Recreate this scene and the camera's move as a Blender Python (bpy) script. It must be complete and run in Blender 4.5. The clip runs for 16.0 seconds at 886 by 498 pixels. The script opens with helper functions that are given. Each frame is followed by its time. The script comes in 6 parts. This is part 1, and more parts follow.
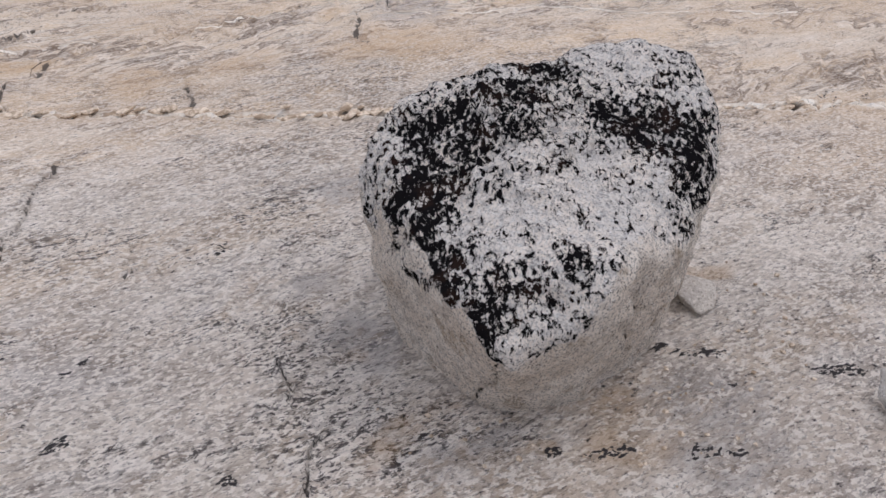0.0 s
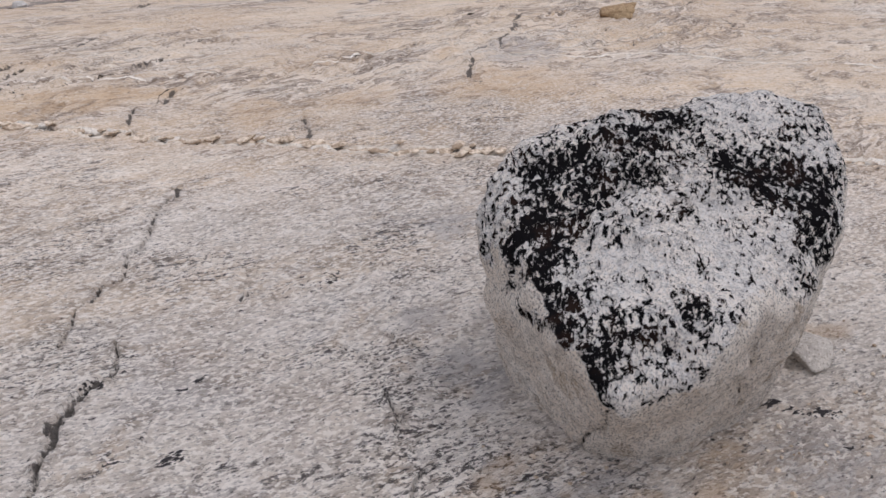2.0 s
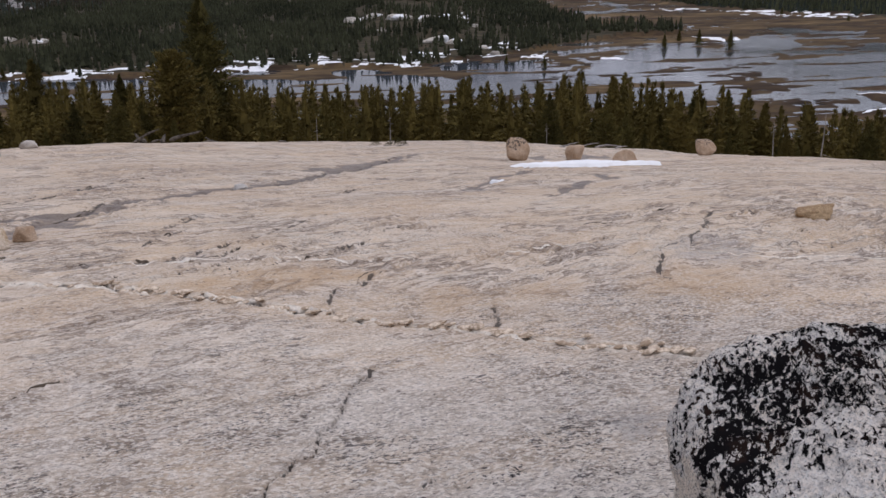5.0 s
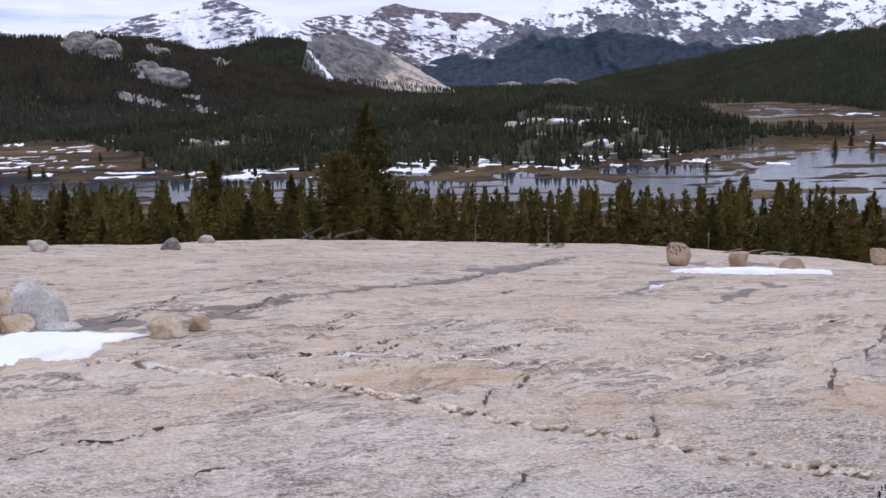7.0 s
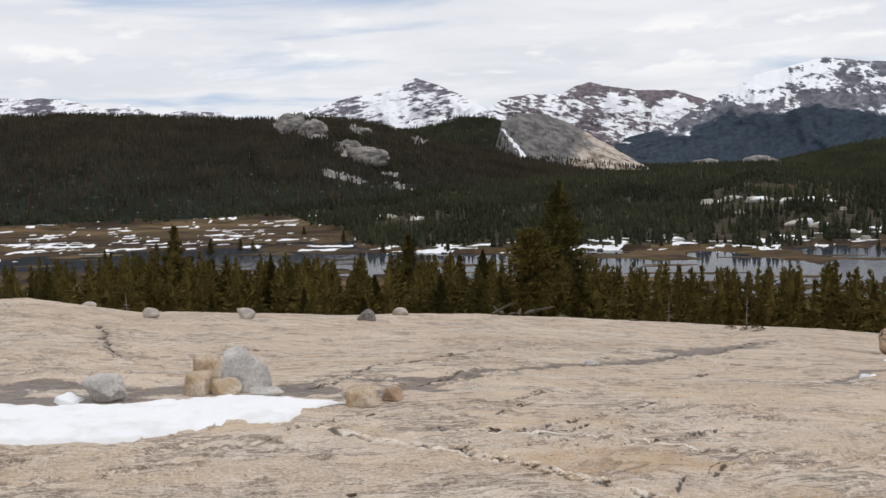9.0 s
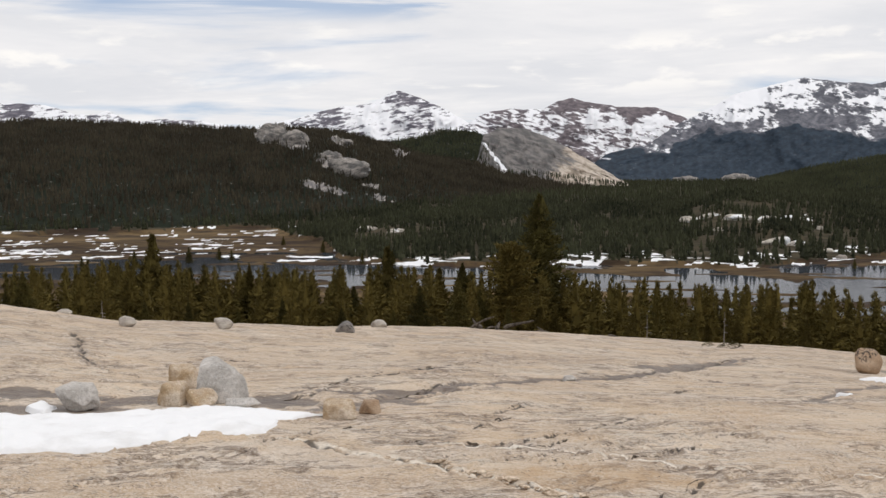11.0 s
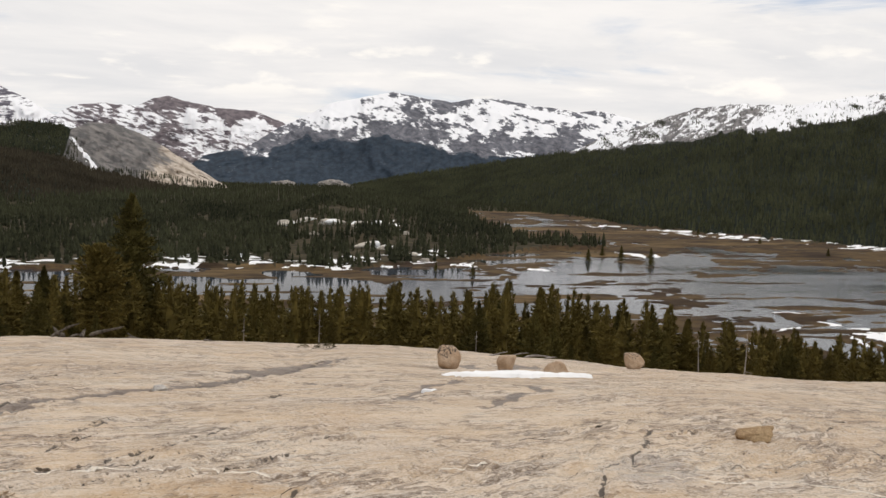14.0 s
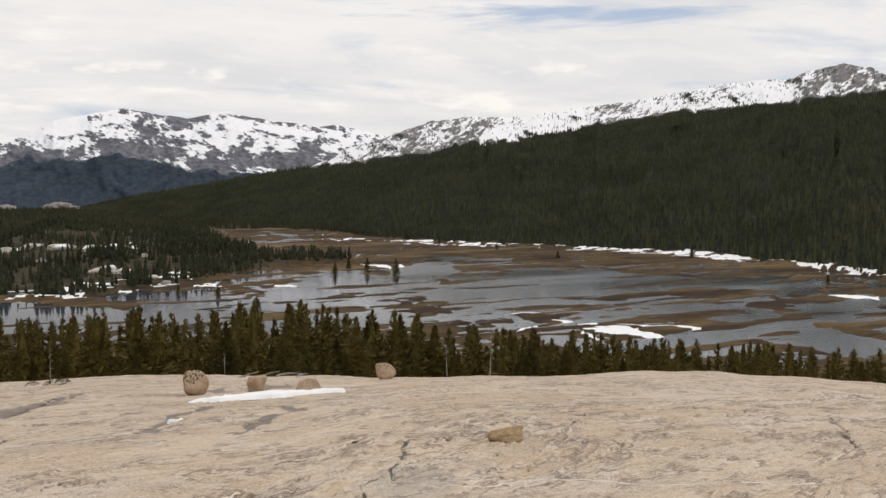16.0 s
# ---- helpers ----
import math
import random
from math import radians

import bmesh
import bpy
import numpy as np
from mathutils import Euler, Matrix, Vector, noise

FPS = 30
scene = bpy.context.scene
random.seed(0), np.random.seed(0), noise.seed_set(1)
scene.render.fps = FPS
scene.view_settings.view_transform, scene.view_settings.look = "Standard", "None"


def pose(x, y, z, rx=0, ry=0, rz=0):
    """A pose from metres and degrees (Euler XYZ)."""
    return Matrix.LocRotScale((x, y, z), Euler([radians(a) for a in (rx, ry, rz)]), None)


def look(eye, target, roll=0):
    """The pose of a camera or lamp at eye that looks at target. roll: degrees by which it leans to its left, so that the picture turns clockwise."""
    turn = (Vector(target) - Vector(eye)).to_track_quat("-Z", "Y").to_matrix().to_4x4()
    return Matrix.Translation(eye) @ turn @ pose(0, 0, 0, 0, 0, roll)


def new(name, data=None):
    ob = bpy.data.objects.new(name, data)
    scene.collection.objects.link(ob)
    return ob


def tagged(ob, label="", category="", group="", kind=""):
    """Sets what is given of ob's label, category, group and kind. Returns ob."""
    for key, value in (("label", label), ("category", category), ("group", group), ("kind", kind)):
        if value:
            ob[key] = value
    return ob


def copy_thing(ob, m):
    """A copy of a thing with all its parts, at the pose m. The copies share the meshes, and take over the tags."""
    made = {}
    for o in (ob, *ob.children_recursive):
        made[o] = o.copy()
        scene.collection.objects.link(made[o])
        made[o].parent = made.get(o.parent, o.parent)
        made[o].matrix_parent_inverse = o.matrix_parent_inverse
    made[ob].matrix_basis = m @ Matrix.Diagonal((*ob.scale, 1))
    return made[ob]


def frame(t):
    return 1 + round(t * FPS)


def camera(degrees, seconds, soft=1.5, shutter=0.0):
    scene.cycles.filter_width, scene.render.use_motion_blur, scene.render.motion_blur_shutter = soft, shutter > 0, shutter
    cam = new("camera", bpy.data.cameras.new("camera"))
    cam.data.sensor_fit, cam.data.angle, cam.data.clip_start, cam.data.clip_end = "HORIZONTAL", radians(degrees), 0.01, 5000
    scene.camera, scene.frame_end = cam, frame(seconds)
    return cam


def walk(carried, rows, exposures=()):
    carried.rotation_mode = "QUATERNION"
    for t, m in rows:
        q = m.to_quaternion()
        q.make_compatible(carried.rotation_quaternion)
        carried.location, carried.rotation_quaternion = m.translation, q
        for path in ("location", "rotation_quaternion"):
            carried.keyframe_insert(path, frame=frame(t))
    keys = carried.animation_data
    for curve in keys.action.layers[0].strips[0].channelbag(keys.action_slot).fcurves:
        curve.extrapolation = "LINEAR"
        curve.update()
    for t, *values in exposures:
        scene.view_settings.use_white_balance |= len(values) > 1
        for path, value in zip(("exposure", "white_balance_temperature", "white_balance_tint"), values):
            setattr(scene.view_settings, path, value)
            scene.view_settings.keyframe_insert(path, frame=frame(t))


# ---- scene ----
cam = camera(49.33, 16.0, soft=1.5)


def heading(yaw, pitch, roll, dx, dy, dz):
    """Camera pose: yaw clockwise from +y, pitch up, roll; offsets from the standpoint at eye height."""
    a, b, c = radians(yaw), radians(pitch), radians(roll)
    fwd = Vector((math.sin(a) * math.cos(b), math.cos(a) * math.cos(b), math.sin(b)))
    right = Vector((math.cos(a), -math.sin(a), 0))
    up = right.cross(fwd)
    r2, u2 = right * math.cos(c) + up * math.sin(c), up * math.cos(c) - right * math.sin(c)
    m = Matrix((r2, u2, -fwd)).transposed().to_4x4()
    m.translation = (dx, dy, EYE + dz)
    return m


EYE = 1.6
# seconds, yaw, pitch, roll, offsets in metres
PATH = [
    (0.0, 31.78, -29.26, -0.64, 0.010, -0.005, -0.007),
    (0.5, 31.38, -28.81, -0.27, 0.004, -0.002, -0.004),
    (1.0, 29.87, -28.07, -0.22, -0.012, -0.001, -0.003),
    (1.5, 27.35, -27.57, -0.48, -0.031, -0.002, 0.004),
    (2.0, 25.67, -26.98, -0.34, -0.051, 0.006, 0.007),
    (2.5, 22.81, -25.29, -0.87, -0.066, 0.015, 0.023),
    (3.0, 20.89, -24.17, -0.88, -0.083, 0.021, 0.041),
    (3.5, 19.49, -22.35, -0.95, -0.089, 0.022, 0.052),
    (3.7, 18.87, -21.44, -1.09, -0.086, 0.021, 0.056),
    (4.4, 16.66, -18.55, -1.20, -0.090, 0.006, 0.065),
    (5.1, 14.08, -15.71, -1.18, -0.097, -0.022, 0.069),
    (5.8, 10.94, -13.28, -1.33, -0.101, -0.037, 0.073),
    (6.0, 9.79, -12.73, -1.54, -0.108, -0.041, 0.078),
    (6.5, 6.93, -10.79, -1.61, -0.115, -0.039, 0.081),
    (7.0, 5.19, -9.92, -1.48, -0.118, -0.043, 0.081),
    (7.5, 2.10, -8.92, -2.11, -0.123, -0.051, 0.088),
    (8.0, -0.35, -7.64, -2.50, -0.133, -0.053, 0.083),
    (8.5, -3.76, -6.04, -2.40, -0.133, -0.076, 0.091),
    (8.7, -4.71, -5.51, -1.97, -0.134, -0.076, 0.089),
    (9.2, -6.78, -5.03, -1.49, -0.133, -0.075, 0.088),
    (9.8, -8.03, -5.23, -1.04, -0.131, -0.074, 0.084),
    (10.3, -7.80, -5.51, -0.71, -0.128, -0.069, 0.080),
    (10.8, -5.95, -5.22, -0.54, -0.127, -0.062, 0.079),
    (11.0, -4.78, -4.36, -0.59, -0.142, -0.048, 0.085),
    (11.5, -1.01, -4.62, -0.55, -0.159, 0.002, 0.083),
    (12.0, 1.81, -4.34, 0.10, -0.205, 0.059, 0.066),
    (12.5, 5.52, -3.38, 0.54, -0.190, 0.101, 0.075),
    (13.0, 9.51, -3.65, 0.76, -0.165, 0.139, 0.068),
    (13.5, 14.07, -3.53, 0.31, -0.118, 0.180, 0.066),
    (14.0, 18.81, -4.00, 1.53, -0.087, 0.203, 0.060),
    (14.5, 22.30, -5.00, 0.26, -0.056, 0.228, 0.053),
    (15.0, 29.81, -4.66, 1.46, -0.007, 0.285, 0.039),
    (15.5, 31.21, -3.94, 0.38, -0.014, 0.320, 0.050),
    (16.0, 33.82, -3.00, -0.39, -0.023, 0.342, 0.052),
]
walk(cam, [(t, heading(*p)) for t, *p in PATH],
     exposures=[(0.0, 0.06, 6050, 17), (2.0, 0.06, 6050, 17), (3.0, 0.06, 6080, 18), (3.5, -0.12, 6050, 18), (6.0, -0.2, 5850, 21), (7.0, 0.06, 5600, 22), (8.0, -0.04, 5800, 13), (8.7, -0.03, 6250, 12), (11.0, 0.0, 6600, 12), (12.5, 0.03, 6700, 11), (14.5, 0.04, 6850, 12), (16.0, -0.04, 6800, 12)])

# ---------------------------------------------------------------- light
SUN_BEARING, SUN_HEIGHT = 100.0, 64.0
world = bpy.data.worlds.new("overcast_sky")
scene.world = world
world.use_nodes = True


class Graph:
    """Short hand for a node tree."""

    def __init__(self, tree):
        self.tree, self.nodes, self.links = tree, tree.nodes, tree.links
        self.nodes.clear()

    def put(self, value, socket):
        if isinstance(value, bpy.types.NodeSocket):
            self.links.new(value, socket)
        elif value is not None:
            if hasattr(value, "__len__") and len(value) == 3 and socket.type == "RGBA":
                value = (*value, 1)
            socket.default_value = value

    def node(self, kind, out=0, **inputs):
        n = self.nodes.new(kind)
        for k, v in inputs.items():
            key = int(k[1:]) if k[0] == "_" and k[1:].isdigit() else k.replace("_", " ")
            self.put(v, n.inputs[key])
        return n.outputs[out]

    def math(self, op, a, b=None, c=None, clamp=False):
        n = self.nodes.new("ShaderNodeMath")
        n.operation, n.use_clamp = op, clamp
        for s, v in zip(n.inputs, (a, b, c)):
            self.put(v, s)
        return n.outputs[0]

    def mix(self, fac, a, b, blend="MIX"):
        n = self.nodes.new("ShaderNodeMixRGB")
        n.blend_type = blend
        for s, v in zip(n.inputs, (fac, a, b)):
            self.put(v, s)
        return n.outputs[0]

    def noise(self, vec, scale, detail=5.0, rough=0.55, distort=0.0):
        return self.node("ShaderNodeTexNoise", 0, Vector=vec, Scale=scale, Detail=detail, Roughness=rough, Distortion=distort)

    def step(self, value, lo, hi):
        n = self.nodes.new("ShaderNodeMapRange")
        n.interpolation_type = "SMOOTHSTEP"
        for s, v in zip(n.inputs, (value, lo, hi, 0.0, 1.0)):
            self.put(v, s)
        return n.outputs[0]

    def attr(self, name):
        n = self.nodes.new("ShaderNodeAttribute")
        n.attribute_name = name
        return n.outputs["Fac"]

    def mapping(self, vec, scale=(1, 1, 1), rot=(0, 0, 0), loc=(0, 0, 0)):
        return self.node("ShaderNodeMapping", 0, Vector=vec, Location=loc, Rotation=rot, Scale=scale)

    def position(self):
        return self.node("ShaderNodeNewGeometry", "Position")

    def local(self):
        return self.node("ShaderNodeTexCoord", "Object")

    def rand(self):
        return self.node("ShaderNodeObjectInfo", "Random")

    def bump(self, height, strength, distance, normal=None):
        return self.node("ShaderNodeBump", 0, Height=height, Strength=strength, Distance=distance, Normal=normal)

    def surface(self, color, rough, normal=None, metal=0.0, spec=0.06, **more):
        b = self.node("ShaderNodeBsdfPrincipled", 0, Base_Color=color, Roughness=rough, Metallic=metal, Specular_IOR_Level=spec, Normal=normal, **more)
        self.links.new(b, self.nodes.new("ShaderNodeOutputMaterial").inputs[0])


g = Graph(world.node_tree)
air = g.nodes.new("ShaderNodeTexSky")
air.sky_type, air.sun_disc, air.altitude = "NISHITA", False, 2600.0
air.sun_elevation, air.sun_rotation = radians(SUN_HEIGHT), radians(SUN_BEARING)
sky = air.outputs[0]
ray = g.node("ShaderNodeTexCoord", "Generated")
sep = g.nodes.new("ShaderNodeSeparateXYZ")
g.links.new(ray, sep.inputs[0])
lift = g.math("ADD", g.math("MAXIMUM", sep.outputs[2], 0.0), 0.10)
deck = g.node("ShaderNodeCombineXYZ", 0, X=g.math("DIVIDE", sep.outputs[0], lift), Y=g.math("DIVIDE", sep.outputs[1], lift), Z=0.0)
sheet = g.noise(g.mapping(deck, (0.7, 1.0, 1.0), (0, 0, 0.5)), 0.8, 6, 0.55, 0.4)
cover = g.step(sheet, 0.30, 0.48)
billow = g.noise(g.mapping(deck, (0.9, 1.2, 1.0), (0, 0, 0.2), (3, 1, 0)), 0.9, 7, 0.6, 0.3)
puff = g.step(g.noise(g.mapping(deck, (1.0, 1.3, 1.0), (0, 0, 0.1), (7.3, 2, 0)), 1.9, 6, 0.55), 0.56, 0.76)
cloud = g.mix(g.step(billow, 0.30, 0.70), (0.74, 0.765, 0.80), (0.90, 0.905, 0.91))
low = g.math("MULTIPLY", g.step(sep.outputs[2], 0.075, 0.095), g.step(sep.outputs[2], 0.15, 0.125))
heap = g.math("MULTIPLY", g.step(g.noise(g.mapping(ray, (5.0, 5.0, 15.0), (0, 0, 0), (0.7, 0, 0)), 1.9, 6, 0.55), 0.56, 0.66), low)
puff = g.math("MAXIMUM", puff, heap)
cloud = g.mix(g.math("MULTIPLY", puff, 0.75), cloud, (1.02, 1.01, 0.97))
rift = g.step(g.noise(g.mapping(ray, (1.6, 1.6, 22.0), (0, 0, 0), (2.2, 0.4, 0)), 1.3, 6, 0.6, 0.5), 0.54, 0.66)
rift = g.math("MULTIPLY", rift, g.math("MULTIPLY", g.step(sep.outputs[2], 0.150, 0.170), g.step(sep.outputs[2], 0.28, 0.22)))
cover = g.math("MULTIPLY", cover, g.math("SUBTRACT", 1.0, g.math("MULTIPLY", rift, 0.85)))
clear = g.mix(1.0, sky, (0.085, 0.085, 0.085), "MULTIPLY")
clear = g.mix(0.6, clear, (0.52, 0.66, 0.86))
bg = g.node("ShaderNodeBackground", 0, Color=g.mix(cover, clear, cloud), Strength=1.0)
g.links.new(bg, g.nodes.new("ShaderNodeOutputWorld").inputs[0])

sun = new("sun", bpy.data.lights.new("sun", "SUN"))
sun.data.energy, sun.data.angle, sun.data.color = 0.95, radians(24), (1.0, 0.95, 0.87)
sun.matrix_world = look((math.sin(radians(SUN_BEARING)) * 50, math.cos(radians(SUN_BEARING)) * 50, 50 * math.tan(radians(SUN_HEIGHT))), (0, 0, 0))


# ---------------------------------------------------------------- number tools
def hashed(ix, iy, iz, seed):
    h = (ix.astype(np.int64) * 374761393 + iy.astype(np.int64) * 668265263 + iz.astype(np.int64) * 2147483647 + seed * 144665) & 0xFFFFFFFF
    h = ((h ^ (h >> 13)) * 1274126177) & 0xFFFFFFFF
    h = ((h ^ (h >> 16)) * 2246822519) & 0xFFFFFFFF
    return ((h ^ (h >> 15)) & 0xFFFFFF) / float(0xFFFFFF) * 2 - 1


def lump2(x, y, seed=0):
    """Smooth value noise in the plane, -1 to 1."""
    x, y = np.asarray(x, float), np.asarray(y, float)
    ix, iy = np.floor(x), np.floor(y)
    fx, fy = x - ix, y - iy
    ux, uy = fx * fx * fx * (fx * (fx * 6 - 15) + 10), fy * fy * fy * (fy * (fy * 6 - 15) + 10)
    z = np.zeros_like(ix)
    a, b = hashed(ix, iy, z, seed), hashed(ix + 1, iy, z, seed)
    c, d = hashed(ix, iy + 1, z, seed), hashed(ix + 1, iy + 1, z, seed)
    return (a * (1 - ux) + b * ux) * (1 - uy) + (c * (1 - ux) + d * ux) * uy


def fbm2(x, y, octaves=5, gain=0.5, seed=0):
    total, amp, norm = 0, 1.0, 0
    for k in range(octaves):
        c, s = math.cos(0.7 * k), math.sin(0.7 * k)
        total = total + amp * lump2((x * c - y * s) * 2 ** k, (x * s + y * c) * 2 ** k, seed + k * 17)
        norm += amp
        amp *= gain
    return total / norm * 1.6


def lump3(p, seed=0):
    i = np.floor(p)
    f = p - i
    u = f * f * (3 - 2 * f)
    out = 0
    for dx in (0, 1):
        for dy in (0, 1):
            for dz in (0, 1):
                w = (u[:, 0] if dx else 1 - u[:, 0]) * (u[:, 1] if dy else 1 - u[:, 1]) * (u[:, 2] if dz else 1 - u[:, 2])
                out = out + w * hashed(i[:, 0] + dx, i[:, 1] + dy, i[:, 2] + dz, seed)
    return out


def fbm3(p, octaves=4, gain=0.5, seed=0):
    total, amp, norm = 0, 1.0, 0
    for k in range(octaves):
        total = total + amp * lump3(p * 2.03 ** k + k * 3.7, seed + k * 13)
        norm += amp
        amp *= gain
    return total / norm * 1.5


def smooth(x, lo, hi):
    t = np.clip((x - lo) / (hi - lo), 0, 1)
    return t * t * (3 - 2 * t)


def plan(bearing, reach):
    """x, y of a place at a bearing (degrees clockwise from +y) and a reach in metres."""
    a = np.radians(bearing)
    return np.sin(a) * reach, np.cos(a) * reach


def wire_distance(x, y, points):
    """Distance from each x, y to a polyline, and the share of its length at the foot."""
    best, along = np.full(np.shape(x), 1e9), np.zeros(np.shape(x))
    n = len(points) - 1
    for k in range(n):
        (ax, ay), (bx, by) = points[k], points[k + 1]
        ux, uy = bx - ax, by - ay
        t = np.clip(((x - ax) * ux + (y - ay) * uy) / (ux * ux + uy * uy), 0, 1)
        d = np.hypot(x - ax - t * ux, y - ay - t * uy)
        hit = d < best
        best, along = np.where(hit, d, best), np.where(hit, (k + t) / n, along)
    return best, along


def mesh_from(name, verts, faces, material=None, attrs=None, shade=True):
    """A mesh from arrays: verts (n, 3), faces (m, 3 or 4)."""
    me = bpy.data.meshes.new(name)
    verts, faces = np.asarray(verts, np.float32), np.asarray(faces, np.int32)
    k = faces.shape[1]
    me.vertices.add(len(verts))
    me.vertices.foreach_set("co", verts.ravel())
    me.loops.add(faces.size)
    me.loops.foreach_set("vertex_index", faces.ravel())
    me.polygons.add(len(faces))
    me.polygons.foreach_set("loop_start", np.arange(0, faces.size, k, dtype=np.int32))
    me.polygons.foreach_set("use_smooth", np.full(len(faces), shade))
    for key, values in (attrs or {}).items():
        me.attributes.new(key, "FLOAT", "POINT").data.foreach_set("value", np.asarray(values, np.float32))
    me.update()
    me.validate()
    for m in (material if isinstance(material, (list, tuple)) else [material]):
        me.materials.append(m)
    return me


def grid_faces(rows, cols):
    i = np.arange(rows - 1)[:, None] * cols + np.arange(cols - 1)[None, :]
    return np.stack([i, i + 1, i + cols + 1, i + cols], -1).reshape(-1, 4)


def part(name, me, parent=None, label=""):
    """Links a mesh as one object under a thing."""
    ob = new(name, me)
    if parent is not None:
        ob.parent = parent
    if label:
        tagged(ob, label)
    return ob


# ---------------------------------------------------------------- materials
def material(name):
    m = bpy.data.materials.new(name)
    m.use_nodes = True
    return m, Graph(m.node_tree)


def granite_slab():
    m, g = material("granite_slab")
    p = g.position()
    strike = g.mapping(p, (0.55, 2.6, 1.0), (0, 0, radians(-38)))
    thin = g.mapping(p, (0.42, 3.4, 1.0), (0, 0, radians(-42)))
    fine = g.mapping(p, (0.62, 1.7, 1.0), (0, 0, radians(-25)))
    tone = g.noise(p, 0.45, 4, 0.55)
    warm = g.step(g.noise(strike, 0.75, 6, 0.62, 0.3), 0.44, 0.66)
    col = g.mix(g.step(tone, 0.36, 0.64), (0.64, 0.545, 0.455), (0.76, 0.685, 0.605))
    col = g.mix(g.math("MULTIPLY", g.step(g.noise(p, 1.7, 5, 0.6), 0.48, 0.66), 0.30), col, (0.52, 0.475, 0.44))
    col = g.mix(g.attr("tan"), col, g.mix(g.step(tone, 0.36, 0.64), (0.50, 0.385, 0.278), (0.60, 0.488, 0.372)))
    col = g.mix(g.math("MULTIPLY", warm, 0.38), col, (0.62, 0.45, 0.28))
    # weathering along the strike: grey films, pale scrubbed bands, thin dark dashes
    streak = g.step(g.noise(strike, 2.2, 8, 0.68, 0.5), 0.50, 0.66)
    col = g.mix(g.math("MULTIPLY", streak, 0.27), col, (0.33, 0.265, 0.21))
    pale = g.step(g.noise(strike, 1.7, 7, 0.64, 0.2), 0.55, 0.68)
    col = g.mix(g.math("MULTIPLY", pale, 0.45), col, (0.68, 0.60, 0.50))
    dash = g.step(g.noise(thin, 3.6, 7, 0.70, 0.6), 0.600, 0.655)
    col = g.mix(g.math("MULTIPLY", dash, g.math("SUBTRACT", 0.36, g.math("MULTIPLY", g.attr("tan"), 0.20))), col, (0.13, 0.098, 0.076))
    # hairline cracks and the pale lips beside them
    run = g.noise(thin, 0.9, 7, 0.66, 0.8)
    away = g.attr("tan")
    where = g.math("MULTIPLY", away, g.step(g.noise(p, 0.9, 5, 0.65), 0.44, 0.56))
    gap = g.math("MULTIPLY", g.step(g.math("ABSOLUTE", g.math("SUBTRACT", run, 0.50)), 0.011, 0.004), where)
    lip = g.math("MULTIPLY", g.step(g.math("ABSOLUTE", g.math("SUBTRACT", run, 0.513)), 0.014, 0.004), where)
    run2 = g.noise(g.mapping(p, (0.5, 2.6, 1.0), (0, 0, radians(-20)), (4, 9, 0)), 1.1, 7, 0.68, 0.9)
    where2 = g.math("MULTIPLY", away, g.step(g.noise(p, 1.3, 5, 0.65), 0.49, 0.60))
    gap = g.math("MAXIMUM", gap, g.math("MULTIPLY", g.step(g.math("ABSOLUTE", g.math("SUBTRACT", run2, 0.50)), 0.010, 0.0035), where2))
    col = g.mix(g.math("MULTIPLY", lip, 0.55), col, (0.74, 0.69, 0.61))
    col = g.mix(g.math("MULTIPLY", gap, 0.5), col, (0.095, 0.078, 0.068))
    # short broken ledges: shadow and dirt painted at the foot, a pale lip beside it
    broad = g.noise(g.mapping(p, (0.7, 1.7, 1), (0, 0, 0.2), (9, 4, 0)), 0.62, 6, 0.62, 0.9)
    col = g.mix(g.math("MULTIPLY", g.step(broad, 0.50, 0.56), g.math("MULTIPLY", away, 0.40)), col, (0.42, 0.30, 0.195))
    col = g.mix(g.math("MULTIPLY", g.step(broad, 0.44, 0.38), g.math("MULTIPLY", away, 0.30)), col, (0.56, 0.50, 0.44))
    close = g.math("SUBTRACT", 1.0, away)
    col = g.mix(g.math("MULTIPLY", g.step(g.noise(p, 2.3, 6, 0.66, 0.6), 0.54, 0.64), g.math("MULTIPLY", close, 0.42)), col, (0.56, 0.41, 0.27))
    col = g.mix(g.math("MULTIPLY", g.step(g.noise(g.mapping(p, (1, 1, 1), (0, 0, 0), (6, 1, 0)), 1.9, 6, 0.66, 0.6), 0.54, 0.64), g.math("MULTIPLY", close, 0.45)), col, (0.42, 0.39, 0.375))
    close = g.math("SUBTRACT", 1.0, g.math("MULTIPLY", away, 0.7))
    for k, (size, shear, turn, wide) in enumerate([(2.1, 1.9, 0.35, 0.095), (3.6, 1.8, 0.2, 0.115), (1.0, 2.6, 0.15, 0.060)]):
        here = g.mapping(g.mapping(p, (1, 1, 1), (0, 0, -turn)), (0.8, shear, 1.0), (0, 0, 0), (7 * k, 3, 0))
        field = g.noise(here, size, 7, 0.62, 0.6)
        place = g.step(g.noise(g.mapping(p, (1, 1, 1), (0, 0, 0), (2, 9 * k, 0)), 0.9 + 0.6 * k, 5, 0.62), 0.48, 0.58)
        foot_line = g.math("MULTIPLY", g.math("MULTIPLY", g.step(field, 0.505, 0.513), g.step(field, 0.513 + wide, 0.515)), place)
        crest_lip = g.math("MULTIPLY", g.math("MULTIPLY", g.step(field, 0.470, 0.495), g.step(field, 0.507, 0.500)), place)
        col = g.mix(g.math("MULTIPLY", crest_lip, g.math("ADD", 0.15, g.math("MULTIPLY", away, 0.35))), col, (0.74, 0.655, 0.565))
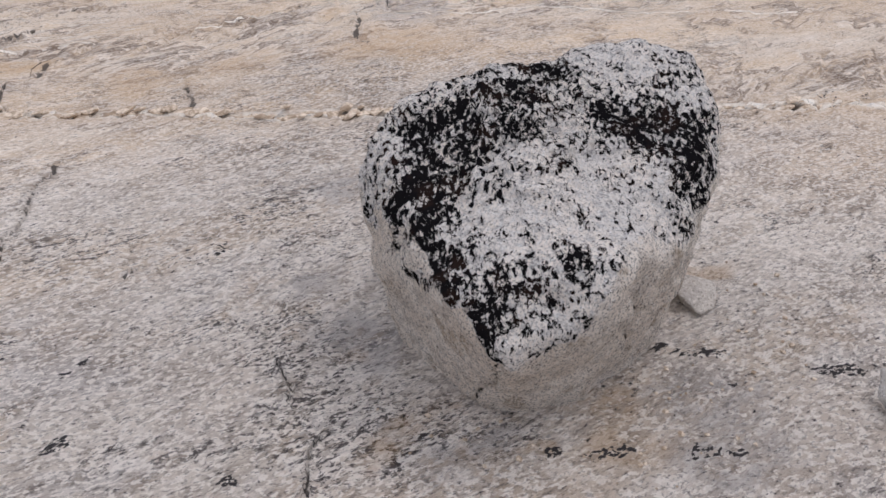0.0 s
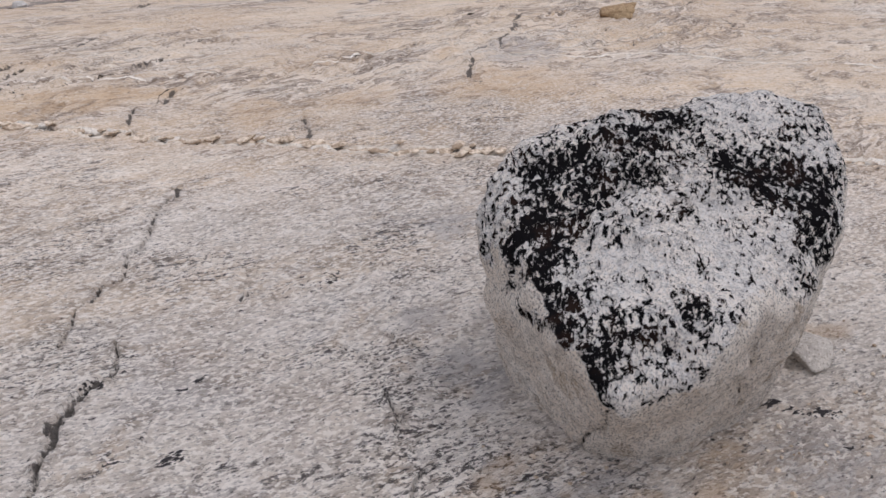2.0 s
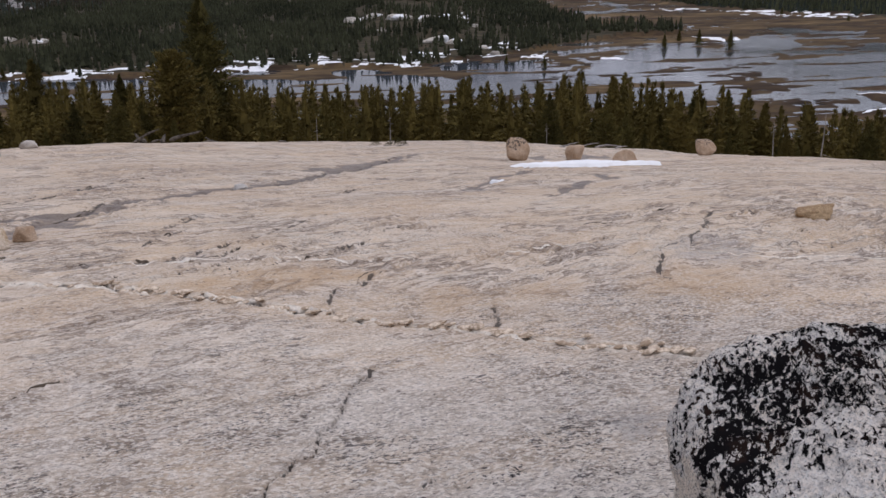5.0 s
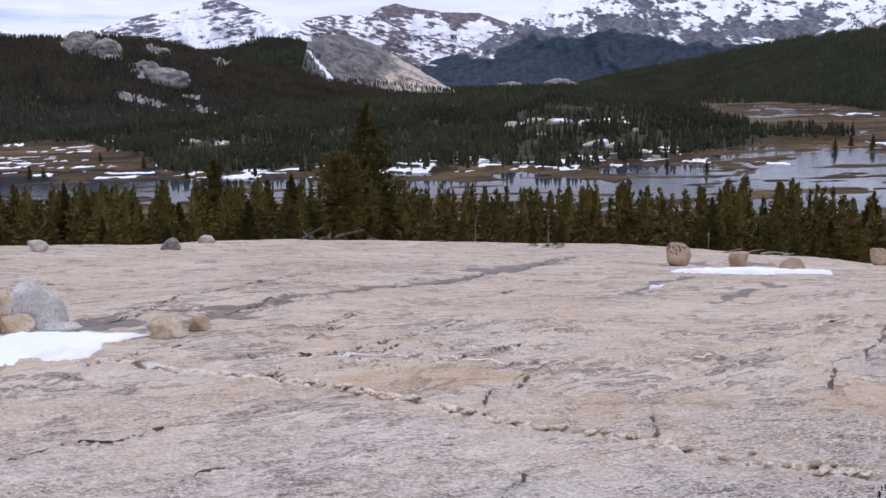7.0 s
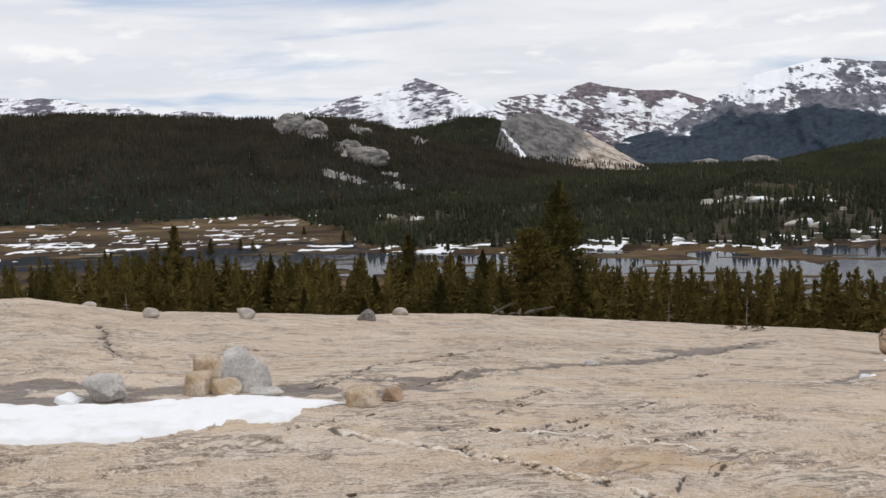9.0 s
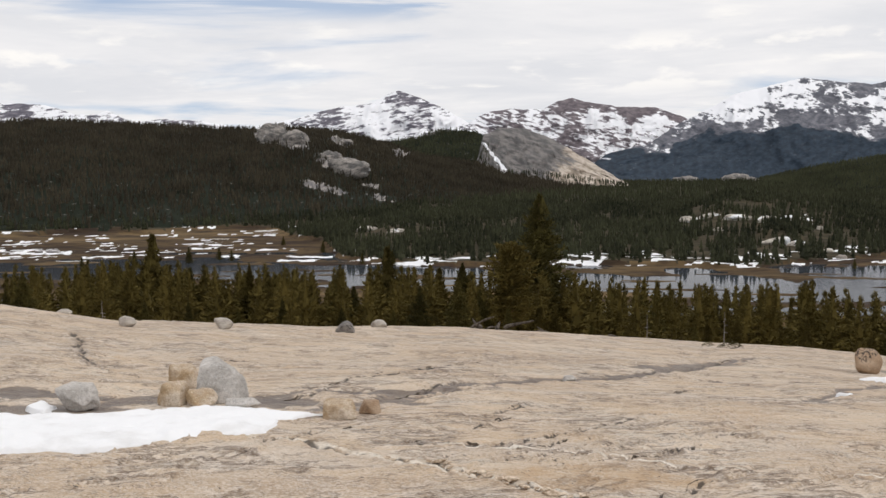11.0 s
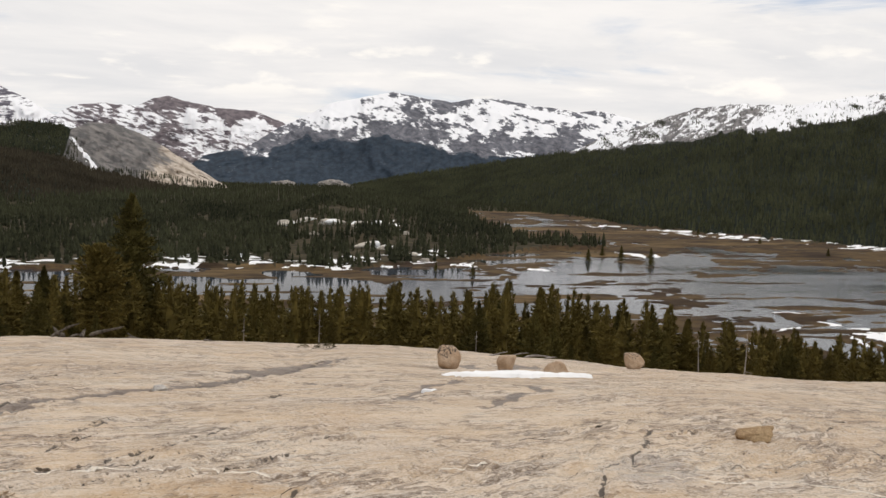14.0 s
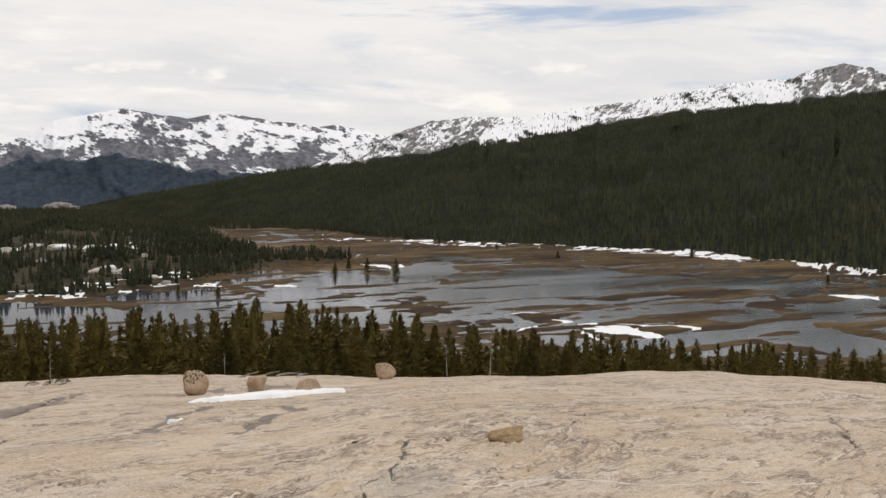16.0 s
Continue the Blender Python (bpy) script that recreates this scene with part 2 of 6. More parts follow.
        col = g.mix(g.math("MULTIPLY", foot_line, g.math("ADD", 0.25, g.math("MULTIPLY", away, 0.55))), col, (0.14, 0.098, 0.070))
    # small dark crusts of lichen, in colonies
    crust = g.step(g.noise(fine, 17.0, 7, 0.76, 0.3), 0.54, 0.58)
    colony = g.step(g.noise(p, 1.9, 6, 0.68), 0.50, 0.58)
    col = g.mix(g.math("MULTIPLY", g.math("MULTIPLY", crust, g.math("ADD", 0.10, colony)), g.math("SUBTRACT", 1.0, g.math("MULTIPLY", away, 0.62))), col, (0.055, 0.047, 0.047))
    # mottling a few centimetres wide
    blot = g.noise(g.mapping(p, (0.8, 1.3, 1.0), (0, 0, radians(-25)), (2, 7, 0)), 11.0, 7, 0.74, 0.4)
    rich = g.step(g.noise(p, 1.6, 4, 0.6), 0.30, 0.60)
    col = g.mix(g.math("MULTIPLY", g.step(blot, 0.50, 0.60), g.math("MULTIPLY", close, g.math("ADD", 0.25, g.math("MULTIPLY", rich, 0.35)))), col, (0.83, 0.76, 0.69))
    col = g.mix(g.math("MULTIPLY", g.step(blot, 0.47, 0.38), g.math("MULTIPLY", close, g.math("ADD", 0.24, g.math("MULTIPLY", rich, 0.42)))), col, (0.31, 0.25, 0.20))
    peck = g.step(g.noise(fine, 46.0, 6, 0.76, 0.2), 0.555, 0.595)
    col = g.mix(g.math("MULTIPLY", g.math("MULTIPLY", peck, g.math("ADD", 0.35, g.math("MULTIPLY", colony, 0.5))), g.math("SUBTRACT", 0.9, g.math("MULTIPLY", away, 0.4))), col, (0.06, 0.052, 0.05))
    # crystals: dark mica, glassy quartz, pinkish feldspar
    mid = g.noise(g.mapping(p, (0.8, 1.3, 1.0), (0, 0, radians(-9))), 26.0, 6, 0.74)
    col = g.mix(g.math("MULTIPLY", g.step(mid, 0.52, 0.62), g.math("MULTIPLY", close, 0.26)), col, (0.34, 0.28, 0.24))
    c2 = g.noise(g.mapping(p, (0.8, 1.2, 1), (0, 0, 0.4), (3, 5, 1)), 58.0, 2, 0.6)
    col = g.mix(g.math("MULTIPLY", g.step(c2, 0.50, 0.58), g.math("MULTIPLY", close, 0.78)), col, (0.89, 0.815, 0.73))
    c1 = g.noise(g.mapping(p, (0.75, 1.25, 1)), 72.0, 2, 0.6)
    col = g.mix(g.math("MULTIPLY", g.step(c1, 0.555, 0.62), g.math("MULTIPLY", close, g.math("ADD", 0.46, g.math("MULTIPLY", colony, 0.42)))), col, (0.10, 0.085, 0.08))
    # shaped stains and veins of the slab, with painted shade among them
    col = g.mix(g.math("MULTIPLY", g.attr("rust"), g.math("ADD", 0.14, g.math("MULTIPLY", g.step(blot, 0.40, 0.58), 0.50))), col, (0.43, 0.27, 0.13))
    col = g.mix(g.math("MULTIPLY", g.math("MULTIPLY", g.attr("stain_shade"), g.step(blot, 0.36, 0.56)), 0.60), col, g.mix(g.step(mid, 0.35, 0.65), (0.17, 0.16, 0.16), (0.38, 0.355, 0.345)))
    quartz = g.mix(g.step(mid, 0.4, 0.6), (0.64, 0.56, 0.46), (0.84, 0.78, 0.69))
    rag = g.math("MULTIPLY", g.math("SUBTRACT", g.noise(p, 14.0, 5, 0.7), 0.5), 0.022)
    line = g.math("ADD", g.attr("seam"), rag)
    col = g.mix(g.math("MULTIPLY", g.step(line, 0.070, 0.03), g.math("MULTIPLY", g.step(g.noise(p, 9.0, 4, 0.6), 0.40, 0.52), 0.8)), col, quartz)
    # shadow line under the seam's chips, painted dark
    col = g.mix(g.math("MULTIPLY", g.step(line, 0.024, 0.010), 0.85), col, (0.07, 0.06, 0.052))
    # shade inside the open cracks, painted as broken dark lines
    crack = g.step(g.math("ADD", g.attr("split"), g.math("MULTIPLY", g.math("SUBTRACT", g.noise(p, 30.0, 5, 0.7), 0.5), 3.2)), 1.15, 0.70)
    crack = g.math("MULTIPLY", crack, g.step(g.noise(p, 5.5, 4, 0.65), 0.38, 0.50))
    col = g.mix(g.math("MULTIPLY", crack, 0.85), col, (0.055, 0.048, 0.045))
    # lichen crusts, and the painted shade along the sheet lips
    col = g.mix(g.step(g.math("ADD", g.attr("crust"), g.math("MULTIPLY", g.math("ADD", g.math("MULTIPLY", g.math("SUBTRACT", mid, 0.5), 1.8), g.math("MULTIPLY", g.math("SUBTRACT", c1, 0.5), 2.2)), 1.0)), 0.46, 0.58), col, (0.05, 0.044, 0.044))
    damp = g.step(g.math("ADD", g.attr("wet"), g.math("MULTIPLY", g.math("SUBTRACT", g.noise(strike, 2.4, 8, 0.72, 0.5), 0.5), 2.8)), 0.35, 0.85)
    col = g.mix(g.math("MULTIPLY", damp, 0.75), col, (0.105, 0.084, 0.076))
    rough = g.math("SUBTRACT", 0.82, g.math("MULTIPLY", damp, 0.36))
    h = g.math("ADD", g.math("MULTIPLY", c1, 0.35), g.math("ADD", g.math("MULTIPLY", mid, 1.1), g.math("MULTIPLY", g.noise(strike, 6.0, 7, 0.68), 2.6)))
    h = g.math("SUBTRACT", h, g.math("MULTIPLY", gap, 1.0))
    g.surface(col, rough, g.bump(h, g.math("SUBTRACT", 1.0, g.math("MULTIPLY", away, 0.65)), 0.022), spec=0.12)
    return m


def forest_floor():
    m, g = material("forest_floor")
    p = g.position()
    col = g.mix(g.step(g.noise(p, 0.08, 5, 0.6), 0.35, 0.65), (0.035, 0.032, 0.02), (0.075, 0.06, 0.038))
    edge = g.step(g.math("ADD", g.attr("snow"), g.math("MULTIPLY", g.math("SUBTRACT", g.noise(p, 0.07, 6, 0.72), 0.5), 2.2)), 0.58, 0.66)
    col = g.mix(edge, col, (0.86, 0.87, 0.89))
    g.surface(col, 0.95)
    return m


def meadow_land():
    m, g = material("meadow_grass")
    p = g.position()
    a = g.noise(g.mapping(p, (0.6, 1.4, 1)), 0.022, 6, 0.62, 0.3)
    col = g.mix(g.step(a, 0.36, 0.62), (0.030, 0.020, 0.014), (0.105, 0.070, 0.034))
    col = g.mix(g.step(g.noise(p, 0.11, 4, 0.6), 0.45, 0.7), col, (0.050, 0.032, 0.021))
    straw = g.step(g.noise(g.mapping(p, (0.5, 1.5, 1), (0, 0, 0), (40, 7, 0)), 0.010, 6, 0.66, 0.4), 0.53, 0.66)
    col = g.mix(g.math("MULTIPLY", straw, 0.65), col, (0.21, 0.145, 0.072))
    edge = g.step(g.math("ADD", g.attr("snow"), g.math("MULTIPLY", g.math("SUBTRACT", g.noise(g.mapping(p, (0.6, 1.5, 1)), 0.055, 6, 0.72), 0.5), 2.0)), 0.52, 0.62)
    col = g.mix(edge, col, (0.86, 0.87, 0.89))
    g.surface(col, 0.9)
    return m


def water_surface():
    m, g = material("lake_water")
    p = g.position()
    h = g.noise(p, 0.35, 4, 0.6)
    gust = g.step(g.node("ShaderNodeSeparateXYZ", 0, Vector=p), 160.0, 420.0)
    streaky = g.step(g.noise(g.mapping(p, (0.4, 1.4, 1)), 0.012, 4, 0.55), 0.36, 0.62)
    ripple = g.math("ADD", 0.10, g.math("MULTIPLY", gust, g.math("ADD", 0.14, g.math("MULTIPLY", streaky, 0.26))))
    g.surface((0.040, 0.047, 0.058), g.math("ADD", 0.03, g.math("MULTIPLY", gust, g.math("ADD", 0.08, g.math("MULTIPLY", streaky, 0.12)))), g.bump(h, ripple, 0.3), spec=0.5, IOR=g.math("ADD", 1.06, g.math("MULTIPLY", gust, 0.62)))
    return m


def mountain_rock(name, rock_a, rock_b, forest, streak=(0.55, 1.7), slant=0.0, clearings=0.75):
    """Rock, snow and woods of a far slope; u and v: bearing and height angle in degrees."""
    m, g = material(name)
    uv = g.node("ShaderNodeCombineXYZ", 0, X=g.attr("u"), Y=g.attr("v"), Z=0.0)
    lean = g.mapping(uv, (1, 1, 1), (0, 0, radians(slant)))
    n1 = g.noise(g.mapping(lean, (*streak, 1)), 1.0, 9, 0.66, 0.7)
    n2 = g.noise(g.mapping(lean, (streak[0] * 4.0, streak[1] * 2.0, 1), (0, 0, 0.3), (5, 2, 0)), 1.0, 6, 0.66, 0.35)
    n3 = g.noise(g.mapping(uv, (3.0, 4.5, 1)), 1.0, 5, 0.62)
    col = g.mix(g.step(n2, 0.36, 0.64), rock_a, rock_b)
    col = g.mix(g.math("MULTIPLY", g.step(n3, 0.46, 0.62), 0.30), col, tuple(0.6 * c for c in rock_a))
    woods = g.math("ADD", g.attr("woods"), g.math("MULTIPLY", g.math("SUBTRACT", n2, 0.5), 1.6))
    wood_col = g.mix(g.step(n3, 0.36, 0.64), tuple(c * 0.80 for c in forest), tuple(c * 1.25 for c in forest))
    bare = g.step(g.noise(g.mapping(uv, (2.2, 5.0, 1), (0, 0, 0), (1, 8, 0)), 1.0, 7, 0.72), 0.59, 0.66)
    snow = g.math("ADD", g.attr("snow"), g.math("MULTIPLY", g.math("SUBTRACT", n1, 0.5), 1.9))
    snow = g.math("ADD", snow, g.math("MULTIPLY", g.math("SUBTRACT", n2, 0.5), 1.9))
    col = g.mix(g.step(snow, 0.40, 0.58), col, (0.86, 0.87, 0.90))
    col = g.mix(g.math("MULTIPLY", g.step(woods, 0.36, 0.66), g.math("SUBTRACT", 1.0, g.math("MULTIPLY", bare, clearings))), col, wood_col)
    g.surface(col, 0.9)
    return m


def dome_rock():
    """Weathered grey granite that turns into pale, freshly scaled sheets, streaked down its slope; its shaded and
    sunlit sides are painted in.
    """
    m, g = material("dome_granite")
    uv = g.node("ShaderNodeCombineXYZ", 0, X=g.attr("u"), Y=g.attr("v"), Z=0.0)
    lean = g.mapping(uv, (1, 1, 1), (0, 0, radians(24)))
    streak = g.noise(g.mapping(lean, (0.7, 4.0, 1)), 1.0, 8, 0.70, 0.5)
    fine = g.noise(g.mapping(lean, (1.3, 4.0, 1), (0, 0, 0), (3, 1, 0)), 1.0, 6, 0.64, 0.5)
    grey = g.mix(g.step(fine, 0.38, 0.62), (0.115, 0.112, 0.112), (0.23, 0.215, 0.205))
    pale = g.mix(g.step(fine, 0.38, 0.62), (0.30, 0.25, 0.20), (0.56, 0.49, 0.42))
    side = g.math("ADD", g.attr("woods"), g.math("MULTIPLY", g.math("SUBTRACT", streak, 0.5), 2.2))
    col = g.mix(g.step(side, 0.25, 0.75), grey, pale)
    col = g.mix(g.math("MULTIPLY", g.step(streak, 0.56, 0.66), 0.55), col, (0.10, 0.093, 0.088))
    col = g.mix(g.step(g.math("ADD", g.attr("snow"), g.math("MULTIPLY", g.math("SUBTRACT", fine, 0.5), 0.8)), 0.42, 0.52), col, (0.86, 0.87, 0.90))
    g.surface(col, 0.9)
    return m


def outcrop_rock(name, a, b, snow):
    """Bare granite of a far outcrop; snow: share left lying on it."""
    m, g = material(name)
    p = g.position()
    n = g.noise(g.mapping(p, (1, 1, 2.2)), 0.055, 7, 0.70, 0.4)
    fine = g.noise(p, 0.35, 5, 0.7)
    col = g.mix(g.step(n, 0.40, 0.60), a, b)
    col = g.mix(g.math("MULTIPLY", g.step(fine, 0.52, 0.62), 0.6), col, tuple(0.3 * c for c in a))
    lying = g.noise(g.mapping(p, (1, 1, 1.5), (0, 0, 0), (50, 8, 3)), 0.05, 6, 0.68)
    col = g.mix(g.step(lying, 0.66 - snow, 0.70 - snow), col, (0.86, 0.87, 0.89))
    g.surface(col, 0.9)
    return m


def snow_material():
    m, g = material("old_snow")
    p = g.position()
    n = g.noise(p, 7.0, 6, 0.62)
    col = g.mix(g.step(g.noise(p, 2.5, 5, 0.6), 0.5, 0.78), (0.88, 0.885, 0.895), (0.74, 0.735, 0.73))
    g.surface(col, 0.6, g.bump(n, 0.7, 0.03), Subsurface_Weight=0.0)
    return m


def boulder_rock(name, base, warm, lichen, reach, grain=1.0):
    """Granite of a loose boulder; lichen: how much black crust covers it above the height reach."""
    m, g = material(name)
    o = g.local()
    up = g.node("ShaderNodeSeparateXYZ", 2, Vector=o)
    big = g.noise(o, 5.0 * grain, 4, 0.55)
    col = g.mix(g.step(big, 0.36, 0.64), base, warm)
    mid = g.noise(o, 30.0, 5, 0.7)
    col = g.mix(g.math("MULTIPLY", g.step(mid, 0.45, 0.68), 0.45), col, tuple(c * 0.55 for c in base))
    spots = g.noise(o, 130.0, 3, 0.65)
    col = g.mix(g.math("MULTIPLY", g.step(spots, 0.53, 0.65), 0.6), col, tuple(c * 0.32 for c in base))
    quartz = g.noise(g.mapping(o, (1, 1, 1), (1, 0, 0)), 80.0, 3, 0.65)
    col = g.mix(g.math("MULTIPLY", g.step(quartz, 0.54, 0.66), 0.45), col, tuple(min(0.8, c * 1.5) for c in warm))
    if lichen > 0:
        speck = g.noise(o, 20.0 * grain, 6, 0.70, 0.5)
        cap = g.step(g.math("ADD", up, g.math("MULTIPLY", g.math("SUBTRACT", big, 0.5), 0.25)), reach - 0.05, reach + 0.07)
        crust = g.step(g.math("ADD", speck, g.math("MULTIPLY", cap, lichen)), 0.66, 0.70)
        col = g.mix(g.math("MULTIPLY", crust, 0.9), col, (0.035, 0.032, 0.032))
    h = g.math("ADD", g.math("MULTIPLY", spots, 0.35), g.noise(o, 22.0 * grain, 6, 0.65))
    g.surface(col, 0.85, g.bump(h, 0.8, 0.012), spec=0.1)
    return m


def erratic_rock():
    """Pale granite under a crust of grey-white and black lichen, bare on its flanks."""
    m, g = material("lichened_granite")
    o = g.local()
    mid = g.noise(o, 28.0, 6, 0.70)
    big = g.noise(o, 4.0, 4, 0.55)
    spots = g.noise(o, 170.0, 4, 0.75)
    quartz = g.noise(g.mapping(o, (1, 1, 1), (1, 0, 0)), 110.0, 4, 0.75)
    flank = g.mix(g.step(big, 0.35, 0.65), (0.80, 0.695, 0.585), (0.90, 0.82, 0.725))
    flank = g.mix(g.math("MULTIPLY", g.step(mid, 0.48, 0.60), 0.38), flank, (0.36, 0.31, 0.265))
    flank = g.mix(g.math("MULTIPLY", g.step(g.noise(o, 7.0, 5, 0.65), 0.54, 0.68), 0.55), flank, (0.42, 0.30, 0.18))
    flank = g.mix(g.math("MULTIPLY", g.step(quartz, 0.52, 0.60), 0.55), flank, (0.84, 0.80, 0.74))
    flank = g.mix(g.math("MULTIPLY", g.step(spots, 0.52, 0.59), 0.72), flank, (0.09, 0.078, 0.072))
    # crust: warm white mats over thinner blue-grey ones
    pale = g.mix(g.step(g.noise(o, 8.0, 6, 0.68), 0.42, 0.58), (0.84, 0.78, 0.715), (0.95, 0.86, 0.765))
    pale = g.mix(g.math("MULTIPLY", g.step(g.noise(o, 44.0, 6, 0.75), 0.50, 0.60), 0.5), pale, (0.33, 0.325, 0.33))
    pale = g.mix(g.math("MULTIPLY", g.step(quartz, 0.50, 0.60), 0.5), pale, (0.86, 0.85, 0.83))
    pale = g.mix(g.math("MULTIPLY", g.step(spots, 0.53, 0.60), 0.55), pale, (0.12, 0.11, 0.11))
    ragged = g.math("MULTIPLY", g.math("SUBTRACT", g.noise(o, 15.0, 7, 0.74), 0.5), 1.8)
    top = g.step(g.math("ADD", g.attr("cap"), ragged), 0.42, 0.58)
    col = g.mix(top, flank, pale)
    # black flecks, drawn out along the slope and gathered in colonies
    grain = g.mapping(o, (1.25, 0.8, 1.0), (0.3, 0.2, 0.5))
    speck = g.noise(grain, 64.0, 6, 0.74, 0.25)
    patch = g.noise(o, 15.0, 4, 0.62, 0.5)
    cover = g.math("ADD", g.math("ADD", speck, g.math("MULTIPLY", g.math("SUBTRACT", patch, 0.5), 0.48)), g.math("MULTIPLY", g.math("SUBTRACT", g.attr("dense"), 0.48), 0.30))
    black = g.math("MULTIPLY", g.step(cover, 0.505, 0.535), g.step(g.math("ADD", g.attr("cap"), ragged), 0.46, 0.58))
    brown = g.step(g.noise(o, 12.0, 3, 0.6), 0.5, 0.65)
    col = g.mix(black, col, g.mix(brown, (0.012, 0.011, 0.012), (0.030, 0.019, 0.016)))
    split = g.step(g.math("ADD", g.attr("split"), g.math("MULTIPLY", g.math("SUBTRACT", mid, 0.5), 0.012)), 0.0040, 0.0012)
    col = g.mix(split, col, (0.05, 0.042, 0.036))
    h = g.math("ADD", g.math("MULTIPLY", spots, 0.30), g.math("SUBTRACT", g.math("MULTIPLY", mid, 1.2), g.math("MULTIPLY", split, 1.5)))
    h = g.math("ADD", h, g.math("ADD", g.math("MULTIPLY", black, 0.25), g.math("MULTIPLY", speck, 0.8)))
    g.surface(col, 0.9, g.bump(h, 1.0, 0.018), spec=0.0)
    return m


def needle_material(name, dark, light, size=0.8):
    m, g = material(name)
    p = g.position()
    patch = g.step(g.noise(p, size, 3, 0.6), 0.35, 0.65)
    tint = g.math("ADD", g.math("MULTIPLY", g.rand(), 0.35), g.math("MULTIPLY", g.node("ShaderNodeNewGeometry", "Random Per Island"), 0.35))
    tint = g.math("ADD", tint, g.math("MULTIPLY", patch, 0.30))
    col = g.mix(tint, dark, light)
    g.surface(col, 0.8, spec=0.06)
    return m


def bark_material(name, a, b):
    m, g = material(name)
    o = g.local()
    n = g.noise(g.mapping(o, (6, 6, 1.2)), 3.0, 5, 0.6)
    g.surface(g.mix(g.step(n, 0.35, 0.65), a, b), 0.9, g.bump(n, 0.6, 0.03))
    return m


SLAB, FLOOR, GRASS, WATER, SNOW = granite_slab(), forest_floor(), meadow_land(), water_surface(), snow_material()
NEEDLES = [needle_material("pine_needles", (0.018, 0.0172, 0.006), (0.125, 0.104, 0.031)), needle_material("olive_needles", (0.027, 0.0222, 0.0065), (0.160, 0.122, 0.035))]
HILL_NEEDLES = needle_material("brownish_needles", (0.015, 0.014, 0.011), (0.092, 0.076, 0.050), 0.01)
# far needles are lightened, the haze before them painted in
FAR_NEEDLES = needle_material("distant_needles", (0.012, 0.014, 0.009), (0.088, 0.092, 0.050), 0.012)
BARK = bark_material("pine_bark", (0.10, 0.062, 0.038), (0.20, 0.115, 0.065))
VEIN = boulder_rock("vein_quartz", (0.80, 0.71, 0.60), (0.88, 0.81, 0.71), 0.0, 0)
# dark brown of the strips that paint shade into the cracks
CRACK_DARK = boulder_rock("crack_shade", (0.075, 0.058, 0.045), (0.14, 0.11, 0.082), 0.0, 0)
DEAD_WOOD = bark_material("weathered_wood", (0.17, 0.15, 0.135), (0.34, 0.31, 0.285))

# ---------------------------------------------------------------- the ground: granite dome, wooded flank, meadow
VALLEY = -53.0


def rim_of(b):
    """Reach, drop angle and turn of the dome's rim at a bearing."""
    reach = np.interp(b, [-60, -20, 18, 36, 70], [16, 16, 22, 20, 18])
    angle = np.interp(b, [-60, -30, -24, -17.6, -10.4, -4, 2.4, 10, 15, 20, 25, 30, 35, 41, 47.6, 54, 58.6, 70],
                      [-6.6, -6.95, -8.0, -8.56, -8.84, -9.02, -9.40, -9.62, -9.62, -9.85, -10.12, -10.27, -10.3, -10.18, -9.8, -9.78, -9.98, -10.2])
    knee = np.interp(b, [-60, 0, 20, 34, 70], [5.0, 5.2, 6.2, 7.2, 7.2])
    return reach, np.tan(np.radians(angle)), knee


def dome_height(x, y):
    """Height of the dome without its small relief."""
    r = np.hypot(x, y)
    b = np.degrees(np.arctan2(x, y))
    R, rim, knee = rim_of(b)
    fall = (-rim - 1.5 / R) / (1 - knee / R)
    w = 1.4
    u = (r - knee) / w
    z = 0.1 - fall * w * (np.logaddexp(0, u) - math.log1p(math.exp(-3.0)) * 0)
    past = np.maximum(r - R, 0)
    z = z - np.where(past < 8, 0.012 * past ** 2, 0.77 + 0.192 * (past - 8))
    steep = np.maximum(r - R - 35, 0)
    z = z - 0.25 * steep * smooth(steep, 0, 25)
    back = smooth(np.abs(b), 80, 130)
    return z * (1 - back) + back * (0.1 - 0.02 * np.maximum(r - 4, 0) - 0.0009 * np.maximum(r - 8, 0) ** 2)


ANGLES = dict(shore=([-60, -16, -12.5, -10.5, -6, 0, 8, 14, 17, 20, 25, 28.5, 29.2], [-3.1, -3.2, -3.7, -5.0, -5.35, -5.4, -5.35, -5.3, -5.0, -4.45, -3.95, -3.7, -2.9]),
              slope=([-60, 13.8, 19, 20.5, 25.2, 29, 34.4, 41, 47.5, 53.7, 58.3, 80], [-0.3, -0.35, -1.4, -1.75, -1.85, -2.2, -2.65, -2.95, -3.2, -3.85, -4.5, -6.0]))


def angle_to_reach(angle):
    return (1.6 - VALLEY) / np.tan(np.radians(-np.asarray(angle, float)))


def reach_to_angle(r):
    return -np.degrees(np.arctan2(1.6 - VALLEY, r))


def woods_mask(b, r):
    """True where the valley is wooded."""
    e = reach_to_angle(r)
    x, y = plan(b, r)
    e = e + 0.10 * fbm2(x / 60, y / 60, 3, seed=5)
    shore = np.interp(b, *ANGLES["shore"])
    slope = np.interp(b, *ANGLES["slope"])
    tongue = (e > shore) & (b < 29.2) & ((b < 19.8) | (e < np.interp(b, [19.8, 21.3, 24, 29], [-1.6, -2.7, -3.35, -3.7])))
    return tongue | (e > slope)


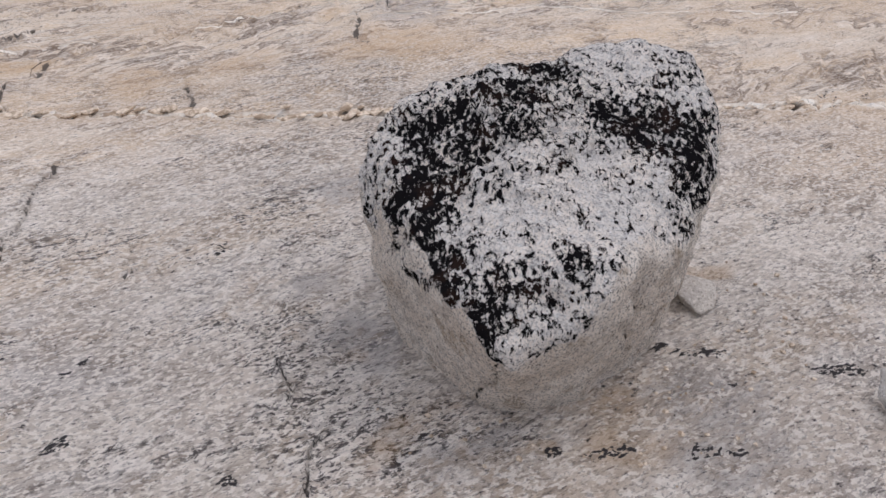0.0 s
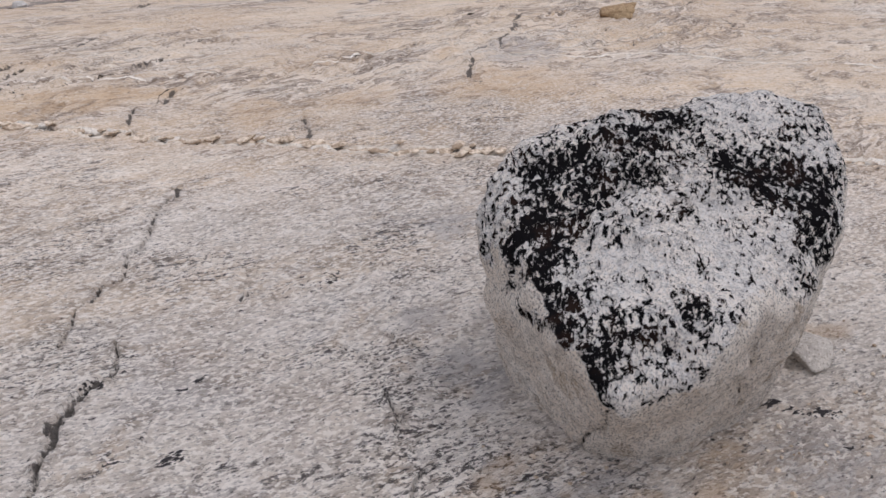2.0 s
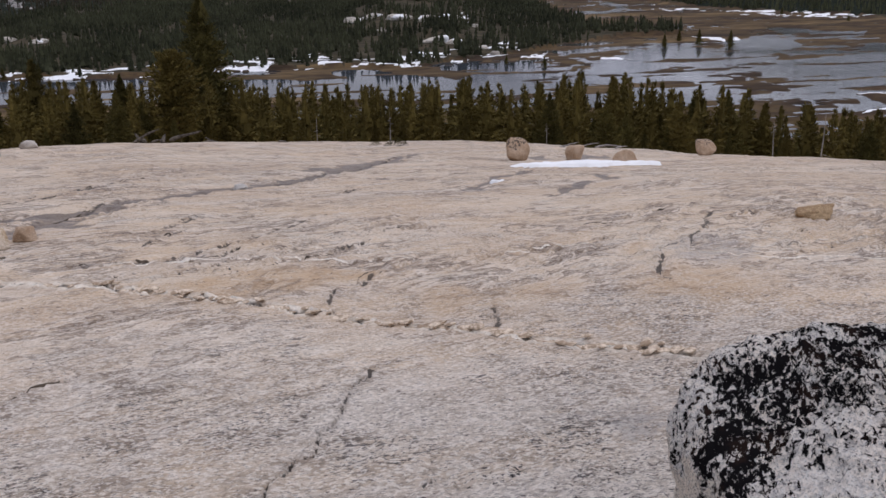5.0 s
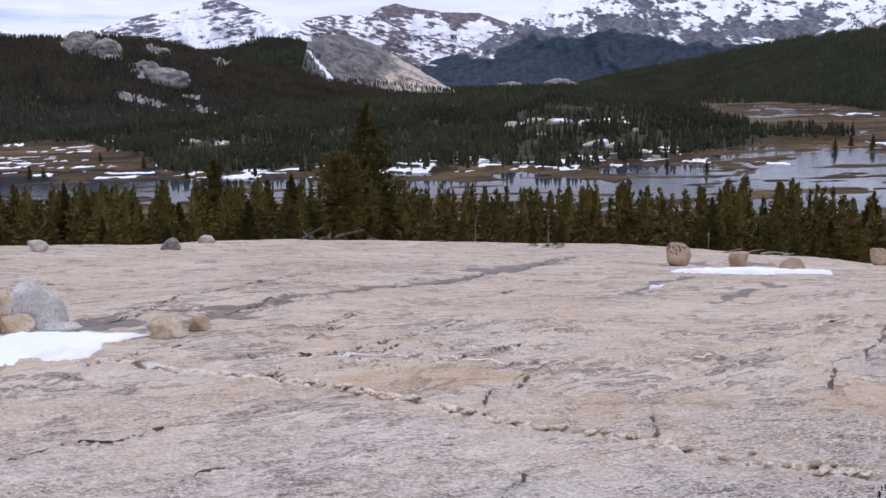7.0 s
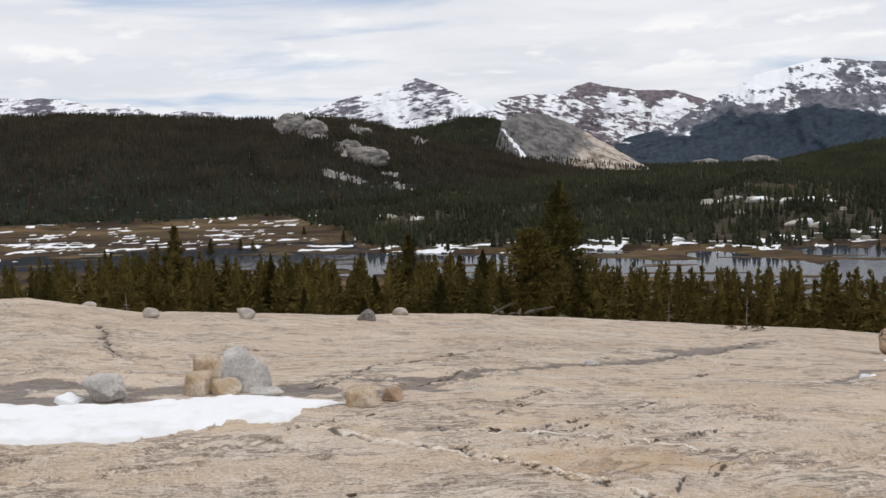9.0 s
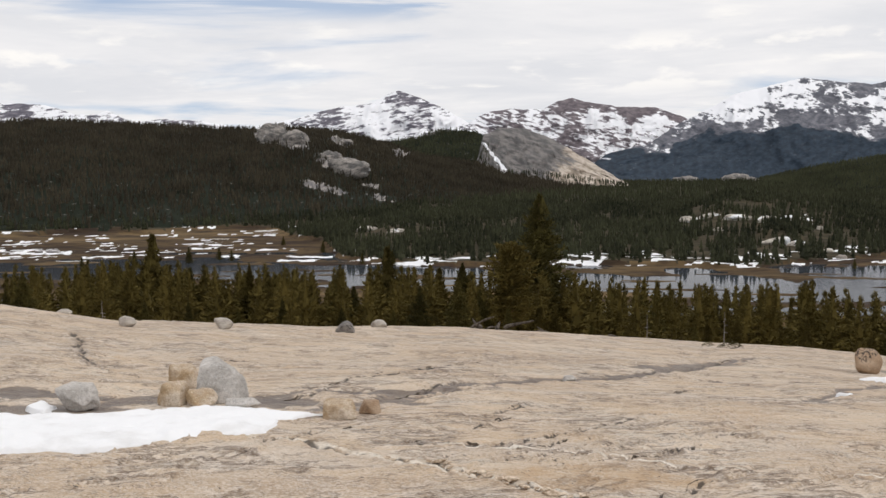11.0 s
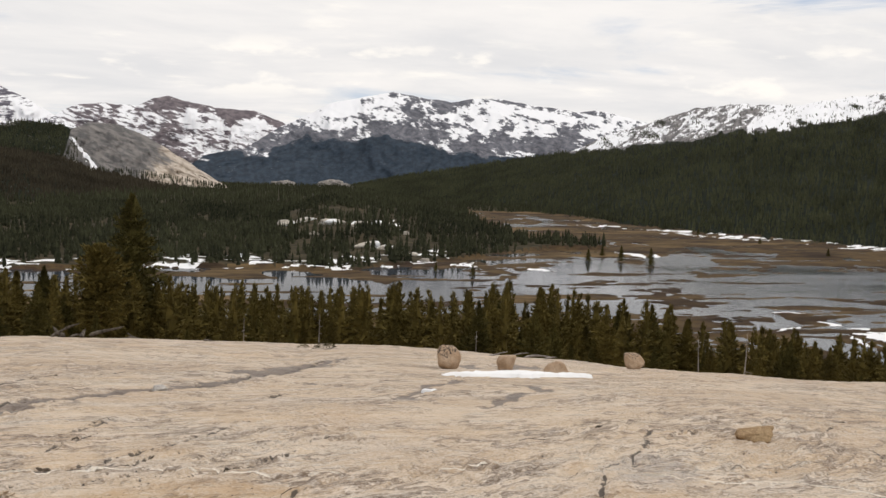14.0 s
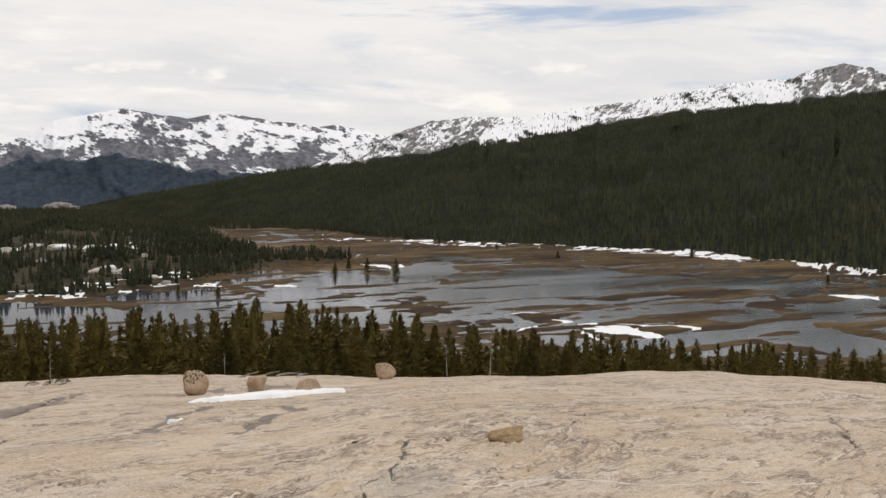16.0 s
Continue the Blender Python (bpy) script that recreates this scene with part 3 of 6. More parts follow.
# water: strips of (bearing from, to, drop angle at both ends, half width in degrees)
POOLS_A = [(33.8, 38.0, -5.41, -4.99, 0.47), (37.0, 42.4, -5.06, -4.81, 0.60), (41.0, 47.2, -4.82, -4.93, 0.54), (45.9, 54.9, -4.95, -4.88, 0.30), (33.8, 45.0, -5.78, -5.35, 0.34), (33.8, 39.7, -6.48, -6.22, 0.17), (37.7, 47.2, -6.16, -6.17, 0.13), (33.8, 37.7, -6.85, -6.50, 0.10), (45.0, 50.7, -6.04, -5.84, 0.17), (46.9, 50.2, -6.24, -6.01, 0.47), (48.5, 51.6, -6.53, -6.77, 0.40), (50.4, 54.3, -6.81, -7.15, 0.34), (53.1, 58.6, -6.88, -6.51, 0.20), (51.6, 56.7, -7.57, -7.82, 0.54), (54.9, 59.5, -7.91, -8.28, 0.60), (43.0, 51.3, -8.93, -8.44, 0.47), (47.6, 51.9, -8.18, -7.72, 0.47), (39.7, 43.7, -8.32, -8.76, 0.27)]
POOLS_B = [(37.9, 39.0, -7.00, -7.49, 0.17), (37.4, 38.7, -7.99, -7.33, 0.24), (41.0, 47.2, -6.98, -6.63, 0.10), (56.6, 59.5, -6.13, -6.17, 0.17), (29.6, 34.0, -4.94, -4.31, 0.34), (31.0, 34.0, -4.28, -3.97, 0.24), (33.0, 37.7, -3.46, -3.72, 0.10), (25.7, 29.6, -4.87, -4.67, 0.24), (27.6, 34.3, -5.31, -5.15, 0.20), (9.1, 12.8, -5.03, -5.19, 0.17), (9.0, 11.3, -5.58, -5.84, 0.30), (10.7, 15.4, -6.12, -6.38, 0.34), (14.5, 20.1, -6.47, -6.70, 0.30), (14.9, 21.7, -5.53, -5.54, 0.20), (17.6, 21.7, -6.12, -5.93, 0.17), (19.1, 22.3, -6.82, -7.10, 0.17), (21.7, 29.0, -5.93, -5.26, 0.17), (24.3, 29.0, -5.34, -5.09, 0.30)]
POOLS_C = [(23.4, 25.4, -1.85, -2.38, 0.13), (22.4, 26.3, -2.50, -2.39, 0.10), (25.0, 31.0, -6.18, -6.12, 0.17), (25.6, 33.0, -6.86, -6.64, 0.13), (26.3, 33.7, -7.37, -7.05, 0.10), (-31.2, -25.0, -4.88, -5.18, 0.34), (-26.7, -19.7, -4.98, -5.26, 0.44), (-20.7, -15.6, -4.90, -5.13, 0.30), (-15.9, -10.3, -5.45, -5.85, 0.30), (-19.8, -13.6, -5.48, -5.74, 0.17), (-11.0, -2.2, -5.57, -6.02, 0.47), (-2.9, 5.7, -6.18, -6.01, 0.30), (4.4, 10.5, -6.35, -6.10, 0.27), (10.6, 15.8, -6.91, -6.93, 0.40), (15.1, 20.0, -6.32, -6.00, 0.24), (2.4, 10.6, -6.53, -6.65, 0.20), (15.8, 20.0, -7.08, -6.61, 0.34)]
POOLS = POOLS_A + POOLS_B + POOLS_C
# lying snow: the same
DRIFTS_A = [(26.3, 33.8, -2.26, -2.73, 0.07), (33.8, 38.4, -2.73, -2.89, 0.08), (38.4, 42.5, -2.89, -3.02, 0.10), (42.0, 49.3, -3.02, -3.45, 0.12), (48.8, 54.3, -3.45, -3.86, 0.12), (53.7, 59.4, -3.83, -4.62, 0.11), (55.9, 59.4, -5.54, -5.63, 0.07), (38.2, 39.8, -6.69, -6.79, 0.10), (40.5, 42.8, -7.28, -7.32, 0.13), (42.4, 47.1, -7.73, -8.09, 0.24), (44.3, 49.0, -7.33, -7.56, 0.13), (38.0, 39.2, -7.86, -7.66, 0.13), (42.0, 43.0, -7.96, -8.28, 0.13), (43.0, 46.3, -7.55, -7.88, 0.17), (24.3, 27.6, -5.01, -4.91, 0.07), (14.0, 16.1, -5.12, -5.26, 0.10), (11.9, 13.4, -5.25, -5.31, 0.07), (29.0, 30.3, -3.92, -4.11, 0.10)]
DRIFTS_B = [(31.0, 32.3, -4.11, -4.23, 0.07), (-31.2, -27.0, -3.91, -3.97, 0.20), (-30.6, -26.7, -4.30, -4.32, 0.13), (-27.3, -22.8, -4.14, -3.99, 0.20), (-26.7, -21.6, -4.48, -4.35, 0.17), (-25.2, -22.8, -3.85, -3.80, 0.07), (-29.5, -26.9, -3.56, -3.53, 0.07), (-20.7, -18.1, -4.26, -4.14, 0.10), (-19.7, -14.9, -3.90, -3.82, 0.07), (-22.5, -19.7, -3.46, -3.31, 0.05), (-14.1, -11.3, -4.83, -4.73, 0.20), (-7.6, -4.3, -5.29, -5.27, 0.13), (-10.3, -8.0, -5.08, -5.22, 0.07), (2.1, 4.4, -5.19, -5.29, 0.20), (5.1, 6.1, -5.02, -5.11, 0.13), (1.1, 2.8, -5.43, -5.43, 0.10), (-14.3, -11.9, -4.75, -4.89, 0.17), (-6.9, -3.6, -5.25, -5.11, 0.17)]
DRIFTS_C = [(-3.9, -2.0, -5.04, -4.98, 0.10), (2.4, 4.7, -5.04, -5.19, 0.20), (2.7, 4.1, -4.54, -4.70, 0.13), (11.4, 14.1, -4.94, -5.05, 0.13), (7.1, 8.4, -5.07, -5.15, 0.10), (15.4, 17.0, -3.20, -3.33, 0.10), (18.0, 19.3, -4.46, -4.59, 0.13), (19.0, 21.2, -4.92, -4.85, 0.10)]
DRIFTS = DRIFTS_A + DRIFTS_B + DRIFTS_C


def strips(b, e, table, fade):
    """1 inside the strips, falling to 0 over their edges."""
    out = np.zeros(np.shape(b))
    for b0, b1, e0, e1, half in table:
        half = half * (0.24 if table is DRIFTS and b1 < 26 else 0.60 if table is DRIFTS and (e0 > -4.0 or e0 < -6.6) else 1.0)
        t = np.clip((b - b0) / (b1 - b0), 0, 1)
        side = np.abs(e - (e0 + (e1 - e0) * t)) / half
        over = np.maximum(np.maximum(b0 - b, b - b1), 0) / (half * 2.2)
        taper = 0.35 + 0.65 * np.sqrt(np.clip(4 * t * (1 - t) + 0.15, 0, 1))
        out = np.maximum(out, smooth(-np.hypot(side / taper, over), -1 - fade, -1 + fade))
    return out


def valley_height(b, r):
    """Land of the valley: the meadow's low relief, and rising wooded ground behind."""
    x, y = plan(b, r)
    e = reach_to_angle(r)
    wob = fbm2(x / 70, y / 70, 4, seed=21)
    fine = fbm2(x / 22, y / 22, 4, seed=31)
    wet = strips(b + 0.4 * wob, e + 0.10 * wob + 0.08 * fine, POOLS, 0.40)
    long = fbm2(x / 90 + 0.4 * wob, y / 26, 4, seed=35)
    tiny = fbm2(x / 9, y / 6, 3, seed=36)
    land = 0.22 + 0.35 * fine + 0.60 * long + 0.30 * tiny + 0.40 * smooth(e, -4.5, -3.8)
    braid = fbm2(x / 85 + 0.5 * wob, y / 30, 4, seed=37)
    channel = smooth(-np.abs(braid), -0.10, -0.04) * smooth(b, 8, 14)
    island = smooth(fbm2(x / 60, y / 17, 4, seed=38), 0.34, 0.55)
    z = (land - 0.9 * channel) * (1 - wet) - (0.9 - 1.15 * island) * wet
    rise = np.where(woods_mask(b, r), 1.0, 0.0)
    knoll = 17 * np.exp(-((b - 15.0) / 3.4) ** 2 - ((r - 1130) / 220) ** 2) + 13 * np.exp(-((b - 11.4) / 1.8) ** 2 - ((r - 1080) / 160) ** 2) + 7 * np.exp(-((b - 14.6) / 1.5) ** 2 - ((r - 800) / 60) ** 2)
    knoll = knoll + 9 * np.exp(-((b + 7.2) / 1.6) ** 2 - ((r - 900) / 90) ** 2)
    up = 0.0118 * np.maximum(r - 700, 0) * smooth(r, 700, 1100) * smooth(-b, -19, -12)
    return VALLEY + z + rise * (2.0 + 1.5 * wob) + knoll + up


def on_ground(b, angle):
    """The nearest reach at which the valley's ground shows at a height angle."""
    r = np.arange(560.0, 2700.0, 4.0)
    seen = np.degrees(np.arctan2(valley_height(np.full(r.shape, float(b)), r) - 1.6, r))
    return float(r[int(np.argmax(seen >= angle))])


# outcrops among the valley's trees: bearing, height angle, width, seed
SITES = [(9.7, -2.75, 24, 51), (10.7, -2.55, 20, 52), (12.2, -2.65, 26, 53), (13.8, -2.75, 24, 54), (15.2, -2.7, 22, 55), (14.2, -3.95, 22, 63), (15.4, -4.1, 15, 56), (17.0, -4.45, 9, 57), (17.7, -4.8, 7, 58), (-9.2, -3.2, 22, 59), (-7.6, -3.35, 15, 60), (11.2, -3.3, 10, 64), (16.6, -3.2, 12, 65)]
OUTCROPS = [(b, on_ground(b, low), wide, seed) for b, low, wide, seed in SITES]


def shore_snow(b, r):
    """Scattered small patches of snow among the trees by the shore and on the meadow."""
    x, y = plan(b, r)
    e = reach_to_angle(r)
    n = np.where(b < -10.5, fbm2(x / 34, y / 10, 5, 0.6, seed=57), fbm2(x / 21, y / 12, 4, 0.6, seed=55)) - 0.15 * np.abs(lump2(x / 60, y / 60, 56))
    edge = np.interp(b, *ANGLES["shore"])
    band = np.where(b < -10.5, smooth(e, -4.95, -4.6) * smooth(-e, 2.9, 3.2), smooth(e - edge, -0.25, 0.0) * smooth(edge - e, -0.75, -0.45) * smooth(-b, -21, -18))
    return band * smooth(n, np.where(b < -10.5, 0.46, 0.37), np.where(b < -10.5, 0.53, 0.45))


def wander(x, y, seed, amount):
    return x + amount * fbm2(x * 3, y * 3, 3, seed=seed), y + amount * fbm2(x * 3, y * 3, 3, seed=seed + 50)


# lines on the slab, in metres
SEAM = [(-2.6, 6.3), (-1.5, 5.85), (-0.68, 5.39), (-0.26, 5.12), (0.09, 4.85), (0.46, 4.49), (0.77, 4.23), (1.08, 3.98), (1.30, 3.81), (1.56, 3.60), (1.90, 3.41), (2.5, 3.04), (3.10, 2.71), (3.71, 2.34), (5.2, 1.5)]
DYKES = [[(-0.69, 5.93), (0.01, 5.90), (0.30, 5.78), (0.49, 5.60), (0.78, 5.50), (0.98, 5.47), (1.16, 5.39)],
         [(1.60, 5.31), (1.90, 5.39), (2.15, 5.36), (2.45, 5.29), (2.60, 5.20)], [(2.71, 4.86), (3.03, 4.70), (3.38, 4.52), (3.76, 4.31), (4.05, 4.07), (4.53, 3.86), (4.90, 3.56)]]
# damp runnels: line, half width
RUNNELS = [([(-2.27, 7.84), (-1.95, 8.30), (-1.49, 8.18), (-0.86, 8.44)], 0.13), ([(-1.62, 7.45), (-1.23, 8.08), (-0.80, 8.83), (-0.38, 9.26), (0.08, 9.81), (0.32, 9.95), (0.99, 10.63), (1.92, 12.2), (2.84, 13.86), (3.6, 15.2)], 0.11),
           ([(-1.60, 7.3), (-1.35, 7.75), (-1.0, 8.2)], 0.27), ([(1.5, 11.6), (2.2, 12.7), (2.75, 13.3)], 0.36), ([(1.93, 10.82), (2.15, 10.15), (2.59, 10.54), (3.01, 10.91)], 0.09), ([(2.43, 8.57), (2.95, 9.41), (3.68, 10.40)], 0.11), ([(2.90, 7.86), (3.53, 8.45), (3.93, 8.81), (4.12, 9.64)], 0.11),
           ([(-4.6, 7.4), (-3.6, 7.35), (-2.6, 7.6), (-2.0, 7.5)], 0.28), ([(-4.6, 6.7), (-3.4, 6.9)], 0.3), ([(5.1, 13.6), (5.9, 13.9), (6.4, 14.6)], 0.4)]
# open cracks: line, half width, depth
CRACKS = [([(0.55, 3.75), (0.40, 3.49), (0.24, 3.20), (0.22, 3.02), (0.11, 2.87), (0.00, 2.66)], 0.009, 0.02), ([(0.16, 2.62), (0.07, 2.42), (-0.05, 2.28), (-0.10, 2.13), (-0.16, 2.0), (-0.3, 1.8)], 0.014, 0.03),
          ([(0.65, 2.74), (0.56, 2.71), (0.53, 2.67)], 0.008, 0.02), ([(0.72, 2.01), (0.68, 1.89), (0.67, 1.82)], 0.006, 0.015), ([(0.69, 1.62), (0.61, 1.54), (0.58, 1.48)], 0.006, 0.02),
          ([(3.42, 5.95), (3.09, 5.41), (2.79, 5.09), (2.52, 4.98), (2.31, 4.57), (2.29, 4.40)], 0.009, 0.015), ([(1.32, 4.36), (1.22, 4.07), (1.13, 3.94)], 0.010, 0.02), ([(0.53, 4.94), (0.48, 4.79), (0.50, 4.52)], 0.010, 0.02),
          ([(2.18, 5.37), (2.32, 5.36), (2.45, 5.32)], 0.012, 0.03)]
CRACKS += [([(-1.75, 5.80), (-1.53, 6.22), (-1.15, 6.5)], 0.014, 0.03), ([(-6.4, 12.9), (-5.6, 11.3), (-4.99, 10.16), (-4.6, 9.6), (-3.9, 9.0)], 0.03, 0.04), ([(-0.55, 5.9), (-0.3, 6.0), (0.3, 6.6), (0.8, 7.3)], 0.012, 0.02),
          ([(-2.8, 10.6), (-1.2, 10.4), (0.6, 10.6)], 0.02, 0.03), ([(0.80, 2.32), (0.86, 2.25), (0.90, 2.16)], 0.01, 0.02), ([(0.66, 2.3), (0.73, 2.16)], 0.008, 0.012)]
# long fissures farther out on the slab
FISSURES = [[(-2.2, 7.56), (-1.97, 7.96), (-1.78, 9.03), (-1.42, 9.56), (-0.94, 10.94), (-0.43, 11.32)], [(-1.81, 5.79), (-1.70, 6.05), (-1.54, 6.32), (-1.27, 6.56)], [(-2.13, 5.24), (-2.02, 5.38)], [(-1.71, 4.18), (-1.57, 4.32), (-1.53, 4.45), (-1.31, 4.42), (-1.19, 4.52), (-1.07, 4.59)], [(-0.90, 3.85), (-0.76, 3.95), (-0.71, 3.96)],
            [(-0.97, 6.04), (-0.60, 6.01), (-0.27, 5.93), (-0.02, 6.07), (0.14, 6.23)], [(-0.48, 6.52), (-0.21, 7.13)], [(-3.59, 10.7), (-3.29, 10.8)], [(0.40, 5.53), (0.60, 5.68), (0.82, 5.95), (0.96, 6.10)], [(0.69, 4.96), (0.73, 5.10), (0.91, 5.29)], [(0.68, 7.25), (0.90, 7.36)], [(1.10, 6.30), (1.30, 6.48)]]
FISSURES += [[(-1.87, 9.35), (-1.45, 9.67), (-1.10, 10.18)], [(-0.39, 7.16), (-0.24, 7.51), (-0.10, 7.86)], [(-0.36, 11.2), (0.14, 11.65)], [(1.17, 8.88), (1.40, 9.17)], [(3.10, 6.34), (3.27, 6.32)], [(4.74, 5.75), (5.01, 5.93)], [(5.19, 6.48), (5.42, 6.31), (5.86, 6.37)], [(2.50, 6.14), (2.75, 6.08)], [(7.06, 5.14), (6.37, 4.58), (5.92, 4.16)], [(4.66, 5.19), (4.58, 4.99), (4.41, 4.87)]]
CRACKS += [(line, 0.013, 0.022) for line in FISSURES + [RUNNELS[1][0]]]
# stains: kind, x, y, half length, half breadth, turn in degrees
# the grey ones round the boulder also paint its contact shadow
STAINS = [("rust", 0.88, 1.57, 0.15, 0.08, 20), ("rust", 1.22, 1.25, 0.16, 0.10, 0), ("rust", 1.37, 1.36, 0.10, 0.05, 20), ("rust", 1.0, 1.38, 0.16, 0.03, -20), ("rust", 0.95, 1.95, 0.14, 0.05, 60), ("stain_shade", 0.93, 1.98, 0.20, 0.12, 70), ("stain_shade", 0.99, 1.42, 0.12, 0.09, 20),
          ("stain_shade", 1.0, 2.3, 0.16, 0.07, 40), ("stain_shade", 1.62, 1.25, 0.20, 0.16, 30), ("stain_shade", 1.45, 1.10, 0.12, 0.10, 0), ("stain_shade", 2.95, 5.0, 0.35, 0.3, 0), ("stain_shade", 1.5, 2.9, 0.3, 0.1, 10),
          ]
CRUSTS = [("crust", 0.16, 1.98, 0.035, 0.022, 20), ("crust", 1.24, 1.25, 0.05, 0.025, -25), ("crust", 1.12, 1.32, 0.015, 0.018, 0), ("crust", 1.69, 1.42, 0.06, 0.02, -30), ("crust", 1.62, 1.50, 0.03, 0.02, -30), ("crust", 1.66, 1.27, 0.03, 0.012, -30), ("crust", 1.42, 1.12, 0.06, 0.018, -35), ("crust", 0.05, 2.4, 0.05, 0.02, 20),
          ("crust", 0.45, 1.63, 0.015, 0.015, 0), ("crust", 0.32, 1.72, 0.03, 0.008, 20), ("crust", 0.28, 2.27, 0.05, 0.012, 20), ("crust", 0.03, 2.02, 0.03, 0.01, 10), ("crust", 1.92, 1.18, 0.06, 0.03, -30), ("rust", 1.2, 4.6, 0.8, 0.35, -5), ("rust", 2.3, 4.3, 0.5, 0.3, -20), ("rust", 0.3, 5.2, 0.5, 0.2, 0), ("rust", 2.4, 5.1, 0.3, 0.2, 0), ("rust", 1.95, 1.7, 0.2, 0.06, 0)]


def slab_relief(x, y):
    """Small relief of the granite slab, and the veins and stains on it."""
    c, s = math.cos(radians(42)), math.sin(radians(42))
    p, q = x * c + y * s, -x * s + y * c
    r = np.hypot(x, y)
    calm = 1 - 0.35 * smooth(r, 6, 14)
    big = 0.045 * fbm2(p * 0.35, q * 0.6, 3, seed=3) * smooth(r, 3.0, 6)
    # thin weathering sheets with ragged lips along the strike
    lips = 2.2 * fbm2(p * 0.5 + 0.3 * lump2(p * 2, q * 2, 8), q * 1.5, 5, 0.55, seed=9)
    step = lips - np.floor(lips)
    sheet = smooth(step, 0.0, 0.05) - step
    patchy = smooth(fbm2(p * 0.8, q * 0.9, 3, seed=15), -0.15, 0.35)
    z = big + calm * ((0.010 + 0.014 * smooth(r, 3.0, 6.0)) * sheet * (0.25 + patchy) + 0.006 * fbm2(p * 5, q * 12, 4, seed=12) + 0.0025 * fbm2(x * 40, y * 40, 3, seed=19))
    lines = smooth(-step, -0.10, -0.0) * patchy * smooth(fbm2(p * 1.5, q * 3, 3, seed=33), 0.05, 0.35)
    wx, wy = wander(x, y, 71, 0.05)
    fx, fy = x + 0.012 * fbm2(x * 25, y * 25, 3, seed=81), y + 0.012 * fbm2(x * 25, y * 25, 3, seed=83)
    out = {k: np.zeros_like(x) for k in ("rust", "stain_shade", "crust", "wet", "tan")}
    out["dyke"], out["seam"], out["split"] = np.full(np.shape(x), 0.5), np.full(np.shape(x), 0.5), np.full(np.shape(x), 9.0)
    out["tan"] = smooth(r + 0.8 * fbm2(x * 0.7, y * 0.7, 4, seed=27), 2.6, 5.6)
    # shade at the sheets' ragged lips is stored with the lichen crusts
    out["crust"] = 0.42 * lines
    # the seam: a low broken step with chips standing in it
    d, t = wire_distance(wx, wy, SEAM)
    z = z + 0.018 * smooth(-d, -0.08, 0) * (0.6 + fbm2(x * 9, y * 9, 3, seed=44)) - 0.030 * smooth(-d, -0.03, -0.008)
    out["seam"] = np.minimum(d, 0.5)
    out["rust"] = np.maximum(out["rust"], 0.4 * smooth(-d, -0.20, -0.03))
    for line in DYKES:
        d, t = wire_distance(*wander(x, y, 91, 0.008), line)
        z = z + 0.008 * smooth(-d, -0.03, -0.010)
        out["dyke"] = np.minimum(out["dyke"], d)
    for line, half in RUNNELS:
        d, t = wire_distance(*wander(x, y, 101, 0.05 + 0.5 * half), line)
        body = smooth(-d / (0.78 * half) - 0.45 * fbm2(p * 1.5, q * 5, 4, seed=48), -1.15, -0.65)
        z = z - 0.02 * body
        out["wet"] = np.maximum(out["wet"], body)
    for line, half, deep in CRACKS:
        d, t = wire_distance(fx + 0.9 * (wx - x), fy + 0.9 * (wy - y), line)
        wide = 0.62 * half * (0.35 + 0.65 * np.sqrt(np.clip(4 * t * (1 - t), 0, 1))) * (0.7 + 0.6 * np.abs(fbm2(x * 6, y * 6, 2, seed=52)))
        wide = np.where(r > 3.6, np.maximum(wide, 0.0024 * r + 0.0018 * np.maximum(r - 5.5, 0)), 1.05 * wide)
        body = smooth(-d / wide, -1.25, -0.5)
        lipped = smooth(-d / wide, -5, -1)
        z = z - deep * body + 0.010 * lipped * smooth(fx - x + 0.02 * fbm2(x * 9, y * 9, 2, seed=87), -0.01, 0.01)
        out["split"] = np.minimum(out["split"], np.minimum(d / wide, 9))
        out["stain_shade"] = np.maximum(out["stain_shade"], 0.22 * lipped)
    for kind, sx, sy, a, bb, turn in STAINS + CRUSTS:
        ct, st = math.cos(radians(turn)), math.sin(radians(turn))
        u, v = ((x - sx) * ct + (y - sy) * st) / a, (-(x - sx) * st + (y - sy) * ct) / bb
        raggedness = fbm2(x / bb * 0.45, y / bb * 0.45, 5, 0.62, seed=63)
        body = smooth(-np.hypot(u, v) + 0.9 * raggedness, -1.05, -0.95 if kind == "crust" else -0.35)
        if kind == "crust":
            z = z + 0.002 * body
        out[kind] = np.maximum(out[kind], body * (0.57 if kind == "crust" else 0.75))
    return z, out



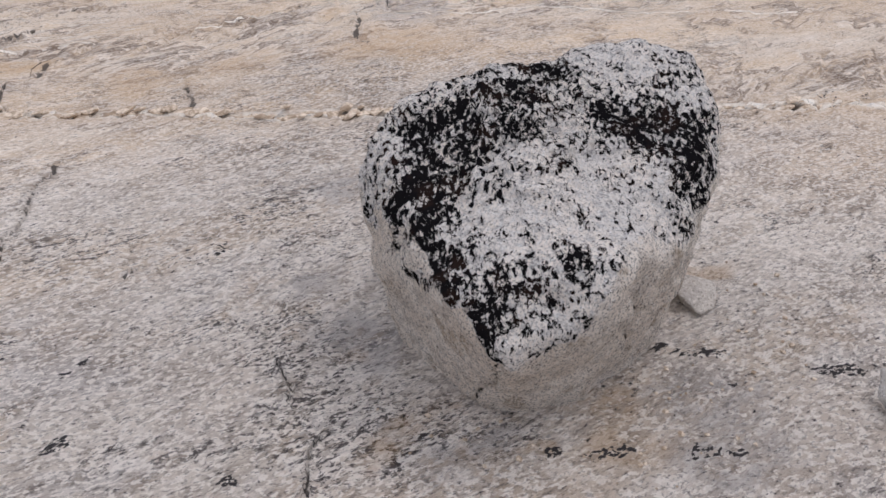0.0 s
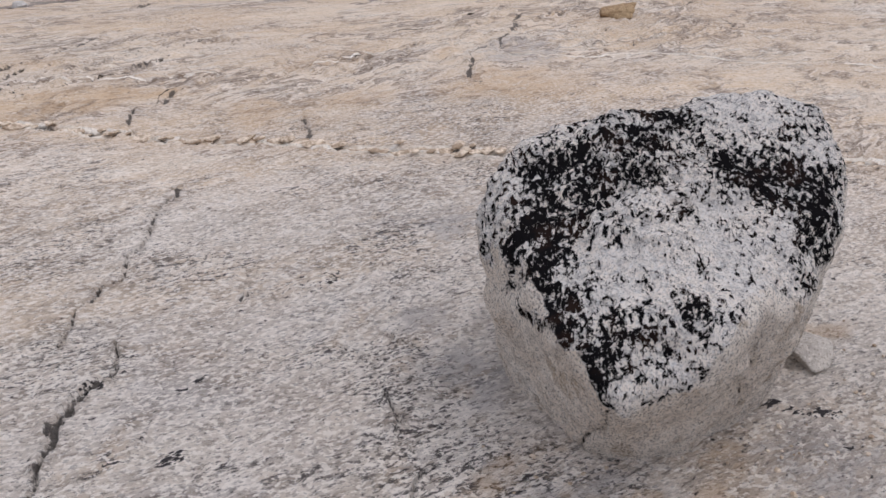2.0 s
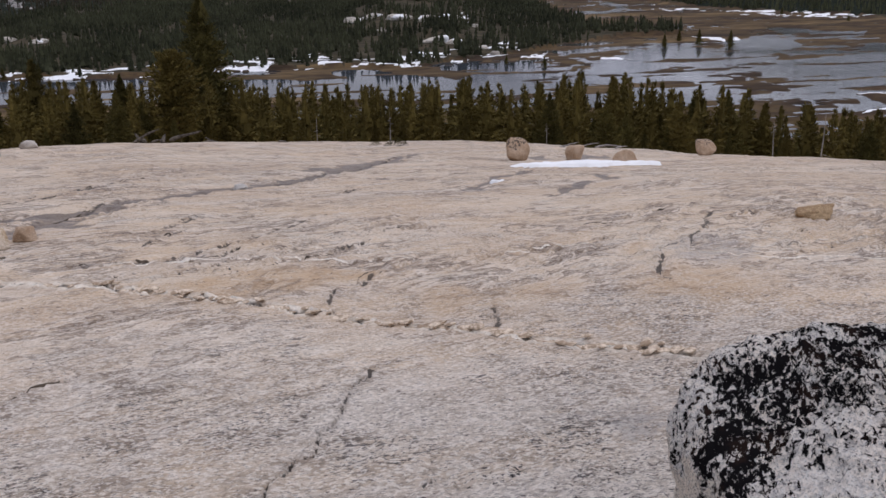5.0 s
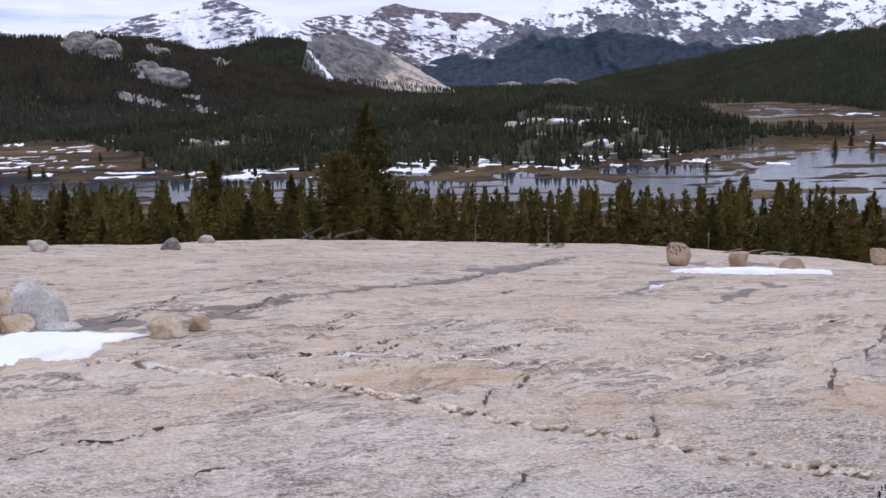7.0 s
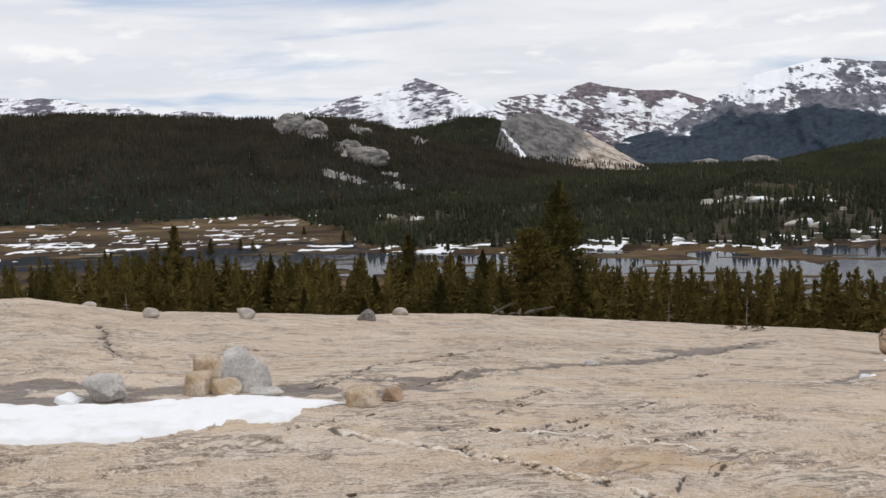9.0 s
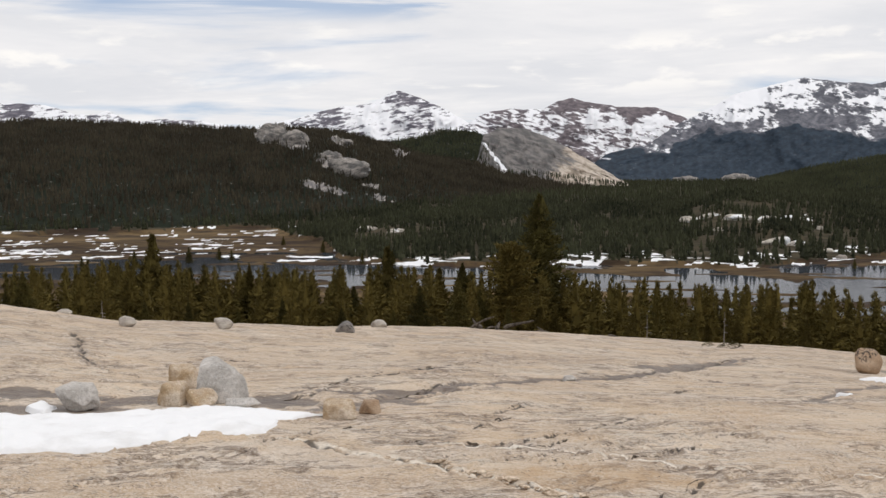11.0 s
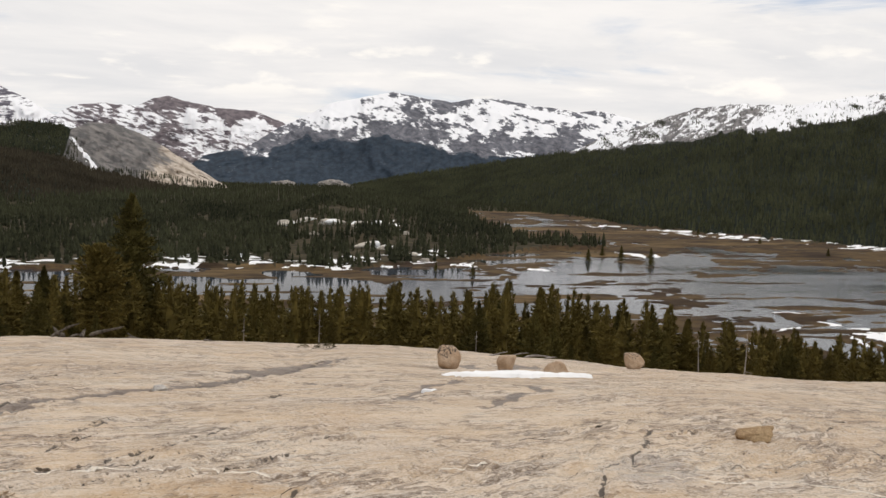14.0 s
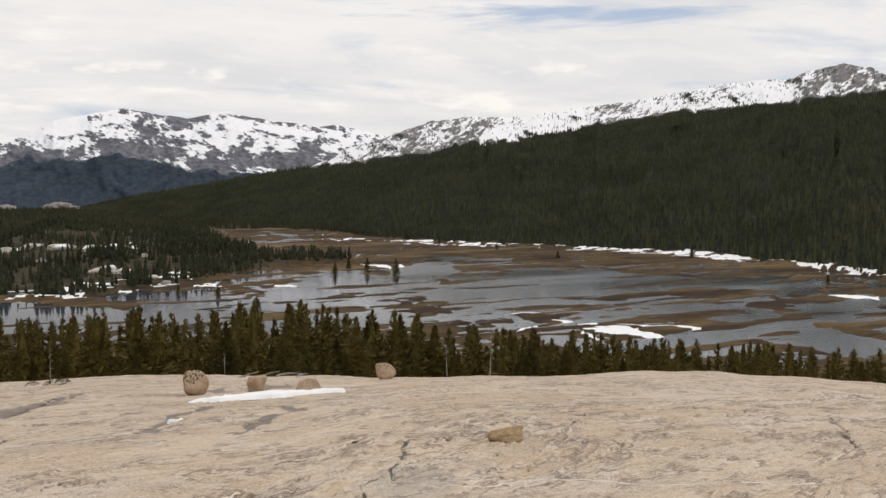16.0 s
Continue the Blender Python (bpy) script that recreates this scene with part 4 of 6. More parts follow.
def build_ground():
    fan = np.concatenate([np.arange(-33.6, 62.01, 0.185)])
    left = -33.6 - np.cumsum(np.geomspace(0.2, 6, 26))
    left = left[left > -146]
    right = 62.0 + np.cumsum(np.geomspace(0.2, 6, 26))
    right = right[right < 205]
    back = np.linspace(right[-1], left[-1] + 360, 8)[1:]
    cols = np.concatenate([left[::-1], fan, right, back])
    near = np.geomspace(1.1, 27, 460)
    rows = np.concatenate([[0.02, 0.4, 0.8], near, np.geomspace(27.3, 290, 60), angle_to_reach(np.linspace(-10.2, -1.25, 215)), np.geomspace(2560, 4900, 14)])
    B, R = np.meshgrid(cols, rows)
    X, Y = plan(B, R)
    Bw = (B + 180) % 360 - 180
    z_dome = dome_height(X, Y)
    near_band = R < 60
    relief = np.zeros_like(R)
    marks = {k: np.zeros_like(R) for k in ("rust", "stain_shade", "crust", "wet", "tan", "snow")}
    marks["dyke"], marks["seam"], marks["split"] = np.full(R.shape, 0.5), np.full(R.shape, 0.5), np.full(R.shape, 9.0)
    k = near_band.nonzero()
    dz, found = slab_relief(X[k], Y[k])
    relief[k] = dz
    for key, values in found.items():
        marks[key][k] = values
    z_valley = valley_height(Bw, R)
    t = smooth(R, 150, 260)
    Z = np.where(R < 150, np.maximum(z_dome + relief, VALLEY - 1), (1 - t) * np.maximum(z_dome, VALLEY - 1) + t * z_valley)
    far = R > 240
    e = reach_to_angle(R)
    wob = fbm2(X / 60, Y / 60, 4, seed=41)
    marks["snow"] = np.where(far, strips(Bw + 0.5 * wob, e + 0.09 * wob + 0.13 * fbm2(X / 20, Y / 12, 4, seed=43), DRIFTS, 0.6), 0)
    marks["snow"] = np.maximum(marks["snow"], np.where(far, shore_snow(Bw, R), 0))
    Z = Z + 0.35 * marks["snow"]
    verts = np.stack([X, Y, Z], -1).reshape(-1, 3)
    faces = grid_faces(len(rows), len(cols))
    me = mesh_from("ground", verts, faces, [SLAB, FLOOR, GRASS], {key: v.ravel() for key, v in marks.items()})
    zone = np.where(R < 62, 0, np.where(R < 230, 1, np.where(woods_mask(Bw, R), 1, 2)))
    zone = zone[:-1, :-1].ravel()
    me.polygons.foreach_set("material_index", zone.astype(np.int32))
    return tagged(part("ground", me), "pale weathered granite dome above a wooded valley and brown flooded meadow", "ground", kind="structure")


ground = build_ground()


def height_at(x, y):
    """Height of the slab with its relief at one place."""
    a = np.array([float(x)]), np.array([float(y)])
    return float(dome_height(*a)[0] + slab_relief(*a)[0][0])


lake = mesh_from("water", [(-4800, 150, VALLEY), (4800, 150, VALLEY), (4800, 4800, VALLEY), (-4800, 4800, VALLEY)], [(0, 1, 2, 3)], WATER)
tagged(part("water", lake), "calm grey-blue flood water lying across the meadow", "water", kind="structure")

# ---------------------------------------------------------------- hills and mountains
class Ridge:
    """A hillside that climbs from a foot to a crest, given by bearings and angles above eye level."""

    def __init__(self, crest, foot, reach, seed, gully=0.06, bend=1.0, jag=0.03, freq=0.5):
        self.crest, self.foot, self.reach, self.seed, self.gully, self.bend, self.jag, self.freq = crest, foot, reach, seed, gully, bend, jag, freq

    def at(self, b, k):
        """x, y, z at a bearing and a share k of the climb (over 1: behind the crest)."""
        top = np.interp(b, *zip(*self.crest)) + self.jag * fbm2(b * 2.2, b * 0, 4, seed=self.seed)
        low = np.interp(b, *zip(*self.foot)) if isinstance(self.foot, (list, tuple)) else np.full(np.shape(b), float(self.foot))
        r0 = np.interp(b, *zip(*self.reach[0])) if isinstance(self.reach[0], (list, tuple)) else np.full(np.shape(b), float(self.reach[0]))
        r1 = np.interp(b, *zip(*self.reach[1])) if isinstance(self.reach[1], (list, tuple)) else np.full(np.shape(b), float(self.reach[1]))
        kk = np.minimum(k, 1)
        z0, z1 = 1.6 + r0 * np.tan(np.radians(low)), 1.6 + r1 * np.tan(np.radians(top))
        r = r0 + (r1 - r0) * k
        u = kk ** self.bend
        swing = fbm2(b * self.freq + 0.6 * lump2(b * 0.9, k * 3, self.seed + 7), k * 2.2, 6, 0.55, seed=self.seed + 3)
        rough = (np.abs(swing) - 0.35) * self.gully * 4 * kk * (1 - kk)
        r = r - (r1 - r0) * rough * 1.6
        z = z0 + (z1 - z0) * (u + rough * 0.8)
        z = np.where(k > 1, z1 - (k - 1) * (z1 - z0) * 1.2, z)
        # nothing on the way up may rise above the crest's line of sight
        z = np.minimum(z, 1.6 + r * np.tan(np.radians(top)))
        x, y = plan(b, r)
        return x, y, z, swing, np.degrees(np.arctan2(z - 1.6, r))

    def mesh(self, name, span, step, rows, mat, paint):
        cols = np.arange(span[0], span[1] + step / 2, step)
        B, K = np.meshgrid(cols, np.concatenate([np.linspace(0, 1, rows), [1.06, 1.25]]))
        x, y, z, swing, angle = self.at(B, K)
        snow, woods = paint(B, K, angle, swing)
        return mesh_from(name, np.stack([x, y, z], -1).reshape(-1, 3), grid_faces(*B.shape), mat, dict(snow=snow.ravel(), woods=woods.ravel(), u=B.ravel(), v=angle.ravel()))


def mountain(name, label, ridge, span, step, rows, mat, paint, category="mountain"):
    ob = part(name, ridge.mesh(name, span, step, rows, mat, paint))
    return tagged(ob, label, category, kind="structure")


# distance haze is painted into the peaks' bluish forest and rock colours
PURPLE = mountain_rock("bare_peak_rock", (0.115, 0.11, 0.135), (0.225, 0.21, 0.24), (0.035, 0.045, 0.055), (0.5, 3.4), -8)
BROWNROCK = mountain_rock("brown_peak_rock", (0.125, 0.108, 0.122), (0.225, 0.195, 0.205), (0.035, 0.045, 0.055), (0.6, 3.2), 12)
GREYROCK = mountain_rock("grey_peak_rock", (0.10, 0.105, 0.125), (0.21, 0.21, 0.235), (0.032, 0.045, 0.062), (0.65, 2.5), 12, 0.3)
WOODED = mountain_rock("wooded_slope", (0.13, 0.125, 0.13), (0.36, 0.33, 0.30), (0.014, 0.018, 0.011), (0.6, 1.8), 0)
CRESTROCK = mountain_rock("crest_rock", (0.13, 0.125, 0.13), (0.27, 0.255, 0.25), (0.014, 0.018, 0.012), (0.75, 2.6), -28, 0.2)
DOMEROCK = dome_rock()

far_range = Ridge([(-42, 3.9), (-29.2, 4.1), (-26.9, 4.05), (-25.5, 3.56), (-24.5, 3.51), (-23.8, 3.82), (-22.4, 3.12), (-20.7, 3.35), (-18.6, 3.23), (-16.3, 2.82), (-14, 2.6)], 1.0, (4500, 4850), 61, freq=0.9)
mountain("mountain_far", "distant snow-covered ridge with dark rock showing through", far_range, (-42, -13.5), 0.12, 26, PURPLE, lambda b, k, a, s: (0.55 + 0.3 * s + 0 * k, 0 * k - 1))
left_peak = Ridge([(-17, 2.6), (-14.1, 3.24), (-12.1, 3.72), (-10.8, 4.05), (-9.1, 4.2), (-7.8, 4.85), (-7.3, 4.98), (-6.2, 4.61), (-4.8, 4.01), (-3.2, 3.07), (-1, 2.2)], 0.2, (3900, 4600), 62, gully=0.10, freq=0.7)
mountain("mountain_left", "pointed purple-grey peak streaked with snow", left_peak, (-17, -0.5), 0.09, 60, PURPLE, lambda b, k, a, s: (0.64 - 0.30 * np.exp(-((b + 6.9) / 1.3) ** 2) * smooth(k, 0.75, 0.95) + 0.35 * s - 0.1 * (k < 0.3), smooth(-k, -0.22, -0.10) - 0.4))
mid_peak = Ridge([(-5, 2.4), (-3.2, 3.07), (-2.2, 3.65), (-0.8, 3.86), (1.1, 3.76), (2.0, 4.24), (2.8, 4.42), (4.1, 4.1), (5.7, 3.84), (7.6, 3.79), (9.2, 3.21), (11, 2.2)], -0.3, (4000, 4700), 63, gully=0.10, freq=0.8)
mountain("mountain_middle", "broad reddish-brown peak with snow fields below its summit", mid_peak, (-5, 11), 0.09, 60, BROWNROCK, lambda b, k, a, s: (0.56 - 0.45 * smooth(k, 0.80, 0.93) * smooth(b, 0.5, 2.0) + 0.4 * s, smooth(-k, -0.2, -0.08) - 0.4))
right_peak = Ridge([(2, 0.2), (5, 1.3), (7.5, 1.9), (9, 2.85), (10.7, 3.7), (12, 4.4), (13.9, 4.82), (15.7, 5.16), (17.5, 4.85), (19.1, 4.66), (20.3, 4.86), (21.8, 4.94), (23.7, 4.59), (25.2, 4.45), (26.4, 4.2), (27.5, 4.37), (29.2, 4.0), (30.5, 3.68), (34, 3.0)], -0.75, (3000, 4400), 64, gully=0.05, freq=0.55)


def right_paint(b, k, a, s):
    line = np.interp(b, [5, 7.7, 11.3, 14.6, 17.5, 20.7, 23.8, 34], [1.1, 1.55, 2.4, 2.55, 2.2, 1.75, 1.9, 2.0])
    crest = np.interp(b, *zip(*right_peak.crest))
    stripe = fbm2(b * 0.9 + 0.5 * a, a * 2.4, 4, seed=7)
    ribs = fbm2(b * 2.2 + 0.8 * s, a * 0.9, 3, seed=8)
    snow = 0.02 + 0.66 * smooth(a, line + 0.2, line + 2.0) + 0.42 * stripe + 0.24 * s + 0.16 * ribs
    snow = snow - 0.30 * smooth(a - crest, -0.42, -0.12) * smooth(b, 14.3, 15.6) * smooth(-b, -29, -26) + 0.45 * np.exp(-((b - 11.3) / 2.8) ** 2) * smooth(a, line + 0.2, line + 0.7)
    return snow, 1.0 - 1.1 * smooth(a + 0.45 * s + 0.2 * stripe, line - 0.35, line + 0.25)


mountain("mountain_right", "massive snow-capped mountain above dark forest, blue haze in its colour", right_peak, (2, 34), 0.09, 90, GREYROCK, right_paint)

second = Ridge([(-13, 1.2), (-9, 1.9), (-7.8, 2.0), (-6.2, 2.25), (-4.9, 2.7), (-3.3, 2.63), (-2.5, 2.45), (-1.0, 1.4), (0.5, -0.1)], -0.6, (2450, 2850), 65, gully=0.05)
mountain("hill_behind", "dark forested ridge", second, (-13, 0.5), 0.15, 30, WOODED, lambda b, k, a, s: (0 * k - 1, 1 - 0.6 * smooth(k, 0.85, 1) * smooth(s, 0.1, 0.4)), "hill")
rock_dome = Ridge([(-3.0, 0.2), (-2.65, 1.1), (-2.35, 2.3), (-1.5, 2.78), (0.0, 2.68), (1.3, 2.3), (2.7, 1.48), (4.3, 0.5), (5.7, -0.38), (6.2, -0.6)], -0.7, (2250, 2560), 66, gully=0.09, bend=0.75, jag=0.04, freq=0.9)


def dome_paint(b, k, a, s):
    """Snow in the gully beside the steep face, and how far the pale scaled sheets, painted as the sunlit side, reach.
    """
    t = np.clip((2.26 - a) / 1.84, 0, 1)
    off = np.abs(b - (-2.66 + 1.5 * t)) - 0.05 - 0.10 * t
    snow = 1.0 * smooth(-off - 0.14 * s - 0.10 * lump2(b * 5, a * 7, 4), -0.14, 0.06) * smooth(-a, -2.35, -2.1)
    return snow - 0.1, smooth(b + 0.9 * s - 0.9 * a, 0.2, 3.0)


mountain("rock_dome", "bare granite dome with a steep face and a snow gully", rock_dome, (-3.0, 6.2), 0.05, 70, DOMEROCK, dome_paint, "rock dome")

hill_left = Ridge([(-60, 3.4), (-29.2, 3.1), (-26.4, 3.2), (-23.5, 3.08), (-20.4, 2.97), (-17.3, 2.78), (-15.1, 2.8), (-14.3, 2.95), (-13.4, 2.85), (-12.1, 2.7), (-10.8, 2.6), (-9.5, 2.3), (-7.5, 1.75), (-5.9, 1.15), (-2.8, 0.7), (-1.1, 0.12), (2.2, -0.5), (5, -0.75)],
                  [(-60, -3.1), (-20, -3.1), (-12, -3.0), (-8, -2.6), (0, -1.5), (5, -1.2)], ([(-60, 990), (-20, 990), (-12, 1050), (-8, 1250), (5, 2000)], [(-60, 2250), (-12, 2250), (5, 2400)]), 67, gully=0.05, bend=0.9, freq=0.35)
# bare places on the hill: bearing, height angle and half sizes in degrees
BARE = [(-14.2, 2.40, 1.5, 0.55), (-10.7, 0.75, 1.4, 0.50), (-11.8, -0.62, 1.2, 0.20), (-8.3, -1.28, 0.7, 0.10), (-10.6, 2.05, 0.7, 0.22), (-7.3, 1.40, 0.5, 0.2), (-9.0, -0.55, 0.5, 0.12)]


def knob_mask(b, a):
    out = np.zeros(np.shape(b))
    b, a = b + 0.30 * lump2(b * 3, a * 6, 88) + 0.15 * lump2(b * 9, a * 16, 89), a + 0.12 * lump2(b * 6, a * 9, 90)
    for b0, a0, w, h in BARE:
        out = np.maximum(out, np.exp(-((b - b0) / w) ** 4 - ((a - a0 + 0.28 * (b - b0)) / h) ** 4))
    return out


mountain("hill_left", "long hill under dense dark conifer forest with bare granite knobs", hill_left, (-60, 5), 0.12, 90, WOODED, lambda b, k, a, s: (0.42 * knob_mask(b, a) * (a < -0.3) - 0.3, 1.1 - 1.7 * knob_mask(b, a)), "hill")
slope_right = Ridge([(11, -1.0), (14.8, -0.05), (19.5, 0.8), (26.1, 1.9), (28.1, 2.88), (30.7, 3.69), (33.0, 4.5), (35.6, 4.76), (38.5, 4.7), (41, 5.11), (44.3, 5.46), (47.5, 5.92), (50, 6.31), (51.8, 6.45), (53.6, 6.46), (54.3, 6.76), (56.2, 7.18), (57.6, 6.85), (58.4, 6.4), (63, 6.0), (90, 5.0)],
                    [(11, -1.2), (14, -1.0), (20, -1.25), (25.2, -1.72), (29, -2.2), (34.4, -2.65), (41, -2.95), (47.5, -3.2), (53.7, -3.85), (58.3, -4.5), (90, -6)],
                    ([(11, 2700), (14, 2700), (20, 2450), (25.2, 1800), (29, 1420), (34.4, 1180), (41, 1060), (47.5, 975), (53.7, 812), (58.3, 695), (90, 520)], [(11, 3000), (20, 3000), (30, 3000), (60, 2700), (90, 2500)]), 68, gully=0.035, bend=0.95, jag=0.05, freq=0.35)


def slope_paint(b, k, a, s):
    line = np.interp(b, [11, 24, 26, 29.4, 33, 35.8, 40.4, 44.8, 49.1, 53.6, 58.4, 90], [9, 4, 1.9, 2.15, 2.5, 3.3, 4.0, 4.35, 5.0, 5.25, 5.4, 5.5])
    high = smooth(a + 0.35 * s, line - 0.12, line + 0.18)
    return 0.62 * high + 0.46 * s * high - 0.4 * (1 - high) - 0.30 * np.exp(-((b - 48) / 1.6) ** 2 - ((a - 5.75) / 0.25) ** 2) - 0.35 * np.exp(-((b - 56) / 1.2) ** 2 - ((a - 6.9) / 0.25) ** 2), 1.05 - 1.3 * high + 0.95 * high * fbm2(b * 1.7 + 1.2 * a + s, a * 1.6, 4, 0.6, seed=9)


mountain("slope_right", "long forested mountainside with a bare snowy crest", slope_right, (11, 90), 0.13, 110, CRESTROCK, slope_paint, "mountainside")

# ---------------------------------------------------------------- distant forest
rng = np.random.default_rng(11)


def tufted(levels, boughs, tufts, spread, seed, bare=0.05, round_top=False, length=0.05, width=0.02):
    """Crown of a pine of height 1: whorls of boughs that carry pointed tufts of needles. Returns vertices and triangles."""
    pick = np.random.default_rng(seed)
    n = levels * boughs
    lv = np.repeat(np.arange(levels), boughs)
    u = bare + (1 - bare) * ((lv + 0.3 + 0.9 * pick.random(n)) / (levels + 0.6)) ** 0.92
    v = (u - bare) / (1 - bare)
    shape = np.clip(1 - v, 0, 1) ** 0.95 * np.minimum(1.0, 0.6 + v * 4) + 0.012
    if round_top:
        shape = np.sqrt(np.clip(1 - ((v - 0.52) / 0.52) ** 2, 0.03, 1)) * (0.80 + 0.3 * np.sin(lv * 1.9))
    a = np.repeat(pick.random(levels) * 6.28, boughs) + (np.tile(np.arange(boughs), levels) + pick.uniform(-0.4, 0.4, n)) * 2 * math.pi / boughs
    ln = spread * shape * pick.uniform(0.66, 1.12, n) * np.repeat(pick.uniform(0.78, 1.15, levels), boughs) * (pick.random(n) > 0.06)
    droop, curl = pick.uniform(0.1, 0.5, n), pick.uniform(0.1, 0.45, n)
    s = 1.0 - 0.82 * pick.random((n, tufts)) ** 1.35
    side = pick.normal(0, 0.20, (n, tufts)) * ln[:, None] * (0.4 + 0.6 * s)
    ca, sa = np.cos(a)[:, None], np.sin(a)[:, None]
    out = ln[:, None] * s
    P = np.stack([ca * out - sa * side, sa * out + ca * side, u[:, None] + ln[:, None] * (-droop[:, None] * s + curl[:, None] * s ** 2.5) + pick.normal(0, 0.006, s.shape)], -1)
    D = np.stack([ca + 0 * s, sa + 0 * s, 0 * s + 0.30 + 1.5 * np.clip(v, 0, 1)[:, None] ** 6], -1) * 0.8 + pick.normal(0, 0.38, s.shape + (3,))
    D = D / np.linalg.norm(D, axis=-1, keepdims=True)
    W = np.cross(D, pick.normal(0, 1, D.shape))
    W = W / np.linalg.norm(W, axis=-1, keepdims=True)
    grow = (pick.uniform(0.6, 1.35, s.shape) * (0.28 + 0.72 * np.minimum(1, ln[:, None] / (0.4 * spread))))[..., None]
    tri = np.stack([P - W * width * grow - D * 0.2 * length * grow, P + W * width * grow - D * 0.2 * length * grow, P + D * length * grow], -2).reshape(-1, 3)
    lead = [(0.006, 0, 0.955), (-0.004, 0.005, 0.955), (-0.003, -0.005, 0.955), (0, 0, 1.0)]
    m = len(tri)
    return np.concatenate([tri, lead]), np.concatenate([np.arange(m).reshape(-1, 3), [(m, m + 1, m + 3), (m + 1, m + 2, m + 3), (m + 2, m, m + 3)]])


def cone_forest(name, label, x, y, z, h, fans, girth=1.0, mat=None):
    """Many conifers in one mesh, drawn from a few crowns."""
    n = len(x)
    which = rng.integers(0, len(fans), n)
    turn, wide = rng.random(n) * 6.28, girth * rng.uniform(0.75, 1.25, n)
    verts, faces, base = [], [], 0
    for k, (V, F) in enumerate(fans):
        j = np.nonzero(which == k)[0]
        c, s = np.cos(turn[j])[:, None], np.sin(turn[j])[:, None]
        hh = (h[j] * wide[j])[:, None]
        X = x[j][:, None] + hh * (V[:, 0] * c - V[:, 1] * s)
        Y = y[j][:, None] + hh * (V[:, 0] * s + V[:, 1] * c)
        Z = z[j][:, None] + h[j][:, None] * V[:, 2]
        verts.append(np.stack([X, Y, Z], -1).reshape(-1, 3))
        faces.append((base + np.arange(len(j))[:, None, None] * len(V) + F[None]).reshape(-1, 3))
        base += len(j) * len(V)
    me = mesh_from(name, np.concatenate(verts), np.concatenate(faces), mat or FAR_NEEDLES, shade=False)
    return tagged(part(name, me), label, "forest", kind="stuff")


def skirts(tiers, points, spread, seed, ragged=0.3, bare=0.0, overlap=1.6, star=False, lift=0.06, power=1.0):
    """Solid stacked skirts with ragged hems, a conifer of height 1."""
    pick = np.random.default_rng(seed)
    V, F, m = [], [], 0
    for t in range(tiers):
        lo = bare + (1 - bare) * t / tiers * 0.97
        hi = min(1.0, lo + (1 - bare) * overlap / tiers) if t < tiers - 1 else 1.0
        wide = spread * (1 - (lo - bare) / (1 - bare) * 0.93) ** power * min(1.0, 0.7 + 2.5 * (lo - bare))
        turn, ox, oy = pick.uniform(0, 6.28), pick.normal(0, 0.006), pick.normal(0, 0.006)
        for k in range(points):
            a = turn + (k + pick.uniform(-0.25, 0.25)) * 2 * math.pi / points
            r = wide * (1 + ragged * pick.uniform(-1, 1)) * ((0.50 if k % 2 else 1.12) if star else 1.0)
            V.append((ox + r * math.cos(a), oy + r * math.sin(a), lo + lift * pick.uniform(-0.6, 0.4) - (0.0 if not star or k % 2 else 0.25 * r)))
        V.append((ox, oy, hi))
        F += [(m + k, m + (k + 1) % points, m + points) for k in range(points)]
        m += points + 1
    return np.array(V), np.array(F)


TINY = [skirts(2, 4, 0.20, 890 + k, 0.35, overlap=1.5) for k in range(6)]
SMALL = [skirts(5, 5, 0.21, 910 + k, 0.45, overlap=1.8) for k in range(8)]


def young_pine(seed):
    V, F = tufted(26, 6, 8, 0.27, seed, 0.02, False, 0.040, 0.010)
    V2, F2 = skirts(9, 7, 0.085, seed + 1, 0.5, 0.0, 1.8)
    return np.concatenate([V, V2]), np.concatenate([F, F2 + len(V)])


YOUNG = [young_pine(920 + 3 * k) for k in range(7)]


def scatter_valley(count, r0, r1, b0, b1, keep):
    b = rng.uniform(b0, b1, count)
    r = np.sqrt(rng.uniform(r0 ** 2, r1 ** 2, count))
    ok = woods_mask(b, r) & keep(b, r)
    return b[ok], r[ok]


def open_ground(b, r):
    x, y = plan(b, r)
    z = valley_height(b, r) - VALLEY
    thin = (fbm2(x / 45, y / 45, 3, seed=77) > -0.42)
    thin = thin & (strips(b, reach_to_angle(r), DRIFTS, 0.5) < 0.4 + 0.5 * rng.random(len(b)))
    thin = thin & (shore_snow(b, r) < 0.3)
    for b0, r0, wide, seed in OUTCROPS:
        half = math.degrees(0.55 * wide / r0)
        thin = thin & ((np.abs(b - b0) > half) | (r > r0 + 15) | (r < r0 - 90) | (rng.random(len(b)) < 0.35))
    return thin & ((z < 12) | (fbm2(x / 30, y / 30, 3, seed=78) > -0.35))


b, r = scatter_valley(22000, 540, 1450, -33, 34, open_ground)
x, y = plan(b, r)
cone_forest("valley_forest", "dark green conifer forest around the meadow", x, y, valley_height(b, r) - 0.5, rng.uniform(5, 13, len(b)), SMALL)
b, r = scatter_valley(19000, 1450, 2900, -20, 30, lambda b, r: b < 40)
x, y = plan(b, r)
cone_forest("plain_forest", "dense conifer forest on the valley floor", x, y, valley_height(b, r) - 0.5, rng.uniform(7, 15, len(b)), TINY)


